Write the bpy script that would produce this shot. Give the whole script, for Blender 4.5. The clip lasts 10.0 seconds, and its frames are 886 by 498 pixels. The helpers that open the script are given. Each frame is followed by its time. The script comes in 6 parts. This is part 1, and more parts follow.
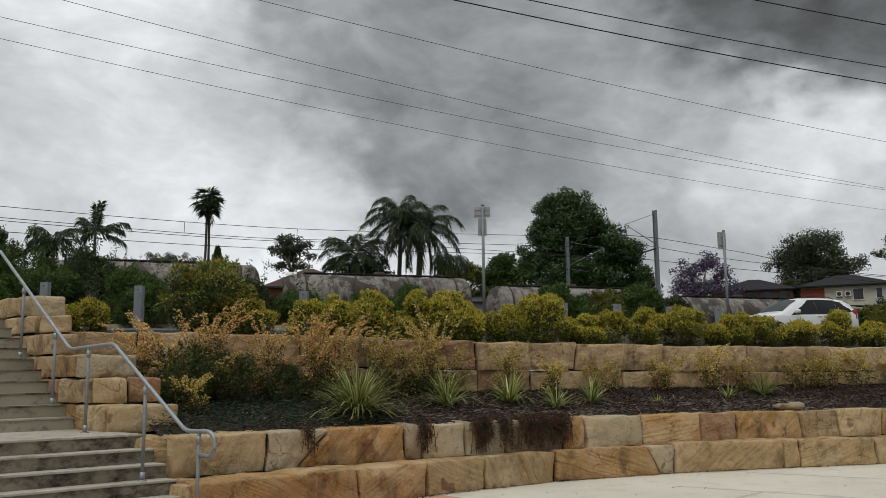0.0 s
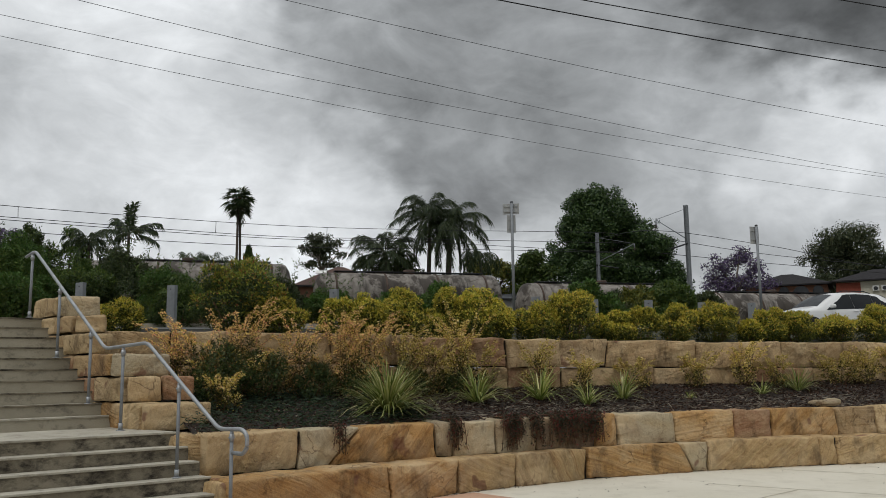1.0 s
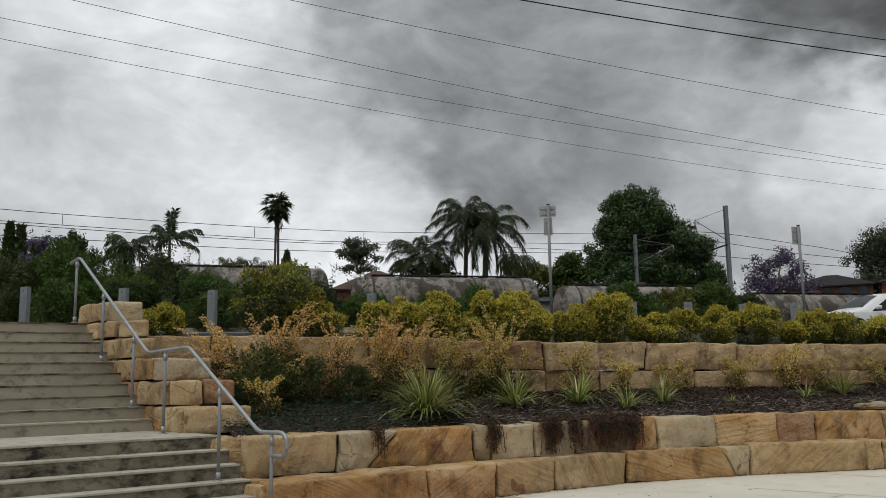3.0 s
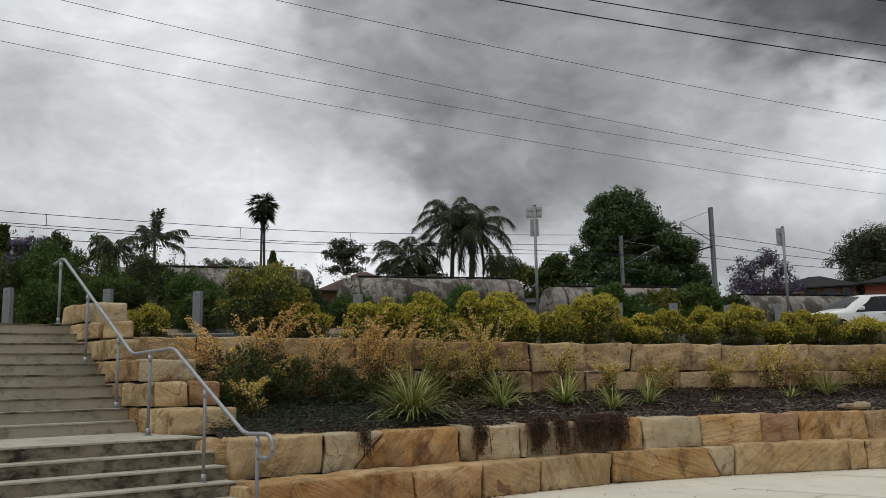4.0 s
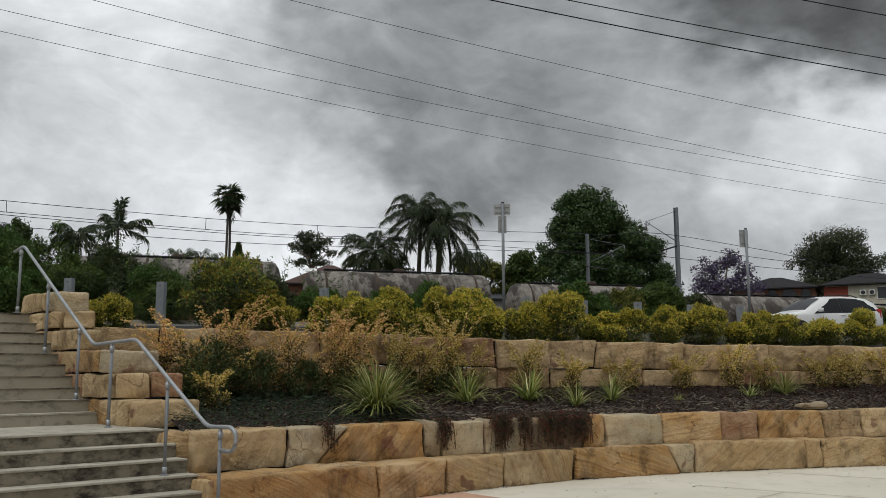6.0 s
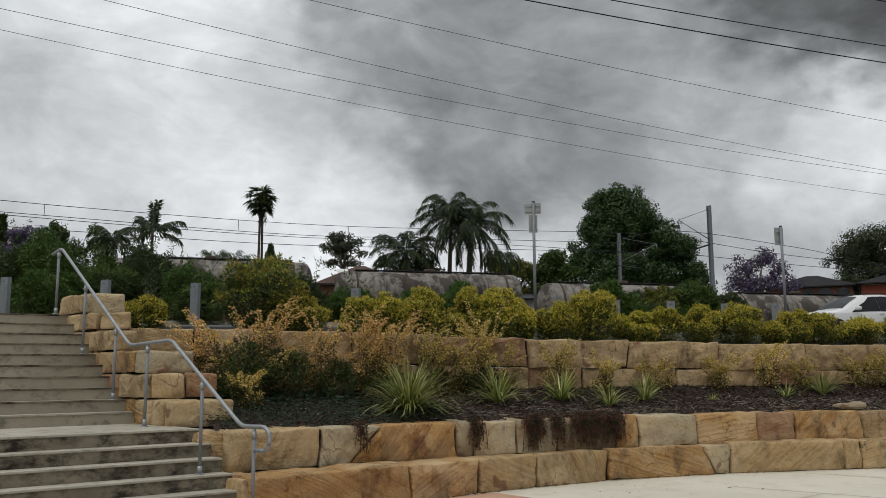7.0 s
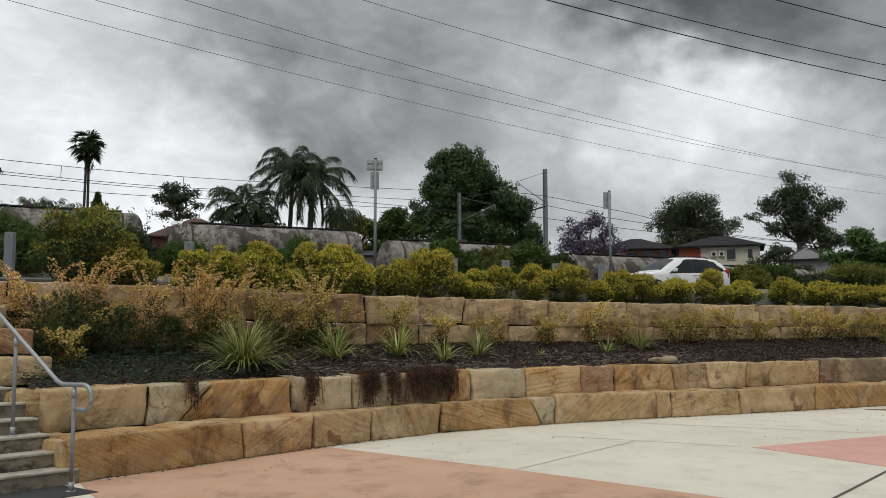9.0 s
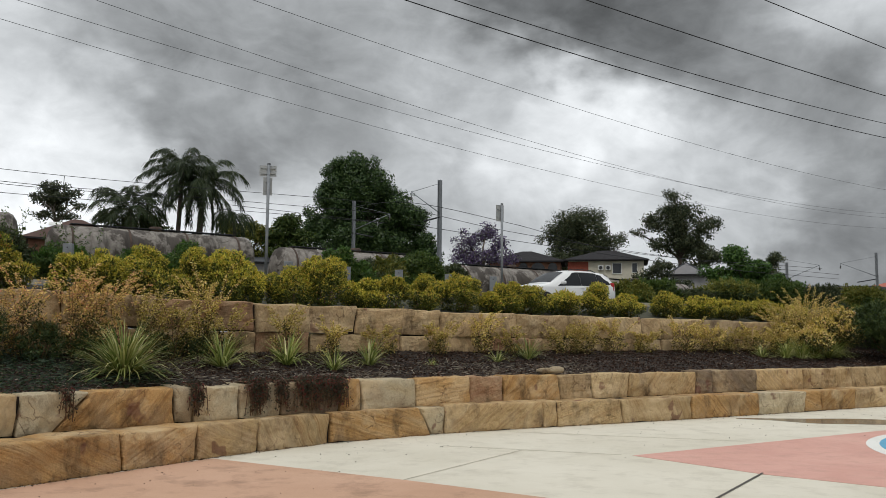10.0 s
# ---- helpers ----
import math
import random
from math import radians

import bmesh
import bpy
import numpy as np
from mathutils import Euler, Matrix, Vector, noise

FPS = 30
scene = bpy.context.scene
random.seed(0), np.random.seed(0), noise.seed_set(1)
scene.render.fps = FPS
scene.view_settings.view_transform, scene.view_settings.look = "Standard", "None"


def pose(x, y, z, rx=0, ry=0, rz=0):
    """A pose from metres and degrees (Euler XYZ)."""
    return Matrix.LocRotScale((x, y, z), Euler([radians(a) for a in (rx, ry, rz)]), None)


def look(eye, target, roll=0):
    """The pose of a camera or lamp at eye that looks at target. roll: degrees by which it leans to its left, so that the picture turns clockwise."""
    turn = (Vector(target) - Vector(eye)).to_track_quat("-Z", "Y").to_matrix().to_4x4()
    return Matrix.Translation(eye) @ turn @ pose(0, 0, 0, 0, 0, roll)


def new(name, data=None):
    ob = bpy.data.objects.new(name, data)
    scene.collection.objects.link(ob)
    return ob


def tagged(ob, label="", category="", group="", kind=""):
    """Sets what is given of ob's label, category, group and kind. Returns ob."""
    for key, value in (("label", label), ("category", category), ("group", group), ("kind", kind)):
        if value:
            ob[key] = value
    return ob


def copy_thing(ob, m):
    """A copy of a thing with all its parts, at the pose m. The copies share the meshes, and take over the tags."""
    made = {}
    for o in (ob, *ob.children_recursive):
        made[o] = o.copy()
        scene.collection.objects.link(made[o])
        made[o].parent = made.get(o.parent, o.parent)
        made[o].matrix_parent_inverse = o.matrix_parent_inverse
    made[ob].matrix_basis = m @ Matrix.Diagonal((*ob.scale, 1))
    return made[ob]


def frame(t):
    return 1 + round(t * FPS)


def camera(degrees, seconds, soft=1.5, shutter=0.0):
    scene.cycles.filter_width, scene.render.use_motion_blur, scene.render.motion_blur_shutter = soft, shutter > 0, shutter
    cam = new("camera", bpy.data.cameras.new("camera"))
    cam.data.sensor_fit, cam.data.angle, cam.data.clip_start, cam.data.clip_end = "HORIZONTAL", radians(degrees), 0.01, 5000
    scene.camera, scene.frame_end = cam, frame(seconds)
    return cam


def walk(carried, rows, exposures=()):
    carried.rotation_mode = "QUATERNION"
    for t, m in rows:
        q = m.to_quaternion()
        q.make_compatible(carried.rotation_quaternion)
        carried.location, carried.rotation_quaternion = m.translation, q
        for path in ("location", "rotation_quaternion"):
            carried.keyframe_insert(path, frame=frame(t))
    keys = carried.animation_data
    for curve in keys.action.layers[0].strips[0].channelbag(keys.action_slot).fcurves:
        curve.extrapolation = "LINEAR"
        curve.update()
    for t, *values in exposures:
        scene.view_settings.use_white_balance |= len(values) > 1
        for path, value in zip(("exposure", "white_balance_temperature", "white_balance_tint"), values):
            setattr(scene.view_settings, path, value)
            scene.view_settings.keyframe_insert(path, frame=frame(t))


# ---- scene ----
cam = camera(55.28, 10.0, soft=0.85)
EYE = 1.75
ROWS = [
    (0.0, 0.0, 8.2, 0.5, 0.0, 0.0, 0.0),
    (0.5, 1.026, 7.751, 0.711, 0.006, -0.001, 0.002),
    (1.0, 2.041, 8.038, 0.741, 0.004, 0.005, 0.003),
    (1.5, 2.556, 8.635, 0.524, 0.005, -0.007, 0.005),
    (2.0, 3.518, 8.644, 0.646, 0.003, 0.001, 0.003),
    (2.5, 4.594, 8.292, 0.865, 0.003, 0.0, 0.004),
    (4.0, 3.645, 8.355, 0.931, 0.004, -0.001, 0.002),
    (4.5, 1.59, 8.433, 0.538, 0.007, -0.001, 0.006),
    (5.0, 0.085, 8.449, 0.392, 0.005, -0.007, 0.004),
    (5.5, 0.268, 8.012, 0.281, -0.001, -0.006, 0.008),
    (7.0, 3.385, 8.0, 0.239, -0.013, -0.001, 0.007),
    (7.5, 2.915, 8.341, 0.374, -0.006, -0.013, 0.005),
    (8.0, 0.253, 6.745, 0.852, 0.001, -0.003, 0.004),
    (8.5, -2.836, 4.436, 0.865, 0.009, 0.009, 0.004),
    (9.0, -7.37, 5.046, 0.067, 0.022, 0.014, 0.005),
    (9.5, -11.857, 5.689, -0.555, 0.024, 0.015, 0.007),
    (10.0, -14.625, 5.7, -0.535, 0.033, 0.01, 0.011),
]
walk(cam, [(t, pose(x, y, EYE + z, 90 + pitch, roll, yaw)) for t, yaw, pitch, roll, x, y, z in ROWS],
     exposures=[(0.0, -0.06), (7.5, -0.06), (8.5, 0.02), (9.0, 0.10), (10.0, 0.20)])

rng = np.random.default_rng(7)


# ---- node helpers ----
class Nodes:
    def __init__(self, tree):
        self.t = tree
        tree.nodes.clear()

    def add(self, kind, **values):
        n = self.t.nodes.new(kind)
        for k, v in values.items():
            if k in n.inputs:
                self.set(n.inputs[k], v)
            else:
                setattr(n, k, v)
        return n

    def set(self, socket, v):
        if isinstance(v, bpy.types.NodeSocket):
            self.t.links.new(v, socket)
        else:
            socket.default_value = v

    def math(self, op, a, b=0.0, clamp=False):
        n = self.t.nodes.new("ShaderNodeMath")
        n.operation, n.use_clamp = op, clamp
        self.set(n.inputs[0], a)
        self.set(n.inputs[1], b)
        return n.outputs[0]

    def vmath(self, op, a, b=(0, 0, 0)):
        n = self.t.nodes.new("ShaderNodeVectorMath")
        n.operation = op
        self.set(n.inputs[0], a)
        self.set(n.inputs[1], b)
        return n.outputs["Value" if op in ("DOT_PRODUCT", "LENGTH") else "Vector"]

    def ramp(self, fac, stops, interp="LINEAR"):
        n = self.t.nodes.new("ShaderNodeValToRGB")
        n.color_ramp.interpolation = interp
        els = n.color_ramp.elements
        while len(els) < len(stops):
            els.new(0.5)
        for e, (p, c) in zip(els, stops):
            e.position = p
            e.color = (*c, 1) if len(c) == 3 else c
        self.set(n.inputs[0], fac)
        return n.outputs[0]

    def mix(self, fac, a, b, blend="MIX"):
        n = self.t.nodes.new("ShaderNodeMix")
        n.data_type, n.blend_type = "RGBA", blend
        self.set(n.inputs[0], fac)
        self.set(n.inputs[6], a if not isinstance(a, tuple) else (*a, 1))
        self.set(n.inputs[7], b if not isinstance(b, tuple) else (*b, 1))
        return n.outputs[2]

    def noise(self, vec, scale, detail=4.0, rough=0.55, dist=0.0):
        n = self.t.nodes.new("ShaderNodeTexNoise")
        if vec is not None:
            self.set(n.inputs["Vector"], vec)
        n.inputs["Scale"].default_value = scale
        n.inputs["Detail"].default_value = detail
        n.inputs["Roughness"].default_value = rough
        n.inputs["Distortion"].default_value = dist
        return n.outputs["Fac"]


def material(name):
    m = bpy.data.materials.new(name)
    m.use_nodes = True
    return m, Nodes(m.node_tree)


def finish(n, color, rough=0.8, metal=0.0, bump=None, strength=0.3, dist=0.01, spec=0.4, trans=0.0):
    b = n.add("ShaderNodeBsdfPrincipled", Roughness=rough, Metallic=metal)
    n.set(b.inputs["Base Color"], color if not isinstance(color, tuple) else (*color, 1))
    b.inputs["Specular IOR Level"].default_value = spec
    if bump is not None:
        bp = n.add("ShaderNodeBump", Strength=strength, Distance=dist, Height=bump)
        n.set(b.inputs["Normal"], bp.outputs[0])
    out = n.add("ShaderNodeOutputMaterial")
    surf = b.outputs[0]
    if trans > 0:
        tr = n.add("ShaderNodeBsdfTranslucent")
        n.set(tr.inputs[0], color if not isinstance(color, tuple) else (*color, 1))
        mx = n.add("ShaderNodeMixShader")
        mx.inputs[0].default_value = trans
        n.set(mx.inputs[1], surf)
        n.set(mx.inputs[2], tr.outputs[0])
        surf = mx.outputs[0]
    n.set(out.inputs["Surface"], surf)


# ---- world and light: a heavy overcast sky with torn cloud ----
world = bpy.data.worlds.new("overcast")
world.use_nodes = True
scene.world = world
n = Nodes(world.node_tree)
tc = n.add("ShaderNodeTexCoord")
vec = tc.outputs["Generated"]
sep = n.add("ShaderNodeSeparateXYZ", Vector=vec)
up = n.math("MAXIMUM", sep.outputs[2], 0.0)
way = n.vmath("NORMALIZE", vec)
tall = n.vmath("MULTIPLY", way, (1.0, 1.0, 1.55))
# the banks are torn by two scales of drift
def drift(scale, detail, reach):
    w = n.add("ShaderNodeTexNoise", Scale=scale, Detail=detail)
    n.set(w.inputs["Vector"], tall)
    d = n.vmath("SCALE", n.vmath("SUBTRACT", w.outputs["Color"], (0.5, 0.5, 0.5)))
    d.node.inputs["Scale"].default_value = reach
    return d


torn = n.vmath("NORMALIZE", n.vmath("ADD", way, n.vmath("ADD", drift(7.0, 3.0, 0.17), drift(24.0, 4.0, 0.07))))
# cloud banks by azimuth and elevation, with how bright each one stands
BANKS = ((-26, 22, .88), (-16.5, 21.5, .90), (-22, 17.5, .82), (-27, 14, .80), (-14, 18, .70), (-12, 15, .93), (-20, 13, .88), (-9, 22, .60), (-6, 18, .58),
         (-3, 14, .50), (2, 13.5, .51), (-8.5, 12.5, .90), (-16, 10, .93), (-7, 9, .90), (4, 10, .84), (0, 20, .54), (8, 22, .59), (10.5, 17.5, .60), (8, 14, .59),
         (16, 16.5, .72), (20, 13, .92), (25.5, 14, 1.0), (21, 21, .37), (28, 19, .38), (12.5, 10.5, .66), (20, 9, .70), (27, 9.5, .78), (33, 19, .48), (37, 14.5, .54), (40, 21, .74), (33, 10.5, .74), (42, 7, .52))
total, weight = 0.66 * 0.004, 0.004
for az, el, v in BANKS:
    a, e = radians(az), radians(el)
    dot = n.vmath("DOT_PRODUCT", torn, (math.sin(a) * math.cos(e), math.cos(a) * math.cos(e), math.sin(e)))
    k = n.math("EXPONENT", n.math("MULTIPLY", n.math("SUBTRACT", dot, 1.0), 2 / radians(3.6) ** 2))
    total, weight = n.math("ADD", total, n.math("MULTIPLY", k, v)), n.math("ADD", weight, k)
val = n.math("DIVIDE", total, weight)
billow = n.noise(n.vmath("ADD", tall, drift(5.0, 2.0, 0.25)), 7.0, 8.0, 0.56)
wisp = n.noise(n.vmath("ADD", tall, drift(12.0, 2.0, 0.10)), 26.0, 6.0, 0.6)
val = n.math("ADD", val, n.math("ADD", n.math("MULTIPLY", n.math("SUBTRACT", billow, 0.5), 0.42), n.math("MULTIPLY", n.math("SUBTRACT", wisp, 0.5), 0.10)))
val = n.math("POWER", n.math("MAXIMUM", n.math("MINIMUM", val, 0.97), 0.24), 2.2)
col = n.mix(1.0, n.add("ShaderNodeCombineXYZ", X=val, Y=val, Z=val).outputs[0], n.ramp(val, [(0.1, (0.935, 0.985, 1.02)), (0.45, (0.95, 0.995, 1.03)), (0.8, (0.965, 1.0, 1.03))]), "MULTIPLY")
# an overcast sky is brightest overhead
zen = n.math("ADD", 1.0, n.math("MULTIPLY", n.math("MAXIMUM", n.math("SUBTRACT", up, 0.45), 0.0), 3.0))
bg = n.add("ShaderNodeBackground", Strength=1.0)
n.set(bg.inputs[0], n.mix(1.0, col, n.add("ShaderNodeCombineXYZ", X=zen, Y=zen, Z=zen).outputs[0], "MULTIPLY"))
n.set(n.add("ShaderNodeOutputWorld").inputs[0], bg.outputs[0])

sun = new("sun", bpy.data.lights.new("sun", "SUN"))
sun.data.energy, sun.data.angle, sun.data.color = 0.8, radians(25), (1.0, 0.96, 0.9)
sun.matrix_world = look((0, 0, 0), (0.35, 0.55, -1.0))


# ---- materials ----
def sandstone():
    m, n = material("sandstone")
    info = n.add("ShaderNodeObjectInfo").outputs["Random"]
    co = n.add("ShaderNodeTexCoord").outputs["Object"]
    off = n.add("ShaderNodeCombineXYZ", X=n.math("MULTIPLY", info, 37.0), Y=n.math("MULTIPLY", info, 91.0), Z=n.math("MULTIPLY", info, 53.0)).outputs[0]
    v = n.vmath("ADD", co, off)
    ang = n.math("MULTIPLY", n.math("SUBTRACT", n.math("FRACT", n.math("MULTIPLY", info, 7.31)), 0.5), 2.9)
    rot = n.add("ShaderNodeVectorRotate", Vector=v, Angle=ang, rotation_type="Y_AXIS").outputs[0]
    # bedding: thin iron-stained layers, stretched along the bed and bent a little
    bent = n.vmath("ADD", rot, n.vmath("MULTIPLY", n.add("ShaderNodeTexNoise", Vector=rot, Scale=1.1, Detail=2.0).outputs["Color"], (0.0, 0.0, 0.16)))
    layer = n.noise(n.vmath("MULTIPLY", bent, (0.4, 0.4, 24.0)), 1.0, 4.0, 0.6)
    broad = n.noise(n.vmath("MULTIPLY", bent, (0.5, 0.5, 5.0)), 1.0, 4.0, 0.55)
    hue = n.add("ShaderNodeObjectInfo")
    base = n.add("ShaderNodeHueSaturation", Color=hue.outputs["Color"], Value=n.math("ADD", 0.86, n.math("MULTIPLY", n.math("FRACT", n.math("MULTIPLY", info, 13.7)), 0.28))).outputs[0]
    c = n.mix(n.math("MULTIPLY", n.ramp(layer, [(0.47, (0, 0, 0)), (0.62, (0.75, 0.75, 0.75))]), hue.outputs["Alpha"]), base, (0.25, 0.115, 0.045))
    c = n.mix(n.ramp(broad, [(0.50, (0, 0, 0)), (0.72, (0.55, 0.55, 0.55))]), c, (0.56, 0.43, 0.25))
    c = n.mix(n.ramp(n.noise(v, 1.4, 4.0), [(0.52, (0, 0, 0)), (0.68, (0.6, 0.6, 0.6))]), c, (0.33, 0.235, 0.145))
    grain = n.noise(v, 70.0, 4.0, 0.7)
    # grime in patches and runs down the face
    runs = n.noise(n.vmath("MULTIPLY", v, (2.6, 2.6, 1.1)), 1.0, 7.0, 0.68)
    c = n.mix(n.ramp(runs, [(0.52, (0, 0, 0)), (0.70, (0.85, 0.85, 0.85))]), c, (0.075, 0.050, 0.030))
    c = n.mix(n.ramp(n.noise(v, 9.0, 7.0, 0.75), [(0.56, (0, 0, 0)), (0.72, (0.55, 0.55, 0.55))]), c, (0.10, 0.07, 0.045))
    c = n.mix(0.35, c, n.ramp(grain, [(0.3, (0.2, 0.2, 0.2)), (0.7, (0.8, 0.8, 0.8))]), "OVERLAY")
    crack = n.add("ShaderNodeTexVoronoi", Vector=n.vmath("ADD", rot, n.vmath("SCALE", n.add("ShaderNodeTexNoise", Vector=v, Scale=3.0, Detail=4.0).outputs["Color"])), Scale=1.9, feature="F1").outputs["Distance"]
    # pale patches put highlights into the colour where the relief shows too weakly
    c = n.mix(n.ramp(n.noise(n.vmath("ADD", v, (7.0, 3.0, 1.0)), 1.1, 6.0, 0.62, 0.5), [(0.50, (0, 0, 0)), (0.64, (0.62, 0.62, 0.62))]), c, (0.66, 0.50, 0.30))
    vein = n.add("ShaderNodeTexVoronoi", Vector=n.vmath("ADD", n.vmath("MULTIPLY", rot, (1.0, 1.0, 1.8)), n.vmath("SCALE", n.add("ShaderNodeTexNoise", Vector=v, Scale=2.2, Detail=5.0).outputs["Color"])), Scale=1.5, feature="DISTANCE_TO_EDGE").outputs["Distance"]
    c = n.mix(n.math("MULTIPLY", n.ramp(vein, [(0.0, (1, 1, 1)), (0.022, (0, 0, 0))]), n.ramp(n.noise(v, 1.7, 3.0), [(0.48, (0, 0, 0)), (0.60, (0.75, 0.75, 0.75))])), c, (0.10, 0.055, 0.03))
    blot = n.noise(n.vmath("ADD", v, (31.0, 17.0, 5.0)), 2.3, 3.0, 0.5)
    c = n.mix(n.ramp(blot, [(0.66, (0, 0, 0)), (0.70, (0.7, 0.7, 0.7))]), c, (0.19, 0.085, 0.06))
    h = n.math("ADD", n.math("MULTIPLY", grain, 0.16), n.math("ADD", n.math("MULTIPLY", n.noise(v, 6.0, 8.0, 0.62), 0.9), n.math("MULTIPLY", n.math("MULTIPLY", layer, hue.outputs["Alpha"]), 0.85)))
    h = n.math("ADD", h, n.math("MULTIPLY", crack, 0.9))
    finish(n, c, 0.93, bump=h, strength=1.0, dist=0.075, spec=0.18)
    return m


def concrete(name, a, b, stain, amount=0.6, scale=1.0, edge=0.50, stretch=(1.0, 1.0, 0.35)):
    m, n = material(name)
    co = n.add("ShaderNodeTexCoord").outputs["Object"]
    st = n.noise(co, 0.9 * scale, 7.0, 0.68, 0.4)
    st2 = n.noise(n.vmath("MULTIPLY", co, stretch), 5.0 * scale, 6.0, 0.7)
    grain = n.noise(co, 120.0, 3.0, 0.6)
    c = n.mix(n.ramp(st, [(0.35, (0, 0, 0)), (0.65, (1, 1, 1))]), a, b)
    c = n.mix(n.math("MULTIPLY", n.ramp(st2, [(edge, (0, 0, 0)), (edge + 0.20, (1, 1, 1))]), amount), c, stain)
    c = n.mix(0.2, c, n.ramp(grain, [(0.3, (0.25, 0.25, 0.25)), (0.7, (0.75, 0.75, 0.75))]), "OVERLAY")
    finish(n, c, 0.85, bump=n.math("ADD", grain, n.math("MULTIPLY", st2, 2.0)), strength=0.25, dist=0.006, spec=0.3)
    return m


def leaf(name, stops, rough=0.55, trans=0.25, spec=0.35):
    m, n = material(name)
    r = n.add("ShaderNodeNewGeometry").outputs["Random Per Island"]
    obj = n.add("ShaderNodeObjectInfo").outputs["Random"]
    c = n.ramp(r, stops)
    hsv = n.add("ShaderNodeHueSaturation", Color=c, Value=n.math("ADD", 0.82, n.math("MULTIPLY", obj, 0.36)))
    finish(n, hsv.outputs[0], rough, trans=trans, spec=spec)
    return m


def plain(name, color, rough=0.6, metal=0.0, vary=0.25, scale=6.0, bump=0.0, spec=0.4):
    m, n = material(name)
    co = n.add("ShaderNodeTexCoord").outputs["Object"]
    a = n.noise(co, scale, 6.0, 0.65)
    b = n.noise(co, scale * 9, 3.0, 0.6)
    dark = tuple(c * (1 - vary) for c in color)
    lite = tuple(min(1.0, c * (1 + vary * 0.7)) for c in color)
    c = n.mix(n.ramp(n.math("ADD", n.math("MULTIPLY", a, 0.7), n.math("MULTIPLY", b, 0.3)), [(0.35, (0, 0, 0)), (0.65, (1, 1, 1))]), dark, lite)
    finish(n, c, rough, metal, bump=b if bump else None, strength=bump, dist=0.01, spec=spec)
    return m


STONE = sandstone()
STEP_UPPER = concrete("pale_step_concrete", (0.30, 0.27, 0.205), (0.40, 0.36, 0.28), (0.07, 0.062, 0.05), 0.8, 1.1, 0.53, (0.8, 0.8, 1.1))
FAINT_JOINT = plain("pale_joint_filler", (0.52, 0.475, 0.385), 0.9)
# STEP has a darker base than TREAD, with near-black stains over it
STEP = concrete("dark_stained_step_concrete", (0.17, 0.146, 0.104), (0.27, 0.236, 0.175), (0.020, 0.016, 0.012), 0.95, 1.2, 0.44, (0.6, 0.6, 1.1))
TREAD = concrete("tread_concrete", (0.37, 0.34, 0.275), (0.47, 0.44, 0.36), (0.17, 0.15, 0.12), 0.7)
PLAZA = concrete("plaza_concrete", (0.60, 0.555, 0.45), (0.69, 0.645, 0.54), (0.43, 0.385, 0.30), 0.5, 0.35)
PLAZA_TAN = concrete("tan_painted_concrete", (0.47, 0.28, 0.18), (0.57, 0.36, 0.25), (0.25, 0.15, 0.10), 0.75, 0.3, 0.51)
PLAZA_RED = concrete("pink_painted_concrete", (0.58, 0.315, 0.255), (0.65, 0.375, 0.31), (0.45, 0.27, 0.215), 0.5, 0.6)
PLAZA_BLUE = concrete("blue_painted_concrete", (0.10, 0.33, 0.50), (0.14, 0.38, 0.55), (0.08, 0.2, 0.3), 0.35, 0.6)
PLAZA_WHITE = concrete("white_painted_concrete", (0.72, 0.71, 0.66), (0.78, 0.77, 0.72), (0.5, 0.48, 0.42), 0.35, 0.6)
JOINT = plain("dark_joint_filler", (0.10, 0.09, 0.075), 0.9)
WET = plain("damp_concrete", (0.20, 0.18, 0.145), 0.12, vary=0.35, scale=2.0)
SOIL = plain("dark_soil", (0.028, 0.020, 0.015), 0.95, vary=0.5, scale=5.0, bump=0.6)
GRAVEL = plain("terrace_soil", (0.10, 0.085, 0.06), 0.95, vary=0.45, scale=2.0, bump=0.5)
GRASS_GROUND = plain("rough_grass_ground", (0.055, 0.055, 0.032), 0.95, vary=0.5, scale=0.7, bump=0.5)
ASPHALT = plain("asphalt", (0.055, 0.055, 0.056), 0.9, vary=0.3, scale=1.5, bump=0.4)
STEEL = plain("galvanised_steel", (0.34, 0.352, 0.365), 0.45, 0.5, vary=0.2, scale=14.0)
STEEL_DULL = plain("dull_galvanised_steel", (0.24, 0.255, 0.27), 0.6, 0.3, vary=0.2, scale=9.0)
ALU = plain("sign_back_aluminium", (0.36, 0.37, 0.37), 0.5, 0.3, vary=0.12, scale=5.0)
DARK_METAL = plain("dark_metal", (0.05, 0.052, 0.055), 0.55, 0.4)
WIRE = plain("black_wire", (0.018, 0.018, 0.02), 0.6)
BARK = plain("bark", (0.075, 0.058, 0.045), 0.95, vary=0.5, scale=3.0, bump=0.8)
PALE_BARK = plain("pale_bark", (0.22, 0.19, 0.155), 0.9, vary=0.4, scale=2.0, bump=0.6)
EDGING = plain("dull_grey_edging", (0.11, 0.11, 0.105), 0.9)
STEM = plain("twig", (0.16, 0.09, 0.05), 0.8)


# ---- mesh helpers ----
def mesh_of(name, verts, faces, mats, smooth=False):
    me = bpy.data.meshes.new(name)
    me.from_pydata([tuple(v) for v in verts], [], faces)
    for m in (mats if isinstance(mats, (list, tuple)) else [mats]):
        me.materials.append(m)
    if smooth:
        me.polygons.foreach_set("use_smooth", [True] * len(me.polygons))
    me.update()
    return me


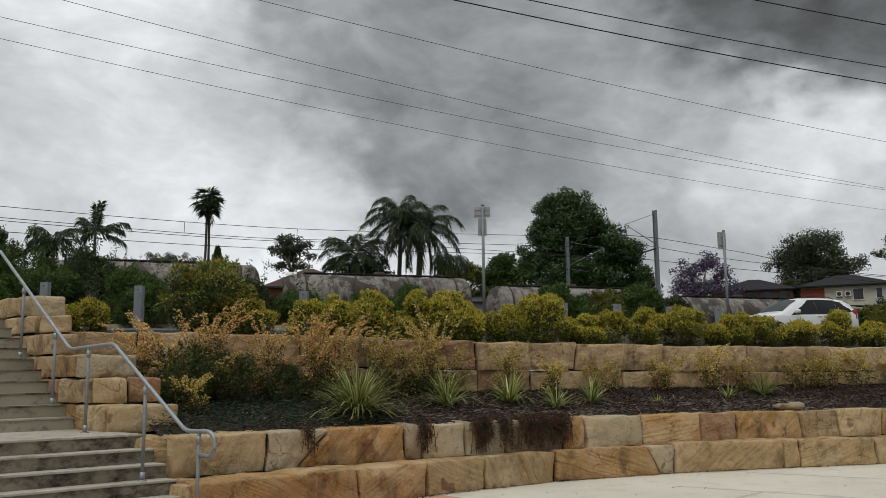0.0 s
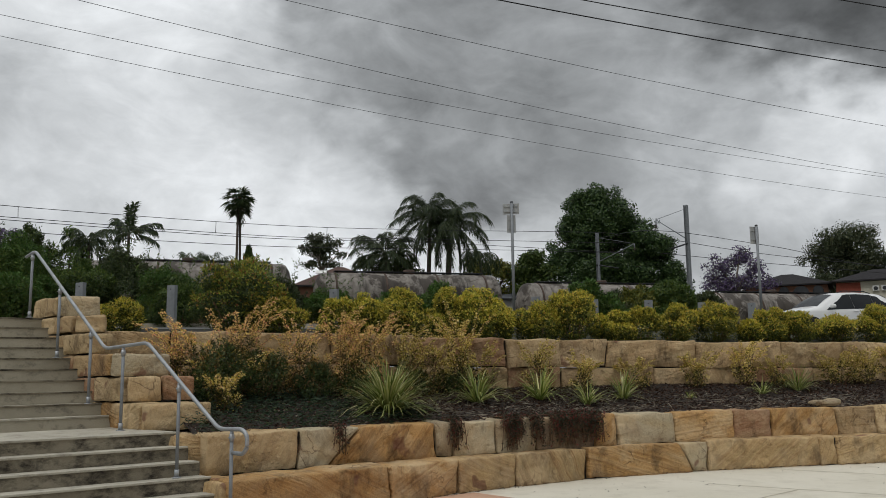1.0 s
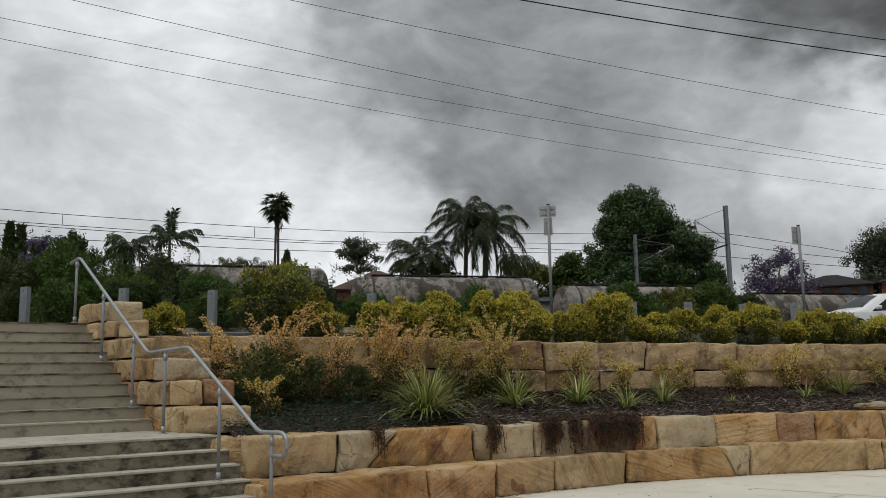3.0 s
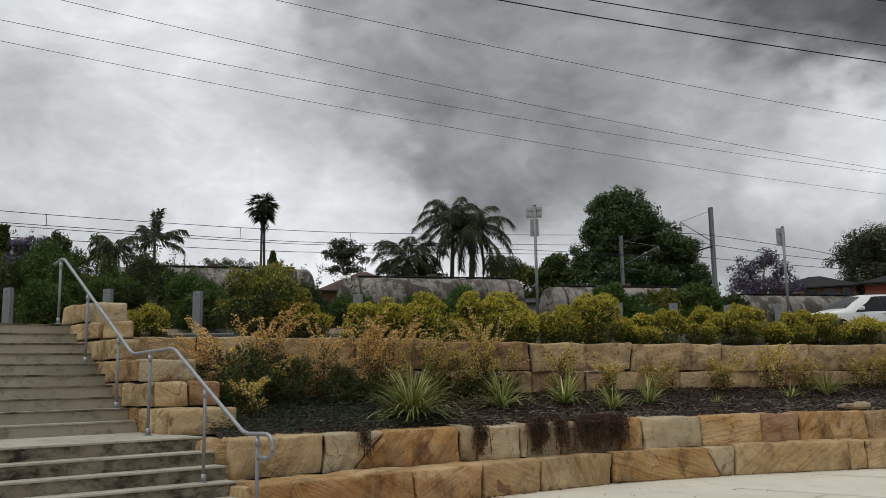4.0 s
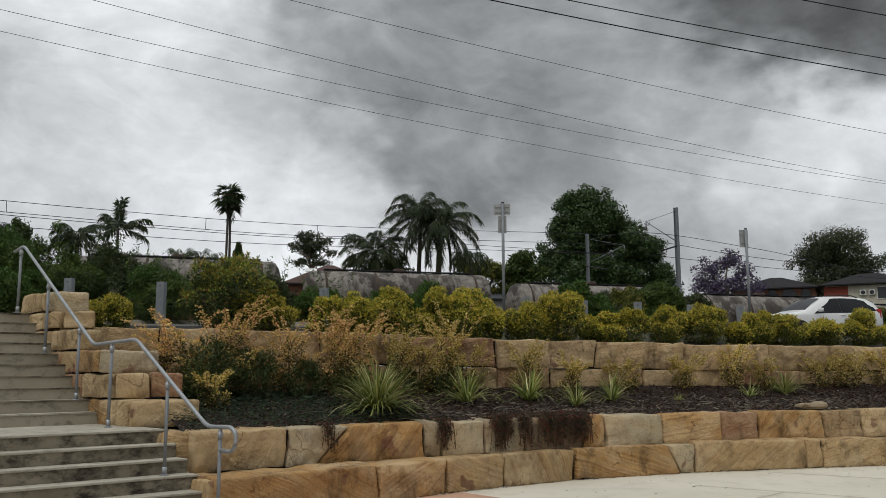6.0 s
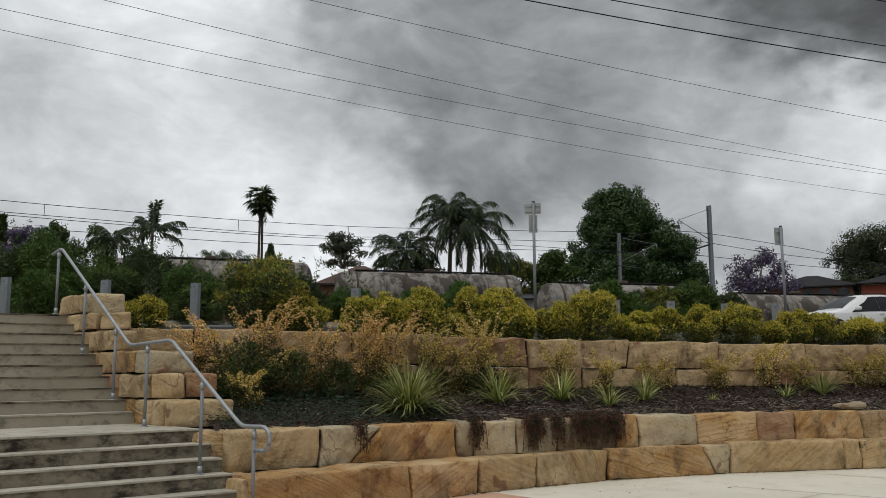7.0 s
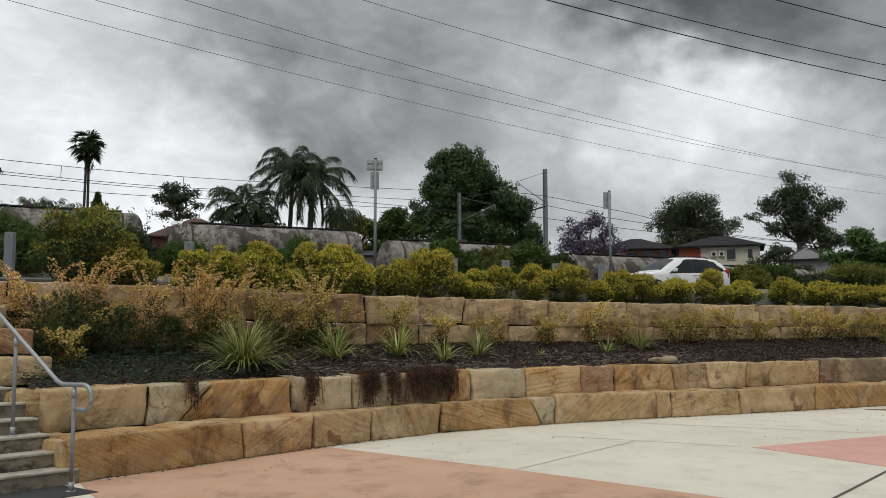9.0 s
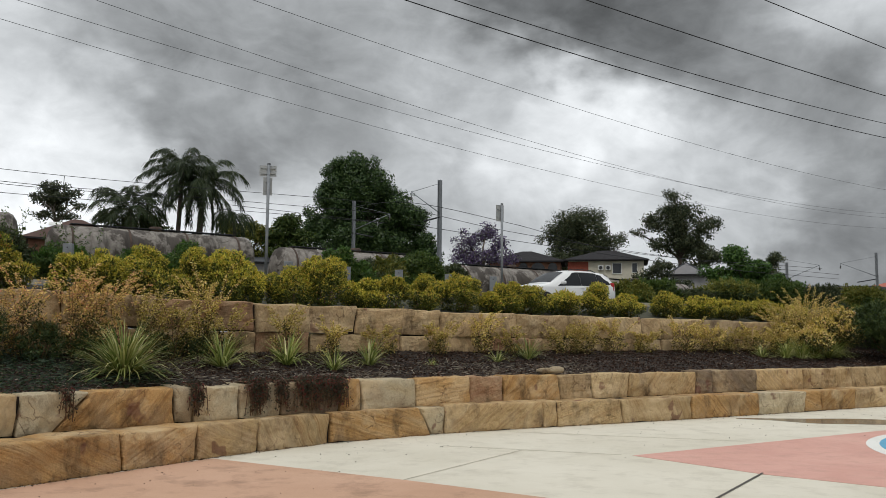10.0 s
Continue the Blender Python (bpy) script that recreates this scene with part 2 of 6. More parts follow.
def part(name, bm, mat, parent=None, label="", smooth=False):
    """Links a bmesh (or a ready mesh) as one object under its thing."""
    if isinstance(bm, bpy.types.Mesh):
        me = bm
    else:
        me = bpy.data.meshes.new(name)
        bm.to_mesh(me)
        bm.free()
        me.materials.append(mat)
        if smooth:
            me.polygons.foreach_set("use_smooth", [True] * len(me.polygons))
    ob = new(name, me)
    if parent is not None:
        ob.parent = parent
    if label:
        ob["label"] = label
    return ob


def empty(name, at=(0, 0, 0), yaw=0.0, scale=1.0):
    ob = new(name)
    ob.location, ob.rotation_euler, ob.scale = at, (0, 0, radians(yaw)), (scale,) * 3
    ob.empty_display_size = 0.2
    return ob


def box(bm, x0, x1, y0, y1, z0, z1, bevel=0.0, seg=1):
    vs = [bm.verts.new((x, y, z)) for z in (z0, z1) for y in (y0, y1) for x in (x0, x1)]
    fs = [bm.faces.new([vs[i] for i in q]) for q in ((0, 2, 3, 1), (4, 5, 7, 6), (0, 1, 5, 4), (1, 3, 7, 5), (3, 2, 6, 7), (2, 0, 4, 6))]
    if bevel:
        es = list({e for f in fs for e in f.edges})
        bmesh.ops.bevel(bm, geom=es, offset=bevel, segments=seg, affect="EDGES", profile=0.5)
    return bm


def boxed(*args, **kw):
    return box(bmesh.new(), *args, **kw)


def tube(points, radius, sides=8, cap=True):
    """Vertices and faces of a tube along points; radius may be a list."""
    P = [Vector(p) for p in points]
    R = radius if isinstance(radius, (list, tuple, np.ndarray)) else [radius] * len(P)
    verts, faces = [], []
    ref = Vector((0, 0, 1))
    for i, p in enumerate(P):
        d = (P[min(i + 1, len(P) - 1)] - P[max(i - 1, 0)]).normalized()
        side = d.cross(ref if abs(d.dot(ref)) < 0.95 else Vector((1, 0, 0))).normalized()
        upv = side.cross(d)
        for k in range(sides):
            a = 2 * math.pi * k / sides
            verts.append(p + (side * math.cos(a) + upv * math.sin(a)) * R[i])
    for i in range(len(P) - 1):
        for k in range(sides):
            k2 = (k + 1) % sides
            faces.append((i * sides + k, i * sides + k2, (i + 1) * sides + k2, (i + 1) * sides + k))
    if cap:
        faces.append(tuple(range(sides))[::-1])
        faces.append(tuple((len(P) - 1) * sides + k for k in range(sides)))
    return verts, faces


def tubes(name, runs, mat, sides=6):
    """One mesh of several tubes, each a pair of points and radius."""
    V, F = [], []
    for pts, r in runs:
        v, f = tube(pts, r, sides)
        o = len(V)
        V += v
        F += [tuple(i + o for i in q) for q in f]
    return mesh_of(name, V, F, mat, smooth=True)


def lathe(profile, sides=24, axis="x"):
    V, F = [], []
    for a, r in profile:
        for k in range(sides):
            t = 2 * math.pi * k / sides
            c, s = r * math.cos(t), r * math.sin(t)
            V.append((a, c, s) if axis == "x" else (c, a, s) if axis == "y" else (c, s, a))
    for i in range(len(profile) - 1):
        for k in range(sides):
            k2 = (k + 1) % sides
            F.append((i * sides + k, (i + 1) * sides + k, (i + 1) * sides + k2, i * sides + k2))
    F.append(tuple(range(sides)))
    F.append(tuple((len(profile) - 1) * sides + k for k in range(sides))[::-1])
    return V, F


def spline(ctrl, steps=12):
    """A smooth run of points through the control points."""
    P = np.array(ctrl, float)
    P = np.vstack([2 * P[0] - P[1], P, 2 * P[-1] - P[-2]])
    out = []
    for i in range(1, len(P) - 2):
        a, b, c, d = P[i - 1:i + 3]
        for k in range(steps):
            s = k / steps
            out.append(0.5 * (2 * b + (c - a) * s + (2 * a - 5 * b + 4 * c - d) * s * s + (3 * b - a - 3 * c + d) * s ** 3))
    out.append(P[-2])
    return np.array(out)


class Run:
    """A line over the plan, read by the metres along it."""

    def __init__(self, ctrl):
        self.P = spline(ctrl)
        self.S = np.concatenate([[0], np.cumsum(np.linalg.norm(np.diff(self.P[:, :2], axis=0), axis=1))])
        self.length = self.S[-1]

    def at(self, s):
        p = np.array([np.interp(s, self.S, self.P[:, k]) for k in range(self.P.shape[1])])
        s = min(max(s, 0.0), self.length)
        a = np.array([np.interp(s - 0.15, self.S, self.P[:, k]) for k in (0, 1)])
        b = np.array([np.interp(s + 0.15, self.S, self.P[:, k]) for k in (0, 1)])
        t = (b - a) / np.linalg.norm(b - a)
        return p, t, np.array([-t[1], t[0]])   # point, along, away from the plaza


def leaf_cloud(name, centres, along, length, width, mat, seed=0, droop=0.0, facing=None):
    """Many separate leaves, each a folded four-sided blade."""
    r = np.random.default_rng(seed)
    c, d = np.asarray(centres, float), np.asarray(along, float)
    k = len(c)
    d = d / (np.linalg.norm(d, axis=1, keepdims=True) + 1e-9)
    side = np.cross(d, r.normal(size=(k, 3)) if facing is None else np.asarray(facing) + r.normal(size=(k, 3)) * 0.35)
    side /= np.linalg.norm(side, axis=1, keepdims=True) + 1e-9
    nor = np.cross(side, d)
    ln = (length * r.uniform(0.65, 1.3, k))[:, None]
    wd = (width * r.uniform(0.7, 1.25, k))[:, None]
    tip = c + d * ln
    tip[:, 2] -= droop * ln[:, 0]
    mid = c + d * ln * 0.45 + nor * wd * 0.25
    V = np.stack([c, mid + side * wd * 0.5, tip, mid - side * wd * 0.5], 1).reshape(-1, 3)
    me = bpy.data.meshes.new(name)
    me.vertices.add(4 * k)
    me.vertices.foreach_set("co", V.ravel())
    me.loops.add(4 * k)
    me.loops.foreach_set("vertex_index", np.arange(4 * k))
    me.polygons.add(k)
    me.polygons.foreach_set("loop_start", np.arange(0, 4 * k, 4))
    me.update(calc_edges=True)
    me.validate()
    me.materials.append(mat)
    return me


def join_data(name, pieces, mat, smooth=True):
    V, F = [], []
    for v, f in pieces:
        o = len(V)
        V += list(v)
        F += [tuple(i + o for i in q) for q in f]
    return mesh_of(name, V, F, mat, smooth)


def rough_block(L, D, H, seed, r=0.030, amp=0.032, slant=(0.0, 0.0)):
    """A quarried block: x along, y into the bank, z up from its base; rounded arrises and a hewn face."""
    nx, ny, nz = max(6, int(L / 0.065)), 5, 9
    verts, faces, index = [], [], {}
    off = Vector((seed * 3.7, seed * 1.3, seed * 2.1))

    def vert(i, j, k):
        key = (i, j, k)
        if key not in index:
            p = Vector((i / nx * L, j / ny * D, k / nz * H))
            lo, hi = Vector((r, r, r)), Vector((L - r, D - r, H - r))
            # rows next to the arrises are drawn close to them
            for a, m, q in ((0, L, nx), (1, D, ny), (2, H, nz)):
                e = key[a]
                if e == 1:
                    p[a] = r
                elif e == q - 1:
                    p[a] = m - r
            core = Vector([min(max(p[a], lo[a]), hi[a]) for a in range(3)])
            dv = p - core
            if dv.length > 1e-6:
                # arrises are chipped unevenly
                p = core + dv.normalized() * r * (1.0 - 0.9 * max(0.0, noise.noise(p * 3.1 + off)))
            nv = noise.noise_vector(p * 2.2 + off) * amp * 1.2 + noise.noise_vector(p * 6.0 + off) * amp * 0.7
            hewn = noise.noise(p * 1.3 + off * 1.7)
            p += Vector((nv.x * 0.5, nv.y + amp * (1.1 * hewn + 1.7 * abs(noise.noise(p * 2.9 - off))), nv.z * 0.5 + amp * 0.5 * hewn))
            u = min(max(p.x / L, 0.0), 1.0)
            p.x += (slant[0] * (1 - u) + slant[1] * u) * (p.z / H - 0.5)
            index[key] = len(verts)
            verts.append(p)
        return index[key]

    for i in range(nx):
        for k in range(nz):
            faces.append((vert(i, 0, k), vert(i + 1, 0, k), vert(i + 1, 0, k + 1), vert(i, 0, k + 1)))
            faces.append((vert(i, ny, k), vert(i, ny, k + 1), vert(i + 1, ny, k + 1), vert(i + 1, ny, k)))
        for j in range(ny):
            faces.append((vert(i, j, nz), vert(i + 1, j, nz), vert(i + 1, j + 1, nz), vert(i, j + 1, nz)))
    for j in range(ny):
        for k in range(nz):
            faces.append((vert(0, j, k), vert(0, j, k + 1), vert(0, j + 1, k + 1), vert(0, j + 1, k)))
            faces.append((vert(nx, j, k), vert(nx, j + 1, k), vert(nx, j + 1, k + 1), vert(nx, j, k + 1)))
    return mesh_of("sandstone_block", verts, faces, STONE, smooth=True)


# ---- plan: the lines of the three walls, with their tops ----
LINE_A = Run([(-2.82, 9.94), (-1.09, 11.5), (-0.18, 12.3), (1.79, 13.72), (3.89, 14.66), (6.38, 15.37), (9.84, 16.3), (12.5, 17.1), (16.5, 18.4), (22, 20.2)])
LINE_B = Run([(-3.42, 10.60), (-2.32, 11.38), (-0.45, 12.62), (2.4, 14.3), (4.6, 15.2), (6.7, 15.92), (8.43, 16.38), (10.48, 17.1), (13.0, 17.9), (16.3, 18.95), (22, 20.75)])
LINE_C = Run([(-5.6, 13.15, 2.40), (-3.5, 13.95, 2.41), (-1.9, 14.85, 2.37), (-0.2, 15.85, 2.31), (2.3, 16.85, 2.285), (4.53, 17.65, 2.245), (6.7, 18.5, 2.22), (8.6, 19.1, 2.20), (12.2, 20.25, 2.19), (14.5, 20.9, 2.18), (17.5, 21.75, 2.17)])
SEAT, TOP_B, COURSE_C = 0.485, 0.97, 0.54
QX, QY = -0.31, 0.95            # the way across road and railway
RX, RY = 0.95, 0.31             # the way along them


def across(x, y):
    return QX * x + QY * y


def at_track(p, q):
    """Plan point from metres along and across the railway."""
    k = QX * QX + QY * QY
    return (RX * p + QX * q) / k, (RY * p + QY * q) / k


def land(x, y):
    """Height of the upper ground."""
    return float(np.interp(across(x, y), [14.5, 16.2, 17.2, 18, 20, 26, 33, 44, 48, 56, 62, 85, 110, 200, 1500], [2.15, 2.22, 2.38, 2.62, 2.66, 2.60, 2.7, 2.9, 3.0, 3.0, 4.0, 6.0, 7.2, 8, 8]))


# ---- ground ----
ground = tagged(part("ground", boxed(-2500, 2500, -2500, 2500, -0.6, -0.13), GRASS_GROUND), "flat rough ground out to the horizon", "ground", kind="structure")

bm = bmesh.new()
box(bm, -40, 60, -40, 30, -0.12, 0.0)
plaza = tagged(part("plaza_pavement", bm, PLAZA), "broad cream concrete plaza paving with dirt marks", "pavement", kind="structure")


def sheet(name, outline, z, mat, label, category, thick=0.004):
    bm = bmesh.new()
    lo = [bm.verts.new((x, y, z)) for x, y in outline]
    hi = [bm.verts.new((x, y, z + thick)) for x, y in outline]
    bm.faces.new(hi)
    k = len(lo)
    for i in range(k):
        bm.faces.new((lo[i], lo[(i + 1) % k], hi[(i + 1) % k], hi[i]))
    bmesh.ops.recalc_face_normals(bm, faces=bm.faces)
    return tagged(part(name, bm, mat), label, category, kind="structure")


tan_edge = [tuple(LINE_A.at(s)[0][:2] - LINE_A.at(s)[2] * 0.02) for s in (0.1, 0.9, 1.8, 2.6, 3.4, 3.72)]
sheet("painted_pavement_tan", [(-2.45, 9.35)] + tan_edge + [(2.22, 10.19), (3.51, 8.78), (6.0, 6.0), (2, 2), (-1.5, 7.6)], 0.001, PLAZA_TAN, "tan painted area on the plaza concrete", "pavement")
sheet("painted_pavement_red", [(5.94, 11.55), (12.37, 13.74), (18.0, 15.66), (19.0, 9.0), (13.0, 4.6), (9.5, 6.2), (7.69, 8.57), (6.82, 9.69)], 0.001, PLAZA_RED, "pink-red painted area on the plaza concrete", "pavement")
ringc = (13.45, 9.57)
for nm, rad, z, mat, lab in (("painted_ring", 3.9, 0.0055, PLAZA_WHITE, "white painted ring round a blue disc"), ("painted_disc", 3.70, 0.010, PLAZA_BLUE, "blue painted disc on the plaza concrete")):
    sheet(nm, [(ringc[0] + rad * math.cos(a), ringc[1] + rad * math.sin(a)) for a in np.linspace(0, 2 * math.pi, 72)[:-1]], z, mat, lab, "pavement")
sheet("damp_patch", [(13.3 + 0.90 * 2.7 * math.cos(a) * (1 + 0.14 * math.sin(3 * a)) + 0.40 * 0.6 * math.sin(a), 15.05 - 0.40 * 2.7 * math.cos(a) + 0.90 * 0.6 * math.sin(a) * (1 + 0.2 * math.sin(5 * a))) for a in np.linspace(0, 2 * math.pi, 44)[:-1]], 0.0005, WET, "shallow damp patch on the paving", "puddle", 0.003)


def joint(p0, p1, wide=0.012, mat=JOINT):
    a, b = Vector((*p0, 0)), Vector((*p1, 0))
    t = (b - a).normalized()
    s = Vector((-t.y, t.x, 0)) * wide / 2
    sheet("paving_joint", [tuple((a - s).xy), tuple((b - s).xy), tuple((b + s).xy), tuple((a + s).xy)], 0.0065, mat, "straight sawn joint in the concrete paving", "paving joint", 0.003)


joint((6.87, 9.77), (5.34, 8.40), 0.03)
joint((5.34, 8.40), (3.2, 6.5), 0.03)
for p0, p1 in (((2.22, 10.19), (4.55, 12.42)), ((4.55, 12.42), (5.8, 11.63)), ((3.46, 13.09), (4.55, 12.42)), ((5.11, 14.73), (8.62, 12.71))):
    joint(p0, p1, 0.012, FAINT_JOINT)

# upper ground: one sheet from the top wall out to the horizon
gx, gv, gf = [], [], []
qs = [0.55, 1.6, 3, 5, 8, 13, 19, 26, 32, 36, 42, 52, 70, 110, 300, 1400]
ss = np.concatenate([[-900, -120, -50, -20, -8, -3], np.arange(0, 24.1, 1.5), [27, 34, 48, 90, 200, 900]])
for s in ss:
    sc = min(max(s, 0.0), LINE_C.length)
    p, t, away = LINE_C.at(sc)
    base = np.array([p[0], p[1]]) + np.array([RX, RY]) * (s - sc)
    for q in qs:
        w = min(q / 6, 1)
        dirv = away * (1 - w) + np.array([QX, QY]) * w
        x, y = base + dirv * q
        z = land(x, y) if q > 0.6 else min(land(x, y), (p[2] if len(p) > 2 else 2.3) - 0.06)
        gv.append((x, y, z + 0.04 * noise.noise((x * 0.8, y * 0.8, 0))))
for i in range(len(ss) - 1):
    for j in range(len(qs) - 1):
        a = i * len(qs) + j
        gf.append((a, a + len(qs), a + len(qs) + 1, a + 1))
tagged(part("upper_ground", mesh_of("upper_ground", gv, gf, GRASS_GROUND, True), None), "rough grassy ground behind the upper wall", "ground", kind="structure")

# road with its kerbs
def strip(name, q0, q1, lift, mat, label, category, p0=-120, p1=260):
    V, F = [], []
    ps = np.linspace(p0, p1, 60)
    for p in ps:
        for q, dz in ((q0, -0.2), (q0, lift), (q1, lift), (q1, -0.2)):
            x, y = at_track(p, q)
            V.append((x, y, land(x, y) + dz))
    for i in range(len(ps) - 1):
        for k in range(3):
            a = 4 * i + k
            F.append((a, a + 4, a + 5, a + 1))
    return tagged(part(name, mesh_of(name, V, F, mat), None), label, category, kind="structure")


strip("road", 20.2, 32.5, 0.05, ASPHALT, "asphalt road beside the railway", "road")
strip("kerb", 19.8, 20.2, 0.17, TREAD, "concrete kerb along the road", "kerb")
strip("kerb_far", 32.5, 32.9, 0.17, TREAD, "concrete kerb along the far road side", "kerb")
strip("edging_beam", 17.78, 17.90, 0.05, EDGING, "low grey edging beam behind the hedge", "kerb", -12, 9)
strip("railway_bed", 47.0, 55.0, 0.12, GRAVEL, "ballast bed of the railway", "railway bed")

# ---- garden bed between the walls ----
V, F = [], []
NS, NW = 130, 14
for i in range(NS):
    fr = i / (NS - 1)
    pb, tb, ab = LINE_B.at(0.05 + fr * (LINE_B.length - 0.1))
    k = min(range(len(LINE_C.S)), key=lambda m: np.hypot(*(LINE_C.P[m, :2] - pb[:2] - ab * 2.2)))
    pc, tc_, ac = LINE_C.at(LINE_C.S[k])
    p0, p1 = pb[:2] + ab * 0.30, pc[:2] + ac * 0.3
    if fr > 0.8:
        p1 = pb[:2] + ab * 2.9
    for j in range(NW):
        w = j / (NW - 1)
        x, y = p0 * (1 - w) + p1 * w
        z = 0.93 + 0.50 * w ** 0.9 + 0.035 * noise.noise((x * 2.1, y * 2.1, 1.0)) + 0.02 * noise.noise((x * 7, y * 7, 4.0))
        V.append((x, y, z))
for i in range(NS - 1):
    for j in range(NW - 1):
        a = i * NW + j
        F.append((a, a + NW, a + NW + 1, a + 1))
bed = tagged(part("garden_bed", mesh_of("garden_bed", V, F, SOIL, True), None), "sloping garden bed of dark bark mulch", "garden bed", kind="structure")
BED = np.array(V).reshape(NS, NW, 3)


def bed_point(x, y):
    d = (BED[:, :, 0] - x) ** 2 + (BED[:, :, 1] - y) ** 2
    i = np.unravel_index(d.argmin(), d.shape)
    return float(BED[i][2])


def in_bed(s, w):
    """A place in the bed from metres along the upper wall and the share of the way from it (0) to the lower one (1)."""
    p, t, away = LINE_C.at(s)
    j = np.hypot(LINE_B.P[:, 0] - p[0] - away[0] * -2.2, LINE_B.P[:, 1] - p[1] - away[1] * -2.2).argmin()
    q = LINE_B.P[j, :2] * w + p[:2] * (1 - w)
    return float(q[0]), float(q[1]), bed_point(q[0], q[1]) - 0.01


# ---- stairs ----
SA, SN = np.array([-0.635, 0.772]), np.array([0.772, 0.635])   # up the stairs, and across to the right
RISE, GOING, FIRST, LAND = 0.1655, 0.276, 9.486, 1.362


def riser(k):
    return FIRST + (k - 1) * GOING + (LAND if k > 6 else 0)


def side(d):
    return 4.15 - (d - 9.3) * 0.165


def stair_xy(d, u):
    p = SA * d + SN * u
    return float(p[0]), float(p[1])


stairs = tagged(empty("concrete_stairs"), "wide weathered concrete stairs with a landing", "stairs", kind="structure")
for k in range(1, 17):
    d0 = riser(k)
    d1 = riser(k + 1) + 0.02 if k < 16 else d0 + 2.6
    u0 = -1.5
    bm = bmesh.new()
    lo = [stair_xy(d0, u0), stair_xy(d0, side(d0) + 0.12), stair_xy(d1, side(d1) + 0.12), stair_xy(d1, u0)]
    z1, z0 = k * RISE, max(-0.1, (k - 1) * RISE - 0.25)
    a = [bm.verts.new((*p, z0)) for p in lo]
    b = [bm.verts.new((*p, z1)) for p in lo]
    bm.faces.new(b)
    for i in range(4):
        bm.faces.new((a[i], a[(i + 1) % 4], b[(i + 1) % 4], b[i]))
    bmesh.ops.recalc_face_normals(bm, faces=bm.faces)
    edge = [e for e in bm.edges if e.verts[0] in b[:2] and e.verts[1] in b[:2]]
    bmesh.ops.bevel(bm, geom=edge, offset=0.012, segments=3, affect="EDGES")
    # lip: paler on the lower steps, coloured dark higher up as the shadow line
    lip = bmesh.new()
    uu = side(d0) + 0.11
    q = [stair_xy(d0 - 0.018, -1.5), stair_xy(d0 - 0.018, uu), stair_xy(d0 + 0.05, uu), stair_xy(d0 + 0.05, -1.5)]
    lo_, hi_ = [lip.verts.new((*p, z1 - 0.022)) for p in q], [lip.verts.new((*p, z1 + 0.003)) for p in q]
    lip.faces.new(hi_)
    lip.faces.new(lo_[::-1])
    for i in range(4):
        lip.faces.new((lo_[i], lo_[(i + 1) % 4], hi_[(i + 1) % 4], hi_[i]))
    bmesh.ops.recalc_face_normals(lip, faces=lip.faces)
    bmesh.ops.bevel(lip, geom=list(lip.edges), offset=0.006, segments=2, affect="EDGES")
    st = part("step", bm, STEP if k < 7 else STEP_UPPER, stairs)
    part("nosing", lip, TREAD if k < 8 else STEP, st, "paler nosing edge" if k < 8 else "nosing edge coloured dark as the shadow line")
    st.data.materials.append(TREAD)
    # upward faces take the paler tread mix, all others the step mix
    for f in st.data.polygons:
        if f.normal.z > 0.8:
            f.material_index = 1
sheet("tactile_strip", [stair_xy(9.44, -1.5), stair_xy(9.44, 4.05), stair_xy(8.80, 4.15), stair_xy(8.80, -1.5)], 0.006, DARK_METAL, "dark warning strip in front of the stairs", "tactile paving")


# ---- sandstone walls, block by block ----
# colour of a block and how strongly its bedding shows: grey, cream, tan, ochre, spotted, rust, brown, dark
TONE = {"g": (0.50, 0.42, 0.285, 0.08), "c": (0.54, 0.40, 0.225, 0.35), "t": (0.51, 0.355, 0.18, 0.45), "o": (0.51, 0.305, 0.125, 0.62), "s": (0.50, 0.345, 0.175, 0.9),
        "r": (0.38, 0.22, 0.13, 0.5), "b": (0.50, 0.355, 0.195, 0.3), "d": (0.23, 0.17, 0.115, 0.3)}



def block_wall(name, run, joints, z0, height, depth, label, setback=0.0, top_follows=False, z_under=0.0, tones="t", slants={}):
    core_v, core_f = [], []
    smp = np.linspace(joints[0] + 0.03, joints[-1] - 0.03, 60)
    for s in smp:
        p, t, away = run.at(s)
        top = (p[2] - z_under) if top_follows else z0 + height
        for o, z in ((0.10, top - height), (0.10, top - 0.03), (depth - 0.02, top - 0.03), (depth - 0.02, top - height)):
            core_v.append((*(p[:2] + away * (setback + o)), z))
    for i in range(len(smp) - 1):
        for k in range(4):
            a, b = 4 * i + k, 4 * i + (k + 1) % 4
            core_f.append((a, b, b + 4, a + 4))
    core = tagged(part(name, mesh_of(name, core_v, core_f, SOIL), None), label, "retaining wall", kind="structure")
    for i in range(len(joints) - 1):
        s0, s1 = joints[i] + 0.011, joints[i + 1] - 0.011
        p0, p1 = run.at(s0), run.at(s1)
        a, b = p0[0][:2] + p0[2] * setback, p1[0][:2] + p1[2] * setback
        jit = rng.uniform(-0.012, 0.012)
        L = float(np.linalg.norm(b - a))
        yaw = math.degrees(math.atan2(b[1] - a[1], b[0] - a[0]))
        h = height + rng.uniform(-0.012, 0.010)
        top = (p0[0][2] + p1[0][2]) / 2 - z_under if top_follows else z0 + height
        ob = part("sandstone_block", rough_block(L, depth, h, int(rng.integers(1, 400)), slant=(slants.get(i - 1, 0.0), slants.get(i, 0.0))), None, core)
        ob.color = TONE[tones[i % len(tones)]]
        ob.matrix_local = pose(a[0] + jit * p0[2][0], a[1] + jit * p0[2][1], top - height, 0, 0, yaw)
    return core


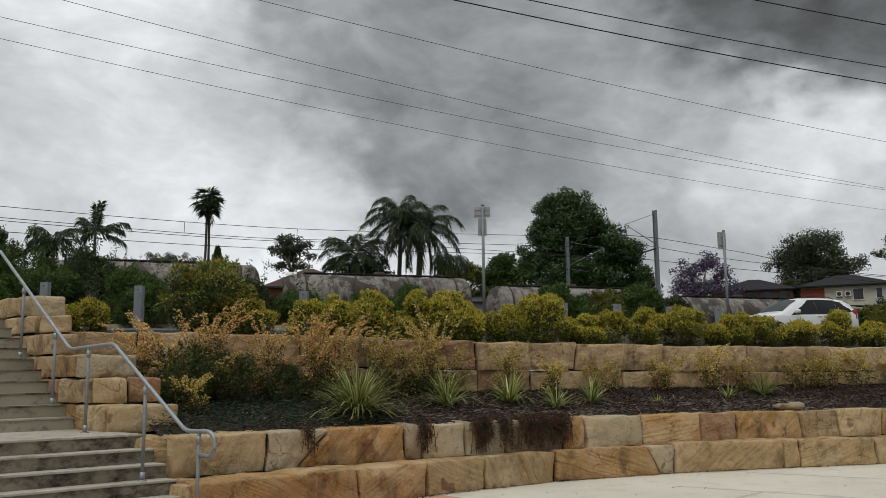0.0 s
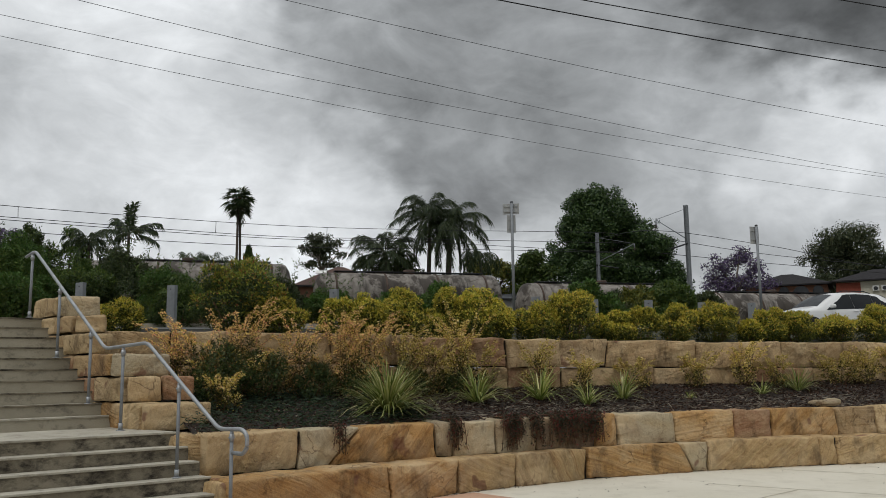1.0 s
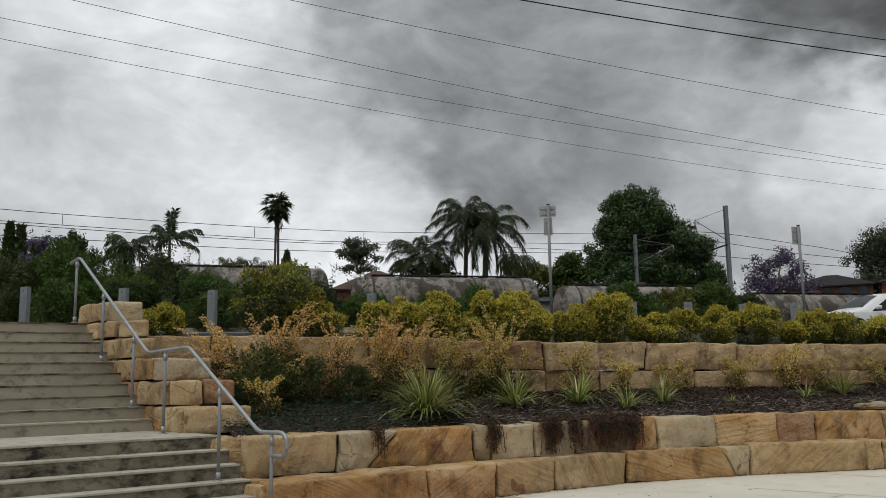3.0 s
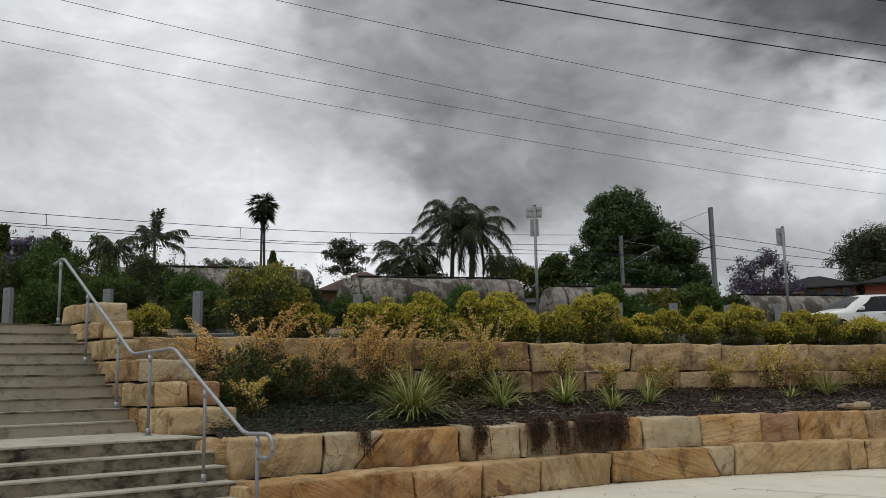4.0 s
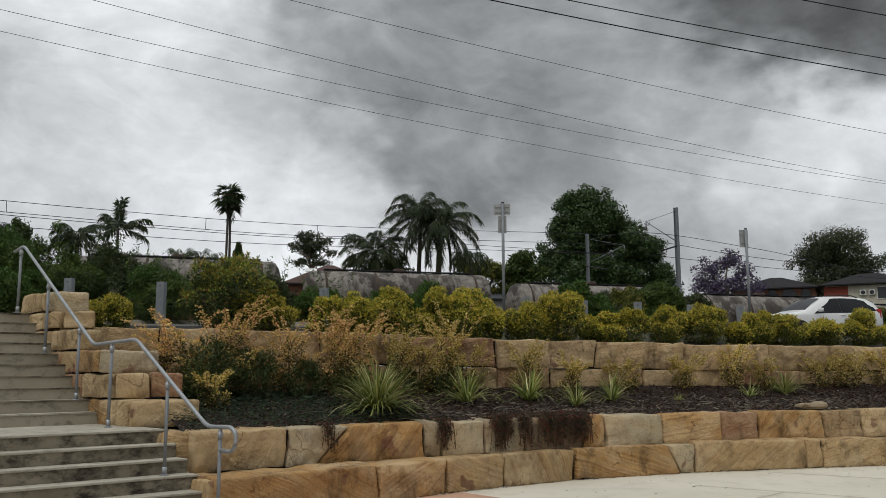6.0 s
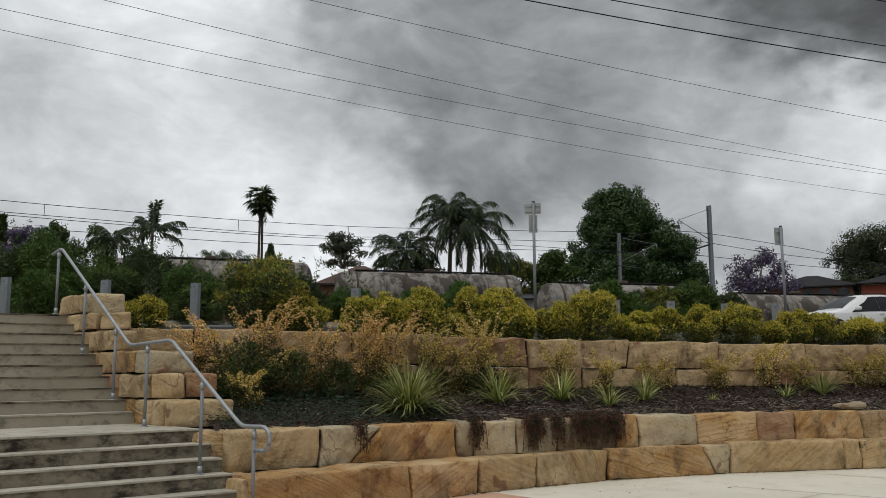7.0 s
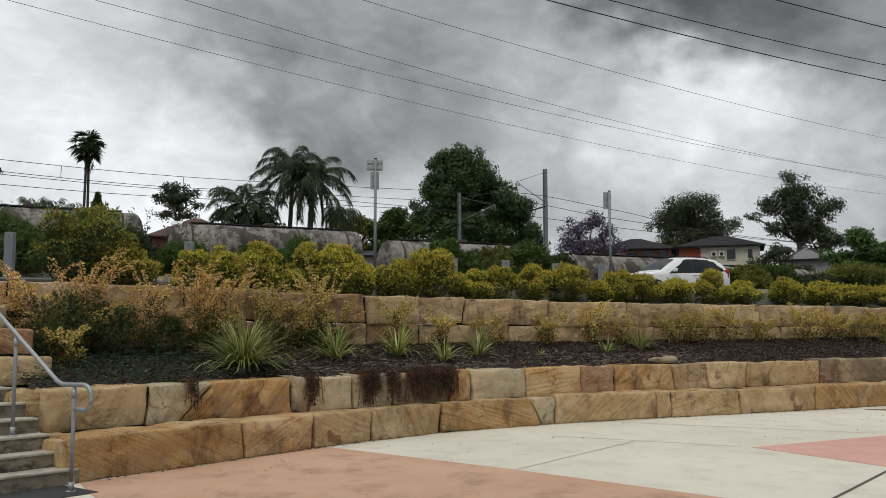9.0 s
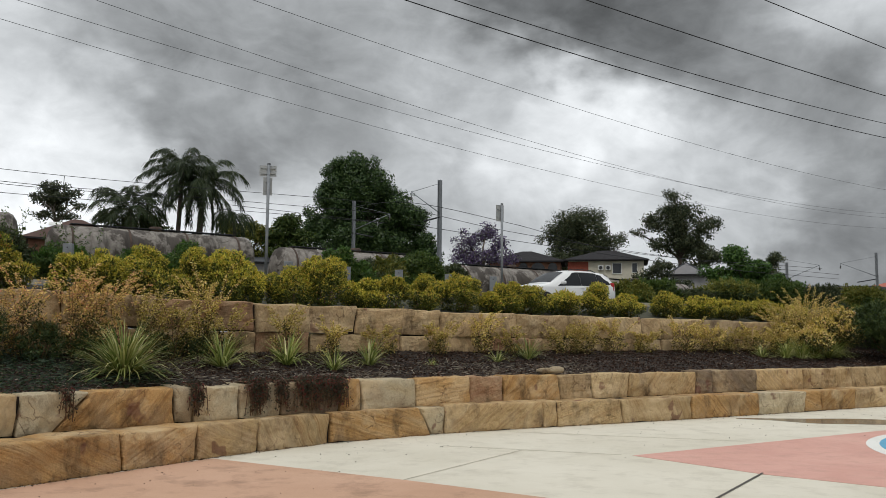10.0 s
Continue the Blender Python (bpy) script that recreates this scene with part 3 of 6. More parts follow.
block_wall("wall_seat_course", LINE_A, [0, 2.32, 3.5, 4.58, 5.96, 7.88, 8.3, 10.48, 10.84, 12.44, 14.38, 16.52, 18.21, 18.89, 20.25, 22.1, 23.6, 25.2], -0.01, SEAT + 0.01, 0.62, "lower course of rough tan sandstone blocks forming a seat", tones="ootsogttttogoottct", slants={0: -0.04, 3: 0.03, 4: -0.26, 8: -0.08, 9: 0.04})
block_wall("wall_lower_terrace", LINE_B, [0.1, 1.35, 2.02, 3.48, 3.77, 4.52, 5.27, 6.43, 6.85, 8.01, 9.21, 10.0, 11.38, 12.24, 13.21, 15.31, 15.88, 17.4, 19.22, 21.23, 23.5, 26], SEAT - 0.025, TOP_B - SEAT + 0.025, 0.5, "second course of rough tan sandstone blocks with mulch behind", tones="tgogggdogorobctddttcto", slants={0: 0.05, 1: 0.50, 2: -0.03, 8: -0.03, 11: -0.06, 14: 0.03})
block_wall("wall_upper_base", LINE_C, [0, 1.29, 2.47, 3.84, 4.6, 5.9, 7.0, 8.12, 10.2, 12.27, 13.18, 14.11, 15.23, 16.61, 17.21, 18.07, 19.6, 21.0, 22.4], 0, COURSE_C, 0.6, "lower course of the upper sandstone block wall", 0.0, True, COURSE_C, tones="bbbrbbrbbrrbcbccbb")
block_wall("wall_upper_top", LINE_C, [0, 0.82, 1.78, 3.48, 5.07, 6.98, 9.16, 11.19, 13.35, 15.41, 17.36, 18.07, 19.63, 21.25, 22.6], 0, COURSE_C, 0.6, "top course of the upper sandstone block wall", 0.012, True, 0.0, tones="bcbbrbbbbcbcdbb", slants={5: 0.05, 8: -0.06})

# stepped flank beside the stairs
F0, FW = np.array([-2.70, 9.815]), np.array([-0.753, 0.659])
FN = np.array([0.659, 0.753])
FYAW = math.degrees(math.atan2(-FW[1], -FW[0]))
flank = tagged(empty("wall_stair_flank"), "stepped sandstone block wall beside the stairs", "retaining wall", kind="structure")


def flank_block(w0, w1, z0, z1, depth=0.55, tone="c"):
    ob = part("sandstone_block", rough_block(w1 - w0 - 0.012, depth, z1 - z0 - 0.008, int(rng.integers(1, 400)), 0.04, 0.022), None, flank)
    # the hewn face looks at the stairs; the block's own length runs up the flank
    a = F0 + FW * (w1 - 0.006)
    ob.matrix_local = pose(a[0], a[1], z0, 0, 0, FYAW)
    ob.color = TONE[tone]


def front_block(w, length, z0, z1, depth=0.5, tone="c", off=0.0):
    """A block at the head of its course, looking down over the bed."""
    ob = part("sandstone_block", rough_block(length, depth, z1 - z0 - 0.008, int(rng.integers(1, 400)), 0.04, 0.03), None, flank)
    a = F0 + FW * w + np.array([math.cos(radians(24.2)), math.sin(radians(24.2))]) * off
    ob.matrix_local = pose(a[0], a[1], z0, 0, 0, 24.2)
    ob.color = TONE[tone]


for w, length, z0, z1, tone in ((1.45, 0.5, 0.485, 0.97, "t"), (2.27, 0.90, 0.97, 1.345, "c"), (2.70, 0.87, 1.345, 1.70, "r"), (3.19, 0.78, 1.70, 2.03, "g"), (4.47, 0.45, 2.36, 2.65, "b"), (5.10, 0.60, 2.65, 2.99, "g")):
    if length > 0.8:
        cutoff = length * rng.uniform(0.40, 0.55)
        front_block(w, cutoff - 0.006, z0, z1, 0.5, "b" if tone != "b" else "t")
        front_block(w, length - cutoff - 0.006, z0, z1, 0.5, tone, cutoff + 0.006)
    else:
        front_block(w, length, z0, z1, 0.5, tone)
for w0, w1, z0, z1, tone in ((0.30, 1.2, -0.01, 0.485, "t"), (1.2, 2.2, -0.01, 0.485, "c"), (1.55, 2.15, 0.485, 0.97, "c"), (2.15, 3.0, 0.485, 0.97, "c"), (3.0, 3.8, 0.485, 0.97, "t"),
                             (2.40, 2.95, 0.97, 1.345, "c"), (2.95, 3.65, 0.97, 1.345, "o"), (3.65, 4.6, 0.97, 1.345, "b"), (2.83, 3.75, 1.345, 1.70, "c"), (3.75, 5.1, 1.345, 1.70, "r"),
                             (3.32, 3.95, 1.70, 2.03, "o"), (3.95, 4.5, 1.70, 2.03, "b"), (4.5, 5.5, 1.70, 2.03, "r"), (4.04, 4.9, 2.03, 2.36, "c"), (4.9, 5.5, 2.03, 2.36, "b"), (5.5, 6.3, 2.03, 2.36, "c"),
                             (4.60, 5.3, 2.36, 2.65, "b"), (5.3, 6.2, 2.36, 2.65, "c"), (5.23, 6.15, 2.65, 2.98, "c")):
    flank_block(w0, w1, z0, z1, 0.4, tone)
ob = part("sandstone_block", rough_block(0.75, 0.5, 0.55, 88, 0.04, 0.03), None, flank)
ob.matrix_local = pose(-6.22, 12.92, 1.86, 0, 0, 20)
ob.color = TONE["b"]
# earth behind the flank
bm = bmesh.new()
for w0, w1, z0, z1 in ((0.9, 7, -0.1, 0.45), (1.9, 7, 0.45, 0.95), (2.75, 7, 0.95, 1.30), (3.2, 7, 1.30, 1.65), (3.7, 7, 1.65, 1.98), (4.5, 7, 1.98, 2.30), (5.4, 7.6, 2.30, 2.60)):
    a, b = F0 + FW * w0 + FN * 0.12, F0 + FW * w1 + FN * 0.12
    c, d = b + FN * 1.2, a + FN * 0.5
    lo = [bm.verts.new((*p, z0)) for p in (a, b, c, d)]
    hi = [bm.verts.new((*p, z1)) for p in (a, b, c, d)]
    bm.faces.new(hi)
    for i in range(4):
        bm.faces.new((lo[i], lo[(i + 1) % 4], hi[(i + 1) % 4], hi[i]))
bmesh.ops.recalc_face_normals(bm, faces=bm.faces)
tagged(part("bank_earth", bm, SOIL), "dark earth bank behind the stair flank", "ground", kind="structure")

# ---- handrail ----
def rail_point(w, z, off=-0.22):
    p = F0 + FW * w + FN * off
    return Vector((p[0], p[1], z))


rail = tagged(empty("handrail"), "galvanised steel handrail with a looped end on posts", "handrail")


def bend(points, radius=0.09, steps=5):
    P = [Vector(p) for p in points]
    out = [P[0]]
    for i in range(1, len(P) - 1):
        a, b = (P[i - 1] - P[i]), (P[i + 1] - P[i])
        r = min(radius, a.length * 0.45, b.length * 0.45)
        p0, p2 = P[i] + a.normalized() * r, P[i] + b.normalized() * r
        for k in range(steps + 1):
            s = k / steps
            out.append(p0 * (1 - s) ** 2 + P[i] * 2 * s * (1 - s) + p2 * s * s)
    out.append(P[-1])
    return out


path = [rail_point(5.95, 3.66), rail_point(5.58, 3.72), rail_point(2.96, 2.085), rail_point(1.78, 2.13), rail_point(0.06, 1.105),
        rail_point(-0.40, 1.12), rail_point(-0.50, 1.06), rail_point(-0.50, 0.92), rail_point(-0.42, 0.855), rail_point(-0.22, 0.86)]
v, f = tube(bend(path, 0.11), 0.024, 12)
# the tube is one even steel, paler than the posts
part("top_rail", mesh_of("top_rail", v, f, STEEL, True), None, rail, "pale galvanised tube")


def rail_height(w):
    ws = [-0.5, 0.06, 1.78, 2.96, 5.58, 6]
    return float(np.interp(w, ws, [1.12, 1.105, 2.13, 2.085, 3.72, 3.66]))


for w, z in ((-0.20, 0.0), (0.96, 3 * RISE), (2.43, 6 * RISE), (3.42, 8 * RISE), (4.55, 12 * RISE), (5.68, 16 * RISE)):
    top = rail_height(w) - 0.02
    p = rail_point(w, z)
    v, f = tube([p, p + Vector((0, 0, top - z))], 0.021, 12)
    post = part("post", mesh_of("post", v, f, STEEL_DULL, True), None, rail)
    part("base_collar", join_data("base_collar", [tube([p, p + Vector((0, 0, 0.012))], 0.055, 16), tube([p + Vector((0, 0, 0.012)), p + Vector((0, 0, 0.10))], 0.029, 14)], STEEL), None, post)
    part("top_fitting", join_data("top_fitting", [tube([p + Vector((0, 0, top - z - 0.11)), p + Vector((0, 0, top - z - 0.03))], 0.028, 12), tube([p + Vector((-0.035, -0.01, top - z - 0.07)), p + Vector((0.035, 0.01, top - z - 0.07))], 0.009, 8)], STEEL), None, post)

# ---- steel guide posts and signs on the terrace ----
def channel_post(x, y, top, wide=0.19):
    z = land(x, y) - 0.1
    h = top - z
    bm = bmesh.new()
    box(bm, -wide / 2, wide / 2, -0.008, 0.008, 0, h, 0.003)
    box(bm, -wide / 2, -wide / 2 + 0.014, 0.010, 0.09, 0, h, 0.003)
    box(bm, wide / 2 - 0.014, wide / 2, 0.010, 0.09, 0, h, 0.003)
    e = tagged(empty("steel_post", (x, y, z), -18), "short upright galvanised steel channel post with a bolt hole", "post", "steel posts along the road")
    part("channel", bm, STEEL_DULL, e)
    v, f = tube([(0.0, -0.012, h - 0.08), (0.0, -0.006, h - 0.08)], 0.014, 10)
    part("bolt_hole", mesh_of("bolt_hole", v, f, DARK_METAL), None, e, "dark round bolt hole")
    return e


for x, y, top in ((-9.7, 16.2, 3.58), (-7.93, 16.78, 3.57), (-6.25, 17.33, 3.54), (-3.03, 18.38, 3.5), (1.48, 19.85, 3.39), (2.9, 20.3, 3.34), (4.29, 20.77, 3.34), (5.7, 21.23, 3.3), (7.07, 21.68, 3.30)):
    channel_post(x, y, top)


def plate(bm, x0, x1, z0, z1, y):
    box(bm, x0, x1, y - 0.002, y + 0.002, z0, z1)
    for z in (z0 + 0.25 * (z1 - z0), z0 + 0.75 * (z1 - z0)):
        box(bm, x0 + 0.03, x1 - 0.03, y - 0.022, y - 0.003, z - 0.012, z + 0.012)
    return bm


def road_sign(x, y, top, yaw, plates):
    z = land(x, y) - 0.05
    e = tagged(empty("road_sign", (x, y, z), yaw), "grey steel sign post with plain aluminium sign backs", "road sign", "road signs")
    h = top - z
    v, f = tube([(0, 0, 0), (0, 0, h)], 0.034, 12)
    part("pole", mesh_of("pole", v, f, STEEL_DULL, True), None, e)
    v, f = tube([(0, 0, h - 0.002), (0, 0, h + 0.02)], 0.038, 12)
    part("pole_cap", mesh_of("pole_cap", v, f, DARK_METAL, True), None, e)
    bm = bmesh.new()
    box(bm, -0.08, 0.08, -0.08, 0.08, 0, 0.10, 0.01)
    part("base", bm, STEEL_DULL, e)
    for x0, x1, z0, z1, turn in plates:
        pl = part("sign_plate", plate(bmesh.new(), x0, x1, h + z0, h + z1, 0.045), ALU, e)
        pl.rotation_euler = (0, 0, radians(turn))


road_sign(0.95, 19.26, 5.53, 0, [(-0.21, 0.17, -0.27, -0.02, -6), (-0.11, 0.09, -0.70, -0.29, 4)])
road_sign(7.30, 21.64, 5.27, 0, [(-0.16, 0.08, -0.47, -0.02, 12)])


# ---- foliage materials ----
# golden growth is real; dark inner and bright tips also paint shade and top light
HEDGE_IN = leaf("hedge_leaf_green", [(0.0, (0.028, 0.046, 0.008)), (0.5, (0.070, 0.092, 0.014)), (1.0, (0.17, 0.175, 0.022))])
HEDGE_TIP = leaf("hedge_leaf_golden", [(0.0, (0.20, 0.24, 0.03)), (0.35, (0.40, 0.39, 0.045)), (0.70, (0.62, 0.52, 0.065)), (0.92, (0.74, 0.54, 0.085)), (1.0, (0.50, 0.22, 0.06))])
HEDGE_GREEN_TIP = leaf("bush_young_leaf", [(0.0, (0.09, 0.14, 0.02)), (0.45, (0.20, 0.25, 0.035)), (0.80, (0.38, 0.37, 0.045)), (0.93, (0.38, 0.19, 0.05)), (1.0, (0.32, 0.07, 0.04))])
DARK_LEAF = leaf("dark_shrub_leaf", [(0.0, (0.026, 0.048, 0.014)), (0.5, (0.050, 0.080, 0.022)), (1.0, (0.095, 0.125, 0.028))])
MID_LEAF = leaf("mid_green_leaf", [(0.0, (0.040, 0.075, 0.016)), (0.5, (0.070, 0.12, 0.022)), (1.0, (0.13, 0.17, 0.03))])
FIG_LEAF = leaf("fig_leaf", [(0.0, (0.020, 0.046, 0.014)), (0.5, (0.044, 0.084, 0.022)), (1.0, (0.085, 0.135, 0.035))], 0.42)
GUM_LEAF = leaf("gum_leaf", [(0.0, (0.034, 0.050, 0.024)), (0.5, (0.060, 0.080, 0.036)), (1.0, (0.11, 0.115, 0.05))])
BRIGHT_LEAF = leaf("bright_tree_leaf", [(0.0, (0.035, 0.085, 0.016)), (0.5, (0.06, 0.13, 0.022)), (1.0, (0.10, 0.18, 0.03))])
OLIVE_LEAF = leaf("olive_tree_leaf", [(0.0, (0.08, 0.11, 0.02)), (0.5, (0.16, 0.17, 0.03)), (1.0, (0.27, 0.24, 0.045))])
PURPLE = leaf("jacaranda_flower", [(0.0, (0.10, 0.07, 0.14)), (0.6, (0.17, 0.12, 0.24)), (1.0, (0.09, 0.10, 0.06))])
PALM_LEAF = leaf("palm_leaflet", [(0.0, (0.020, 0.038, 0.013)), (0.6, (0.040, 0.064, 0.020)), (1.0, (0.085, 0.105, 0.035))], 0.45)
NAND = leaf("nandina_leaf", [(0.0, (0.16, 0.16, 0.03)), (0.2, (0.42, 0.32, 0.05)), (0.55, (0.74, 0.58, 0.15)), (0.88, (0.80, 0.64, 0.30)), (1.0, (0.62, 0.30, 0.16))])
NAND_PINK = leaf("nandina_pink_leaf", [(0.0, (0.28, 0.22, 0.05)), (0.4, (0.78, 0.57, 0.17)), (0.75, (0.82, 0.55, 0.25)), (1.0, (0.66, 0.25, 0.15))])
NAND_GREEN = leaf("nandina_green_leaf", [(0.0, (0.022, 0.038, 0.012)), (0.6, (0.06, 0.068, 0.018)), (0.88, (0.16, 0.13, 0.03)), (1.0, (0.26, 0.13, 0.05))])
STRAP = leaf("strap_leaf", [(0.0, (0.08, 0.12, 0.022)), (0.35, (0.19, 0.24, 0.05)), (0.68, (0.38, 0.40, 0.12)), (1.0, (0.66, 0.62, 0.33))], 0.5)
SUCCULENT = leaf("trailing_leaf", [(0.0, (0.028, 0.040, 0.022)), (0.6, (0.055, 0.050, 0.030)), (0.85, (0.11, 0.035, 0.028)), (1.0, (0.22, 0.03, 0.03))])
COVER = leaf("ground_cover_leaf", [(0.0, (0.016, 0.034, 0.018)), (0.7, (0.03, 0.055, 0.028)), (1.0, (0.06, 0.085, 0.03))])
MULCH = leaf("bark_chip", [(0.0, (0.014, 0.008, 0.006)), (0.55, (0.042, 0.023, 0.015)), (0.86, (0.090, 0.050, 0.033)), (0.955, (0.16, 0.105, 0.08)), (1.0, (0.38, 0.32, 0.27))], 0.9, 0.0, 0.15)
STRAW = leaf("dry_straw", [(0.0, (0.20, 0.17, 0.13)), (1.0, (0.42, 0.37, 0.29))], 0.9, 0.0, 0.15)


def ball_dirs(k, r):
    d = r.normal(size=(k, 3))
    return d / np.linalg.norm(d, axis=1, keepdims=True)


def blob_leaves(blobs, count, r, shell=0.35):
    """Points and outward ways of leaves through a set of blobs (x, y, z, rx, ry, rz)."""
    B = np.array(blobs, float)
    wgt = (B[:, 3] * B[:, 5]) ** 1.0
    pick = r.choice(len(B), count, p=wgt / wgt.sum())
    d = ball_dirs(count, r)
    rad = 1 - shell * r.random(count) ** 1.5
    # clumps: shift whole patches in and out
    lump = 1 + 0.16 * np.sin(d[:, 0] * 5 + pick * 1.7) * np.sin(d[:, 1] * 5 + pick) + 0.12 * np.sin(d[:, 2] * 9 + pick * 2.3)
    c = B[pick, :3] + d * B[pick, 3:6] * (rad * lump)[:, None]
    return c, d


def inside_other(c, blobs):
    B = np.array(blobs, float)
    q = ((c[:, None, :] - B[None, :, :3]) / B[None, :, 3:6])
    return (np.sum(q * q, axis=2) < 0.62).any(axis=1)


def rounded_bush(x, y, z0, top, rad, seed, inner=HEDGE_IN, tips=HEDGE_TIP, name="hedge_bush", label="clipped round bush with golden-tipped green leaves", group="hedge bushes", lf=0.046, dens=2.9, tipshare=1.3):
    r = np.random.default_rng(seed)
    h = top - z0
    blobs = [(0, 0, h * 0.44, rad * 0.72, rad * 0.72, h * 0.42)]
    for i in range(16):
        a, e = r.uniform(0, 6.28), r.uniform(-0.5, 1.35)
        q = rad * r.uniform(0.60, 0.84) * math.cos(e)
        g = r.uniform(0.20, 0.40)
        blobs.append((math.cos(a) * q, math.sin(a) * q, h * (0.46 + 0.40 * math.sin(e)), rad * g, rad * g, h * g * 0.62))
    e = tagged(empty(name, (x, y, z0)), label, "bush", group)
    k = int(3400 * dens * (rad * h / 0.4) ** 0.8)
    c, d = blob_leaves(blobs, k, r, 0.3)
    ok = c[:, 2] > 0.02
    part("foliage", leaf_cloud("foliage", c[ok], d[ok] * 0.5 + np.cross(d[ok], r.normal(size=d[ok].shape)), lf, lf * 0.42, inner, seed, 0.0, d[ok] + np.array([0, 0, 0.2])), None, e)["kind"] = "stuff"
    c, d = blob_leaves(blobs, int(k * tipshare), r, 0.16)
    # tips favour upward faces, so their colour also paints the light on the crown
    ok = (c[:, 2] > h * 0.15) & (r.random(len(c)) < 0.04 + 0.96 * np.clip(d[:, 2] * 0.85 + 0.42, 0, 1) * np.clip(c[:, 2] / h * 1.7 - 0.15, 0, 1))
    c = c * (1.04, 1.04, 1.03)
    part("new_growth", leaf_cloud("new_growth", c[ok], d[ok] * 0.7 + np.array([0, 0, 0.25]) + np.cross(d[ok], r.normal(size=d[ok].shape)) * 0.9, lf * 1.1, lf * 0.40, tips, seed + 1, 0.0, d[ok] + np.array([0, 0, 0.5])), None, e, "golden young leaf tips, also painting the crown's top light")["kind"] = "stuff"
    stems, C, D = [], [], []
    for i in range(int(60 * tipshare ** 0.5 * (rad / 0.5) ** 1.4)):
        b = blobs[1 + int(r.integers(len(blobs) - 1))]
        d = ball_dirs(1, r)[0]
        d[2] = abs(d[2]) * 0.9
        if b[2] < h * 0.4:
            continue
        foot = np.array(b[:3]) + d * np.array(b[3:6]) * 0.8
        d = d + np.array([0, 0, 0.7])
        d /= np.linalg.norm(d)
        ln = rad * r.uniform(0.10, 0.26)
        stems.append(([tuple(foot), tuple(foot + d * ln)], [0.004, 0.002]))
        for q in np.linspace(0.1, 1.05, 9):
            for g in range(3):
                C.append(foot + d * ln * q)
                D.append(d * 0.8 + r.normal(size=3) * 0.55)
    if C:
        part("young_shoot", leaf_cloud("young_shoot", C, D, lf * 1.15, lf * 0.38, tips, seed + 2), None, e, "loose young shoots standing out of the crown")["kind"] = "stuff"
    for i in range(7):
        a = r.uniform(0, 6.28)
        stems.append(([(0.03 * math.cos(a), 0.03 * math.sin(a), -0.05), (rad * 0.5 * math.cos(a), rad * 0.5 * math.sin(a), h * 0.5)], [0.014, 0.006]))
    part("stem", tubes("stem", stems, STEM, 5), None, e)["kind"] = "stuff"
    return e


HEDGE = [(-6.35, 15.0, 3.02, 0.42), (-2.63, 16.51, 3.08, 0.42), (-2.04, 16.7, 3.17, 0.48), (-1.39, 16.91, 3.22, 0.53), (-0.49, 17.21, 3.24, 0.48), (0.08, 17.4, 3.31, 0.55),
         (0.49, 17.53, 3.18, 0.38), (1.39, 17.82, 3.03, 0.47), (2.14, 18.07, 3.33, 0.56), (3.15, 18.4, 2.87, 0.38), (3.68, 18.57, 2.93, 0.40), (4.49, 18.83, 3.04, 0.52),
         (5.46, 19.15, 3.02, 0.57)]
HEDGE_R = [(6.22, 19.4, 2.68, 0.36), (6.75, 19.57, 2.97, 0.46), (7.41, 19.79, 2.87, 0.50), (8.4, 20.11, 2.78, 0.58), (9.44, 20.45, 3.0, 0.56), (10.6, 20.80, 2.79, 0.42),
           (11.99, 21.28, 2.88, 0.49), (13.24, 21.69, 2.8, 0.57), (14.53, 22.11, 2.78, 0.64), (15.89, 22.55, 2.78, 0.6), (17.2, 22.98, 2.66, 0.55), (2.75, 18.2, 2.75, 0.3)]
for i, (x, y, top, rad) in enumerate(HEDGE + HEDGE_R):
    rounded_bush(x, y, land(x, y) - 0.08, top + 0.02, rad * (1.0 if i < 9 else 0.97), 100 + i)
rounded_bush(-4.22, 15.0, 2.32, 3.64, 0.84, 60, name="large_bush", label="large dense rounded bush with yellow-green young growth", group="", lf=0.052, dens=2.4, tipshare=1.0, inner=DARK_LEAF, tips=HEDGE_GREEN_TIP)
rounded_bush(-3.6, 14.9, 2.32, 3.05, 0.55, 61, label="yellow-leaved bush beside the large bush", tipshare=1.8)

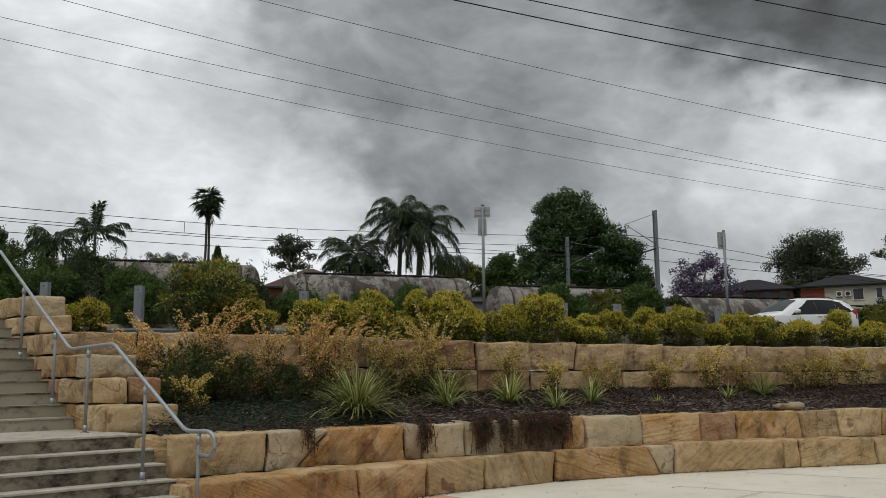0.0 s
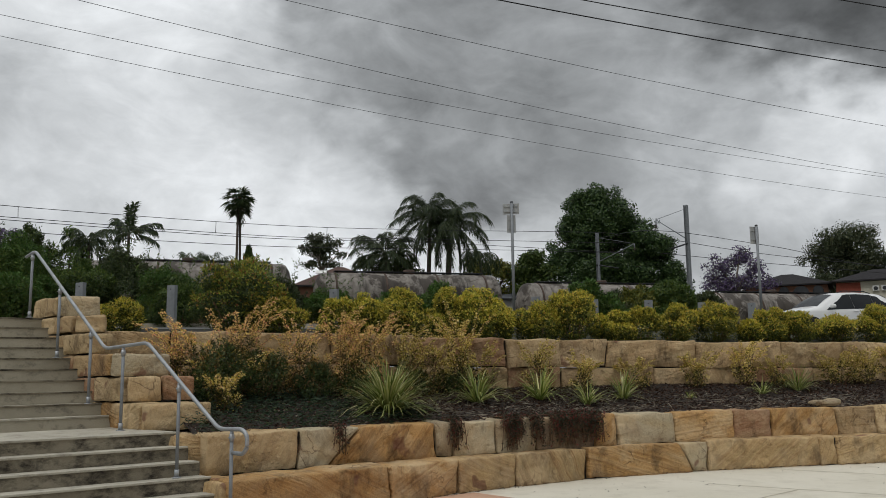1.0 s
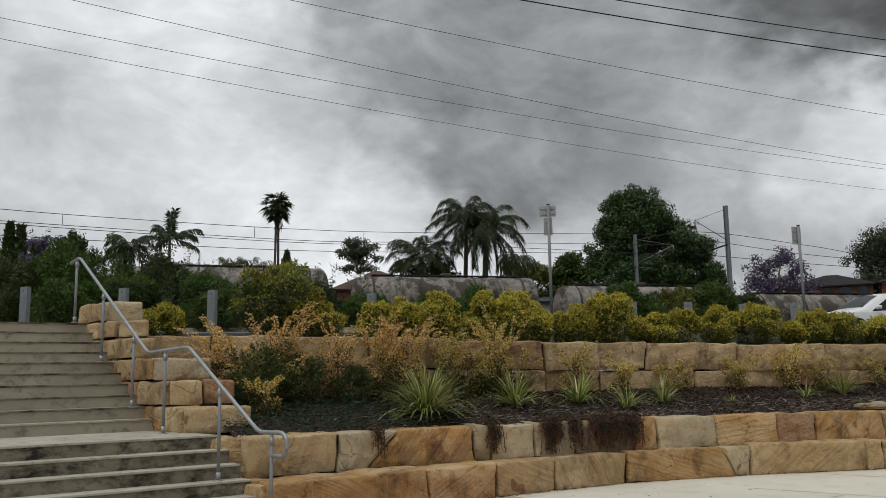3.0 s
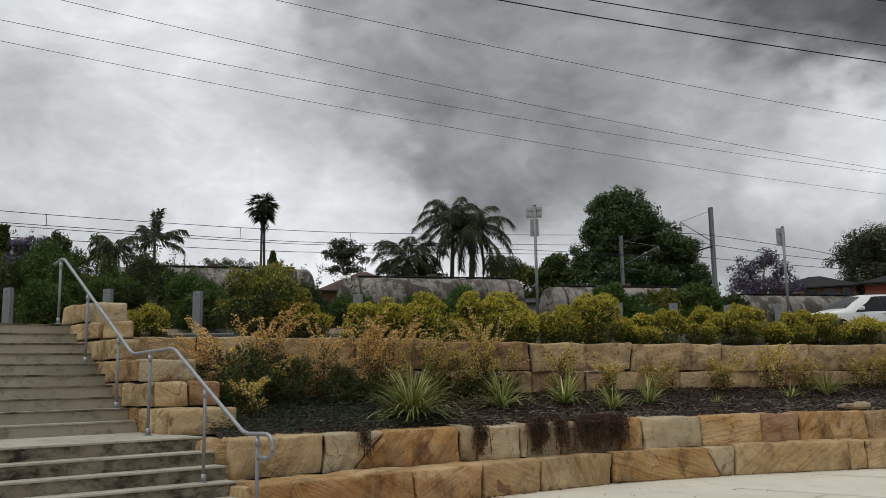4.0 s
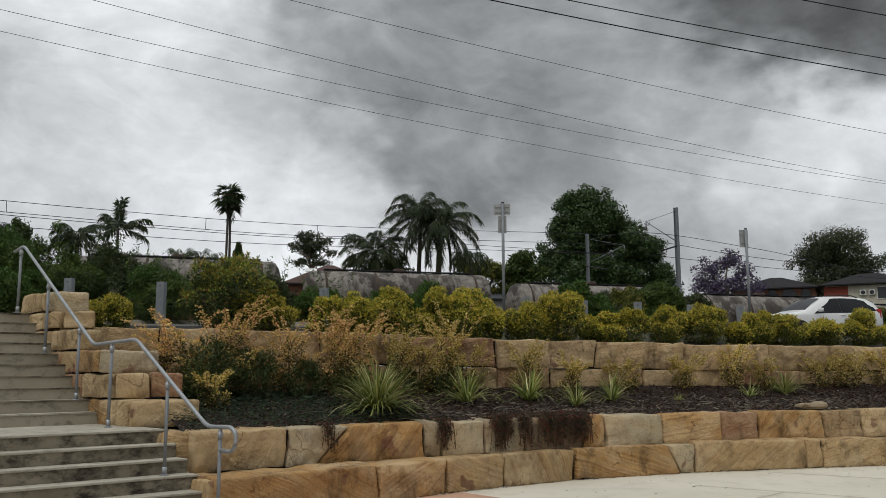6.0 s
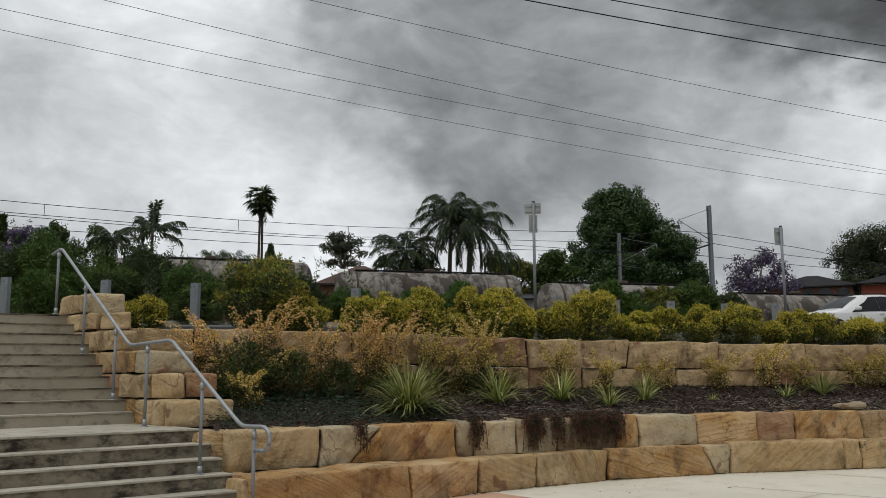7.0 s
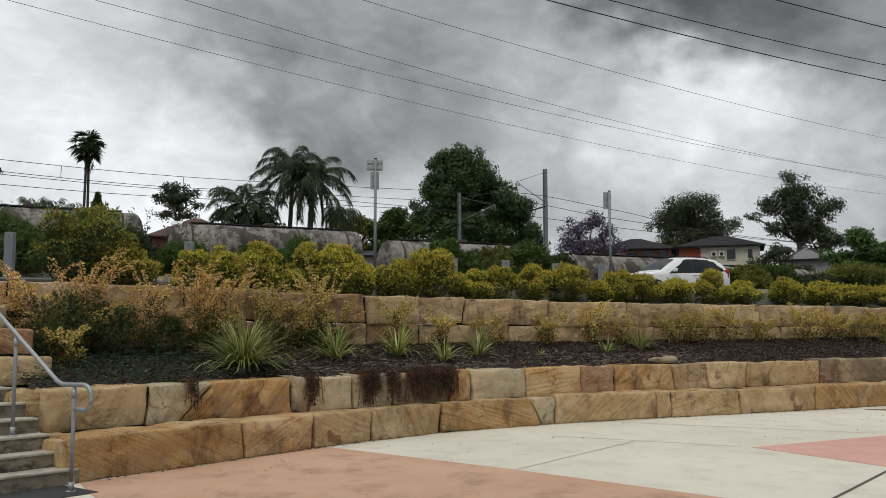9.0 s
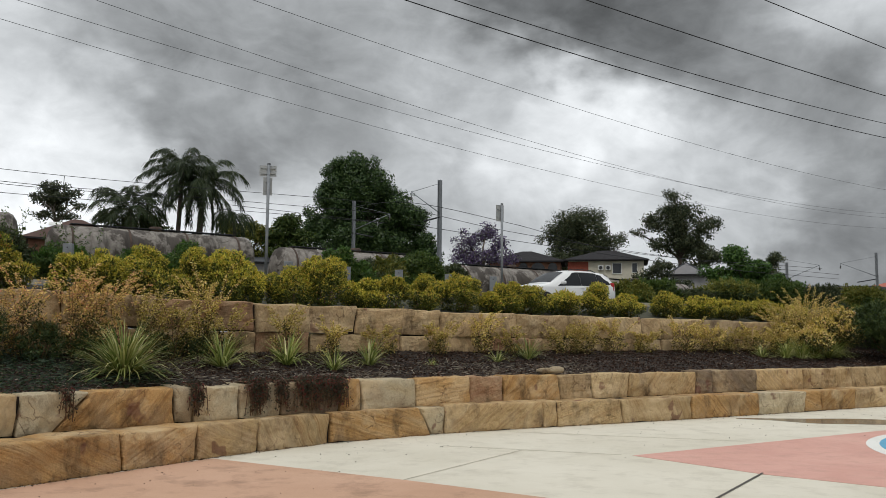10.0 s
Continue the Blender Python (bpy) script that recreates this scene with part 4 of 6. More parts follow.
# the loose green shrubbery behind the posts and over the road
SHRUBS = [(-12.9, 19.0, 4.85, 1.3), (-11.4, 18.9, 4.45, 1.05), (-10.4, 18.8, 4.7, 0.8), (-9.3, 19.6, 4.25, 1.0), (-8.3, 20.0, 4.6, 0.8), (-7.2, 19.6, 4.05, 0.85), (-5.8, 19.9, 3.95, 0.7),
          (-4.6, 20.0, 3.85, 0.8), (-3.4, 20.2, 3.6, 0.65), (-14.8, 19.6, 4.9, 1.4), (-12.1, 18.4, 4.0, 0.8), (-9.9, 18.3, 3.9, 0.8), (-6.6, 18.9, 3.6, 0.7)]
for i, (x, y, top, rad) in enumerate(SHRUBS):
    a, b = ((DARK_LEAF, MID_LEAF), (DARK_LEAF, GUM_LEAF), (MID_LEAF, BRIGHT_LEAF))[i % 3]
    rounded_bush(x, y, land(x, y) - 0.05, top, rad, 300 + i, a, b, "wild_shrub", "loose dark green wild shrub", "wild shrubs", 0.062, 1.9, 0.8)
    r = np.random.default_rng(900 + i)
    C, D, runs = [], [], []
    for k in range(9):
        a, rr = r.uniform(0, 6.28), rad * r.uniform(0.2, 0.9)
        foot = Vector((x + rr * 0.6 * math.cos(a), y + rr * 0.6 * math.sin(a), top - 0.9))
        tip = foot + Vector((0.35 * r.normal(), 0.35 * r.normal(), 1.0 + 0.45 * r.random()))
        runs.append(([foot, tip], [0.012, 0.003]))
        for q in r.random(60):
            C.append(np.array(foot.lerp(tip, q)) + r.normal(size=3) * 0.09 * (1.2 - q))
            D.append(r.normal(size=3) + np.array([0, 0, 0.4]))
    bush = [o for o in scene.objects if o.name.startswith("wild_shrub") and o.parent is None][-1]
    sp = part("shoot", leaf_cloud("shoot", np.array(C) - np.array(bush.location), D, 0.09, 0.03, MID_LEAF if i % 2 else DARK_LEAF, 900 + i), None, bush, "loose tall leafy shoots")
    sp["kind"] = "stuff"
for i, (x, y, top, rad, m) in enumerate(((-1.9, 20.9, 3.62, 0.6, 0), (-0.9, 21.2, 3.75, 0.65, 0), (0.2, 21.5, 3.6, 0.5, 0), (3.0, 22.8, 4.0, 0.5, 1), (3.6, 22.9, 3.6, 0.6, 1), (2.3, 22.6, 3.5, 0.5, 1), (4.6, 22.9, 3.3, 0.45, 1))):
    rounded_bush(x, y, land(x, y) - 0.05, top, rad, 330 + i, MID_LEAF, BRIGHT_LEAF, "green_shrub", "fresh green feathery roadside shrub", "green shrubs", 0.09, 0.8, 0.7)
for i, (x, y, top, rad) in enumerate(((6.2, 39.9, 5.0, 1.3), (7.6, 40.3, 5.4, 1.3), (9.2, 40.8, 5.4, 1.5), (11.0, 41.2, 4.9, 1.3), (24.0, 47.8, 4.8, 1.7), (26.6, 48.6, 5.1, 1.7), (29.5, 49.6, 4.6, 1.8), (33.0, 50.8, 5.2, 2.4), (36.6, 51.0, 5.3, 2.5), (40.3, 51.0, 4.9, 2.6), (44.3, 52.0, 4.9, 2.8), (48.5, 53.6, 4.9, 2.8), (53.0, 55.0, 5.0, 3.0))):
    rounded_bush(x, y, land(x, y) - 0.1, top, rad, 350 + i, (MID_LEAF, DARK_LEAF)[i % 2], (GUM_LEAF, OLIVE_LEAF, MID_LEAF)[i % 3], "trackside_shrub", "dull green shrub beside the railway", "trackside shrubs", 0.17, 0.9, 0.7)


# ---- plants in the bed ----
def nandina(s, w, height, spread, seed, leaves=NAND, dens=1.0, bright=0.06, name="nandina_shrub", label="airy nandina shrub with yellow and pinkish leaves"):
    r = np.random.default_rng(seed)
    x, y, z = in_bed(s, w)
    e = tagged(empty(name, (x, y, z)), label, "shrub", "nandina shrubs")
    runs, C, D, G, GD = [], [], [], [], []
    for i in range(int(9 * (spread / 0.35) ** 0.8) + 2):
        a, rr = r.uniform(0, 6.28), spread * math.sqrt(r.random())
        h = height * (r.uniform(0.35, 0.8) if i % 4 else r.uniform(0.8, 1.0)) * (1 - 0.35 * (rr / spread) ** 2)
        tip = Vector((rr * math.cos(a), rr * math.sin(a), h))
        foot = Vector((rr * 0.25 * math.cos(a), rr * 0.25 * math.sin(a), -0.03))
        mid = foot.lerp(tip, 0.5) + Vector((r.normal() * 0.03, r.normal() * 0.03, 0.06 * height))
        runs.append(([foot, mid, tip], [0.007, 0.005, 0.002]))
        for k in range(int(125 * dens * max(h, 0.35) / 0.5)):
            q = 1 - 0.85 * r.random() ** 1.5
            p = foot.lerp(mid, q * 2) if q < 0.5 else mid.lerp(tip, q * 2 - 1)
            off = ball_dirs(1, r)[0] * (0.02 + 0.13 * r.random() * (1.25 - q)) * (0.6 + spread)
            (C if (q > 0.90 or r.random() < bright) else G).append(np.array(p) + off)
            (D if len(C) > len(D) else GD).append(off + np.array([0, 0, 0.03]))
    sprigs = int((3 + 52 * bright) * spread / 0.4) + 1
    for i in range(sprigs):
        a, rr = r.uniform(0, 6.28), spread * (0.2 + 0.8 * r.random())
        p = Vector((rr * math.cos(a), rr * math.sin(a), height * r.uniform(0.5, 0.85)))
        ln, ang, line = height * r.uniform(0.32, 0.62), r.uniform(0.8, 1.55), [p]
        for k in range(6):
            u = ang - 0.22 * k * r.uniform(0.2, 1.2)
            line.append(line[-1] + Vector((math.cos(a) * math.cos(u), math.sin(a) * math.cos(u), math.sin(u))) * ln / 6)
        runs.append((line, [0.004, 0.0035, 0.003, 0.003, 0.002, 0.002, 0.001]))
        for k in range(1, 7):
            for g in range(13):
                q = r.random()
                b = line[k - 1].lerp(line[k], q)
                way = ball_dirs(1, r)[0] * (1, 1, 0.35) + np.array([0, 0, 0.25])
                C.append(np.array(b) + way * 0.012)
                D.append(way)
    part("stem", tubes("stem", runs, STEM, 4), None, e)["kind"] = "stuff"
    part("leaf", leaf_cloud("leaf", C, D, 0.043, 0.021, leaves, seed, 0.15), None, e)["kind"] = "stuff"
    if len(G) > 4:
        part("lower_leaf", leaf_cloud("lower_leaf", G, GD, 0.045, 0.021, NAND_GREEN, seed + 1, 0.15), None, e, "darker green lower leaves")["kind"] = "stuff"


for i, (s, w, h, sp, m, dn, br) in enumerate(((1.15, 0.12, 1.2, 0.45, 1, 1.3, 0.24), (1.65, 0.25, 0.9, 0.45, 0, 0.8, 0.03), (1.85, 0.1, 1.3, 0.45, 1, 1.2, 0.26), (2.35, 0.2, 0.95, 0.42, 1, 0.7, 0.08), (2.8, 0.12, 1.1, 0.40, 1, 1.0, 0.2),
                                            (3.54, 0.1, 1.2, 0.42, 1, 1.0, 0.3), (4.02, 0.12, 1.2, 0.45, 1, 1.2, 0.34), (4.62, 0.15, 1.0, 0.40, 0, 1.0, 0.32), (5.19, 0.15, 0.85, 0.38, 0, 1.0, 0.28), (5.83, 0.1, 1.25, 0.38, 0, 1.2, 0.38),
                                            (6.3, 0.12, 0.8, 0.30, 0, 0.9, 0.18), (1.45, 0.45, 0.5, 0.28, 0, 1.2, 0.16))):
    nandina(s, w, h, sp, 500 + i, (NAND, NAND_PINK)[m], dn, br)
for i, (s, w, h, sp) in enumerate(((7.42, 0.15, 0.85, 0.3), (8.34, 0.2, 0.6, 0.28), (9.55, 0.12, 0.5, 0.3), (10.94, 0.12, 0.6, 0.32), (12.16, 0.1, 0.75, 0.34), (12.91, 0.12, 0.5, 0.25),
                                   (14.48, 0.12, 0.6, 0.45), (15.17, 0.12, 0.6, 0.4), (16.11, 0.1, 0.75, 0.38), (17.17, 0.1, 0.5, 0.35), (18.59, 0.1, 0.75, 0.55), (19.5, 0.1, 0.6, 0.5), (20.37, 0.1, 0.6, 0.5), (21.2, 0.15, 0.7, 0.5), (22.0, 0.2, 0.6, 0.6))):
    nandina(s, w, h, sp, 540 + i, NAND, 1.1, 0.34, label="small thin nandina with yellowing leaves against the wall")


def strap_clump(x, y, z, h, spread, count, seed):
    r = np.random.default_rng(seed)
    e = tagged(empty("strap_leaf_clump", (x, y, z)), "arching clump of striped green and cream strap leaves", "plant", "strap leaf clumps")
    V, F = [], []
    for i in range(int(count * 0.95) + 22):
        a = r.uniform(0, 6.28)
        lift = 1.5 - 1.15 * r.random() ** 0.8
        ln = h * r.uniform(0.7, 1.12) * (1 + 0.12 * math.cos(lift))
        bend = r.uniform(0.35, 1.15) * (1.35 - 0.5 * lift / 1.5) if i % 6 else r.uniform(1.2, 2.0)
        wd = 0.0078 * r.uniform(0.7, 1.5) * (h / 0.5) ** 0.5
        rad, zz = 0.02 + 0.05 * r.random() * h, 0.0
        sx, sy = -math.sin(a), math.cos(a)
        o = len(V)
        for k in range(6):
            q = k / 5
            if k:
                ang = lift - bend * (q - 0.1) ** 1.5
                rad += ln / 5 * math.cos(ang) * (spread / h) ** 0.35
                zz = max(0.01, zz + ln / 5 * math.sin(ang))
            wk = wd * (1 - q ** 3) + 0.001
            cx, cy = math.cos(a) * rad + r.normal() * 0.004, math.sin(a) * rad + r.normal() * 0.004
            V += [(cx - sx * wk, cy - sy * wk, zz), (cx + sx * wk, cy + sy * wk, zz)]
            if k:
                b = o + 2 * k
                F.append((b - 2, b - 1, b + 1, b))
    part("strap_leaf", mesh_of("strap_leaf", V, F, STRAP), None, e)["kind"] = "stuff"
    v, f = tube([(0, 0, -0.06), (0, 0, 0.05)], [0.07, 0.03], 8)
    part("crown_base", mesh_of("crown_base", v, f, STEM, True), None, e)


for i, (s, w, h, sp, k) in enumerate(((3.82, 0.62, 0.95, 0.85, 420), (5.76, 0.45, 0.74, 0.74, 110), (7.18, 0.40, 0.74, 0.55, 70), (7.79, 0.60, 0.52, 0.45, 50), (8.78, 0.48, 0.62, 0.5, 60), (11.91, 0.42, 0.42, 0.4, 36), (13.07, 0.30, 0.62, 0.62, 90),
                                      (20.9, 0.35, 0.45, 0.35, 70), (21.7, 0.4, 0.6, 0.45, 110), (22.3, 0.4, 0.7, 0.55, 150), (22.9, 0.4, 0.75, 0.6, 160), (23.5, 0.4, 0.75, 0.6, 160), (24.0, 0.35, 0.7, 0.6, 140), (10.2, 0.5, 0.2, 0.16, 16))):
    strap_clump(*in_bed(s, w), h, sp, k, 600 + i)

for s, w, h, rad, lab in ((1.45, 0.28, 0.95, 0.50, "dark green twiggy shrub beside the stair flank"), (2.15, 0.22, 0.80, 0.42, "dark green twiggy shrub among the nandinas"), (3.0, 0.18, 0.55, 0.36, "low dark green shrub against the wall"), (3.75, 0.12, 0.45, 0.34, "low dark green shrub against the wall"), (4.9, 0.12, 0.40, 0.32, "low green shrub behind the strap leaves"), (5.6, 0.12, 0.38, 0.30, "low green shrub behind the strap leaves")):
    x, y, z = in_bed(s, w)
    rounded_bush(x, y, z, z + h, rad, int(760 + 10 * s), DARK_LEAF, NAND_GREEN, "bed_shrub", lab, "bed shrubs", 0.05, 0.9, 0.7)

# trailing succulents over the lower wall
def trailing(s0, s1, drop, count, seed):
    r = np.random.default_rng(seed)
    e = tagged(empty("trailing_plant"), "dark reddish trailing succulent hanging over the stone", "trailing plant", "trailing plants")
    runs, C, D = [], [], []
    for i in range(count):
        s = r.uniform(s0, s1)
        p, t, away = LINE_B.at(s)
        dr = drop * r.uniform(0.3, 1.0)
        jx = r.normal() * 0.05
        pts = []
        for q, o, dz in ((0, 0.35, 0.02), (0.25, 0.05, 0.045), (0.4, -0.035, 0.0), (0.7, -0.05, -0.5 * dr), (1, -0.045, -dr)):
            xy = p[:2] + away * o + t * jx * q
            pts.append(Vector((xy[0], xy[1], TOP_B + dz)))
        runs.append((pts, 0.006))
        for k in range(34):
            q = r.random() * (len(pts) - 1)
            a = pts[int(q)].lerp(pts[int(q) + 1], q - int(q))
            C.append(np.array(a) + r.normal(size=3) * 0.022)
            dv = r.normal(size=3)
            dv[:2] -= away * 0.8
            D.append(dv)
    part("stem", tubes("stem", runs, STEM, 4), None, e)["kind"] = "stuff"
    part("leaf", leaf_cloud("leaf", C, D, 0.05, 0.018, SUCCULENT, seed), None, e)["kind"] = "stuff"


for i, (s0, s1, dr, k) in enumerate(((1.88, 2.06, 0.42, 9), (3.72, 3.90, 0.44, 18), (4.6, 4.98, 0.46, 44), (5.12, 5.35, 0.42, 18), (5.55, 6.1, 0.45, 74), (6.15, 6.5, 0.44, 44))):
    trailing(s0, s1, dr, k, 650 + i)


def scatter(name, count, mat, length, width, seed, label, category, w0=0, w1=1, s_pick=None, lift=0.012):
    r = np.random.default_rng(seed)
    i = r.integers(0, NS - 1, count) if s_pick is None else r.integers(s_pick[0], s_pick[1], count)
    j = np.clip((w0 + (w1 - w0) * r.random(count)) * (NW - 1), 0, NW - 1.01)
    j0 = j.astype(int)
    fx, fy = r.random(count)[:, None], (j - j0)[:, None]
    c = (BED[i, j0] * (1 - fx) + BED[i + 1, j0] * fx) * (1 - fy) + (BED[i, j0 + 1] * (1 - fx) + BED[i + 1, j0 + 1] * fx) * fy
    c[:, 2] += lift * r.random(count)
    d = ball_dirs(count, r) * (1, 1, 0.28)
    return tagged(part(name, leaf_cloud(name, c, d, length, width, mat, seed), None), label, category, kind="stuff")


scatter("bark_mulch", 60000, MULCH, 0.052, 0.019, 11, "dark bark chip mulch strewn over the bed", "mulch", lift=0.02)
scatter("dry_straw", 1300, STRAW, 0.19, 0.010, 12, "pale dry straw lying on the mulch", "straw", 0, 0.4, (10, 60), 0.03)
scatter("low_ground_cover", 5600, COVER, 0.085, 0.016, 13, "low dark green ground cover at the bed's end", "ground cover", 0.0, 0.95, (0, 17), 0.15)
scatter("dry_trailing_stems", 260, STRAW, 0.13, 0.008, 14, "grey dry trailing stems along the wall's edge", "dry stems", 0.0, 0.18, (26, 36), 0.05)

# flat stone lying on the wall
x, y, z = LINE_B.at(11.45)[0][0] - 0.05, LINE_B.at(11.45)[0][1] + 0.3, TOP_B
ob = part("loose_stone", rough_block(0.48, 0.36, 0.15, 77, 0.07, 0.06), None)
ob.matrix_world = pose(x - 0.25, y - 0.15, z - 0.01, 0, 0, 15)
ob.color = TONE["g"]
tagged(ob, "flat loose tan sandstone slab on the wall top", "stone")

for i, (s, w, h, sp) in enumerate(((22.6, 0.1, 1.1, 0.6), (23.2, 0.1, 1.35, 0.65), (23.8, 0.05, 1.5, 0.65), (24.4, 0.1, 1.3, 0.6), (23.4, 0.3, 0.8, 0.5))):
    nandina(s, w, h, sp, 580 + i, NAND, 1.6, 0.30, label="straw-yellow nandina shrub at the wall's end")
# thick planting where the upper wall ends
for i, (x, y, z0, top, rad, a, b, lab) in enumerate(((15.7, 20.9, 1.4, 2.1, 0.5, NAND_GREEN, NAND, "straw-yellow shrub against the wall's end"), (16.6, 20.9, 1.4, 2.25, 0.6, NAND_GREEN, NAND, "tall shrub with straw-yellow leaves at the wall's end"), (17.5, 21.2, 1.4, 2.5, 0.7, NAND_GREEN, NAND, "tall shrub with straw-yellow leaves at the wall's end"),
                                                 (16.0, 20.3, 1.3, 1.9, 0.6, NAND_GREEN, NAND, "low yellow-leaved shrub at the wall's end"),
                                                 (18.6, 20.6, 1.3, 2.6, 1.0, DARK_LEAF, DARK_LEAF, "dark leafy shrub beyond the wall's end"), (19.9, 21.2, 1.3, 2.7, 1.2, DARK_LEAF, DARK_LEAF, "dark leafy shrub beyond the wall's end"), (21.5, 22.0, 1.3, 2.8, 1.2, DARK_LEAF, DARK_LEAF, "dark leafy shrub beyond the wall's end"),
                                                 (19.2, 19.9, 1.1, 1.85, 0.6, MID_LEAF, STRAP, "grey-green shrub by the lower wall"), (20.3, 20.4, 1.1, 1.75, 0.5, MID_LEAF, STRAP, "grey-green shrub by the lower wall"))):
    rounded_bush(x, y, z0, top, rad, 700 + i, a, b, "corner_shrub", lab, "corner shrubs", 0.075, 1.3, 1.1)
bm = bmesh.new()
box(bm, 0, 60, 0.3, 30, -0.1, 2.0, 0.3)
ob = part("corner_bank", bm, SOIL)
ob.matrix_world = pose(16.1, 21.25, 0, 0, 0, 17)
tagged(ob, "earth bank beyond the end of the upper wall", "ground", kind="structure")

# dry leaves and grit blown against the foot of the wall
r = np.random.default_rng(31)
C = []
for i in range(1700):
    s = r.uniform(0.3, 22)
    p, t, away = LINE_A.at(s)
    q = p[:2] - away * (0.005 + abs(r.normal()) * (0.045 if i % 9 else 1.6))
    C.append((q[0], q[1], 0.012 + 0.01 * r.random()))
tagged(part("leaf_litter", leaf_cloud("leaf_litter", C, r.normal(size=(1700, 3)) * (1, 1, 0.15), 0.026, 0.014, MULCH, 31), None), "scattered dry leaf litter on the paving", "leaf litter", kind="stuff")


# ---- trees ----
def limbs(base, blobs, r, thick):
    """A tapered trunk that forks to every blob of the crown."""
    b = Vector(base)
    cx = sum(q[0] for q in blobs) / len(blobs)
    cy = sum(q[1] for q in blobs) / len(blobs)
    zlow = min(q[2] - q[5] for q in blobs)
    fork = Vector((b.x * 0.7 + cx * 0.3, b.y * 0.7 + cy * 0.3, max(zlow, b.z + 0.5) + 0.3))
    runs = [([b, b.lerp(fork, 0.5) + Vector((r.normal() * 0.12, 0, 0)), fork], [thick, thick * 0.8, thick * 0.65])]
    for q in blobs:
        c = Vector(q[:3])
        runs.append(([fork, fork.lerp(c, 0.5) + Vector((r.normal() * 0.3, r.normal() * 0.3, 0.2)), c], [thick * 0.5, thick * 0.3, thick * 0.12]))
        for k in range(3):
            d = ball_dirs(1, r)[0] * np.array(q[3:6]) * 0.85
            runs.append(([c, c + Vector(d)], [thick * 0.12, thick * 0.04]))
    return runs


def tree(name, label, base, blobs, count, lf, mat, seed, bark=BARK, thick=0.35, shell=0.5, category="tree", group="", crown_label="", full=1.0):
    r = np.random.default_rng(seed)
    e = tagged(empty(name, base), label, category, group)
    B = [(x - base[0], y - base[1], z - base[2], a * full, b * full, c * full) for x, y, z, a, b, c in blobs]
    # every blob is broken into smaller clumps, with gaps between them
    clumps = []
    for q in B:
        for k in range(max(5, int(13 * q[3] / 1.5))):
            d = ball_dirs(1, r)[0]
            f = r.uniform(0.25, 0.9)
            s = r.uniform(0.25, 0.55) * (1.15 - 0.45 * f)
            clumps.append((q[0] + d[0] * q[3] * f, q[1] + d[1] * q[4] * f, q[2] + d[2] * q[5] * f, q[3] * s, q[4] * s, q[5] * s))
    c, d = blob_leaves(clumps, count, r, shell)
    part("trunk", tubes("trunk", limbs((0, 0, 0), B, r, thick), bark, 7), None, e)
    part("crown", leaf_cloud("crown", c, np.cross(d, r.normal(size=d.shape)) + d * 0.25 + np.array([0, 0, -0.2]), lf, lf * 0.55, mat, seed, 0.0, d + np.array([0, 0, 0.25])), None, e, crown_label)["kind"] = "stuff"
    return e


def ground_at(x, y):
    return (x, y, land(x, y) - 0.1)


tree("fig_tree", "tall dense dark green broad-crowned tree", ground_at(13.2, 83.9),
     [(12.4, 84.1, 16.6, 3.0, 2.9, 2.9), (10.7, 84.3, 18.1, 1.7, 1.7, 1.5), (14.1, 84.0, 18.0, 1.7, 1.7, 1.5), (12.4, 84.1, 18.4, 1.8, 1.6, 1.4), (10.2, 84.4, 15.8, 1.5, 1.6, 1.8), (15.0, 83.8, 16.0, 1.6, 1.6, 1.6), (14.3, 83.8, 14.8, 3.6, 3.2, 2.8), (10.2, 84.4, 13.9, 2.6, 2.6, 2.4), (11.5, 84.2, 12.0, 3.4, 3.0, 2.6), (17.3, 83.1, 13.0, 2.9, 2.7, 2.0), (15.6, 83.5, 11.2, 3.4, 3.0, 2.6), (19.6, 82.7, 10.6, 1.9, 2.0, 1.7), (8.4, 84.6, 11.8, 1.9, 2.0, 2.0), (12.6, 84, 9.5, 5, 3, 2.0), (18.5, 83, 9.2, 3, 2.5, 1.8)],
     110000, 0.28, FIG_LEAF, 21, thick=0.6, shell=0.6)
tree("street_tree", "mid-height green tree behind the railway", ground_at(5.6, 79.8), [(5.5, 79.8, 11.6, 1.5, 1.5, 1.6), (6.7, 79.7, 10.2, 1.6, 1.5, 1.6), (4.3, 79.9, 10.4, 1.2, 1.3, 1.4), (5.4, 79.7, 9.0, 2.2, 1.6, 1.3)], 9000, 0.30, MID_LEAF, 22, shell=0.6)
tree("olive_tree", "yellowish olive-green tree behind the railway", ground_at(1.6, 80), [(0.6, 80, 11.3, 1.5, 1.3, 1.2), (2.4, 80, 11.3, 1.5, 1.3, 1.2), (3.7, 80, 10.8, 1.2, 1.2, 1.2), (1.6, 80, 9.2, 2.2, 1.5, 1.1), (3.4, 80, 9.9, 1.1, 1.2, 1.4)], 8000, 0.28, OLIVE_LEAF, 23, shell=0.6)
tree("jacaranda", "jacaranda in thin purple flower with bare twigs", ground_at(22.3, 71.6), [(21.0, 72.0, 10.1, 1.5, 1.4, 1.2), (22.6, 71.5, 10.8, 1.5, 1.4, 1.2), (23.8, 71.1, 9.5, 1.5, 1.4, 1.2), (21.8, 71.8, 8.6, 2.1, 1.6, 1.2), (24.0, 71.1, 8.2, 1.7, 1.5, 1.0), (20.4, 72.1, 8.8, 1.2, 1.2, 1.1)], 5200, 0.22, PURPLE, 24, PALE_BARK, 0.28, 0.7, crown_label="thin mauve flower heads")
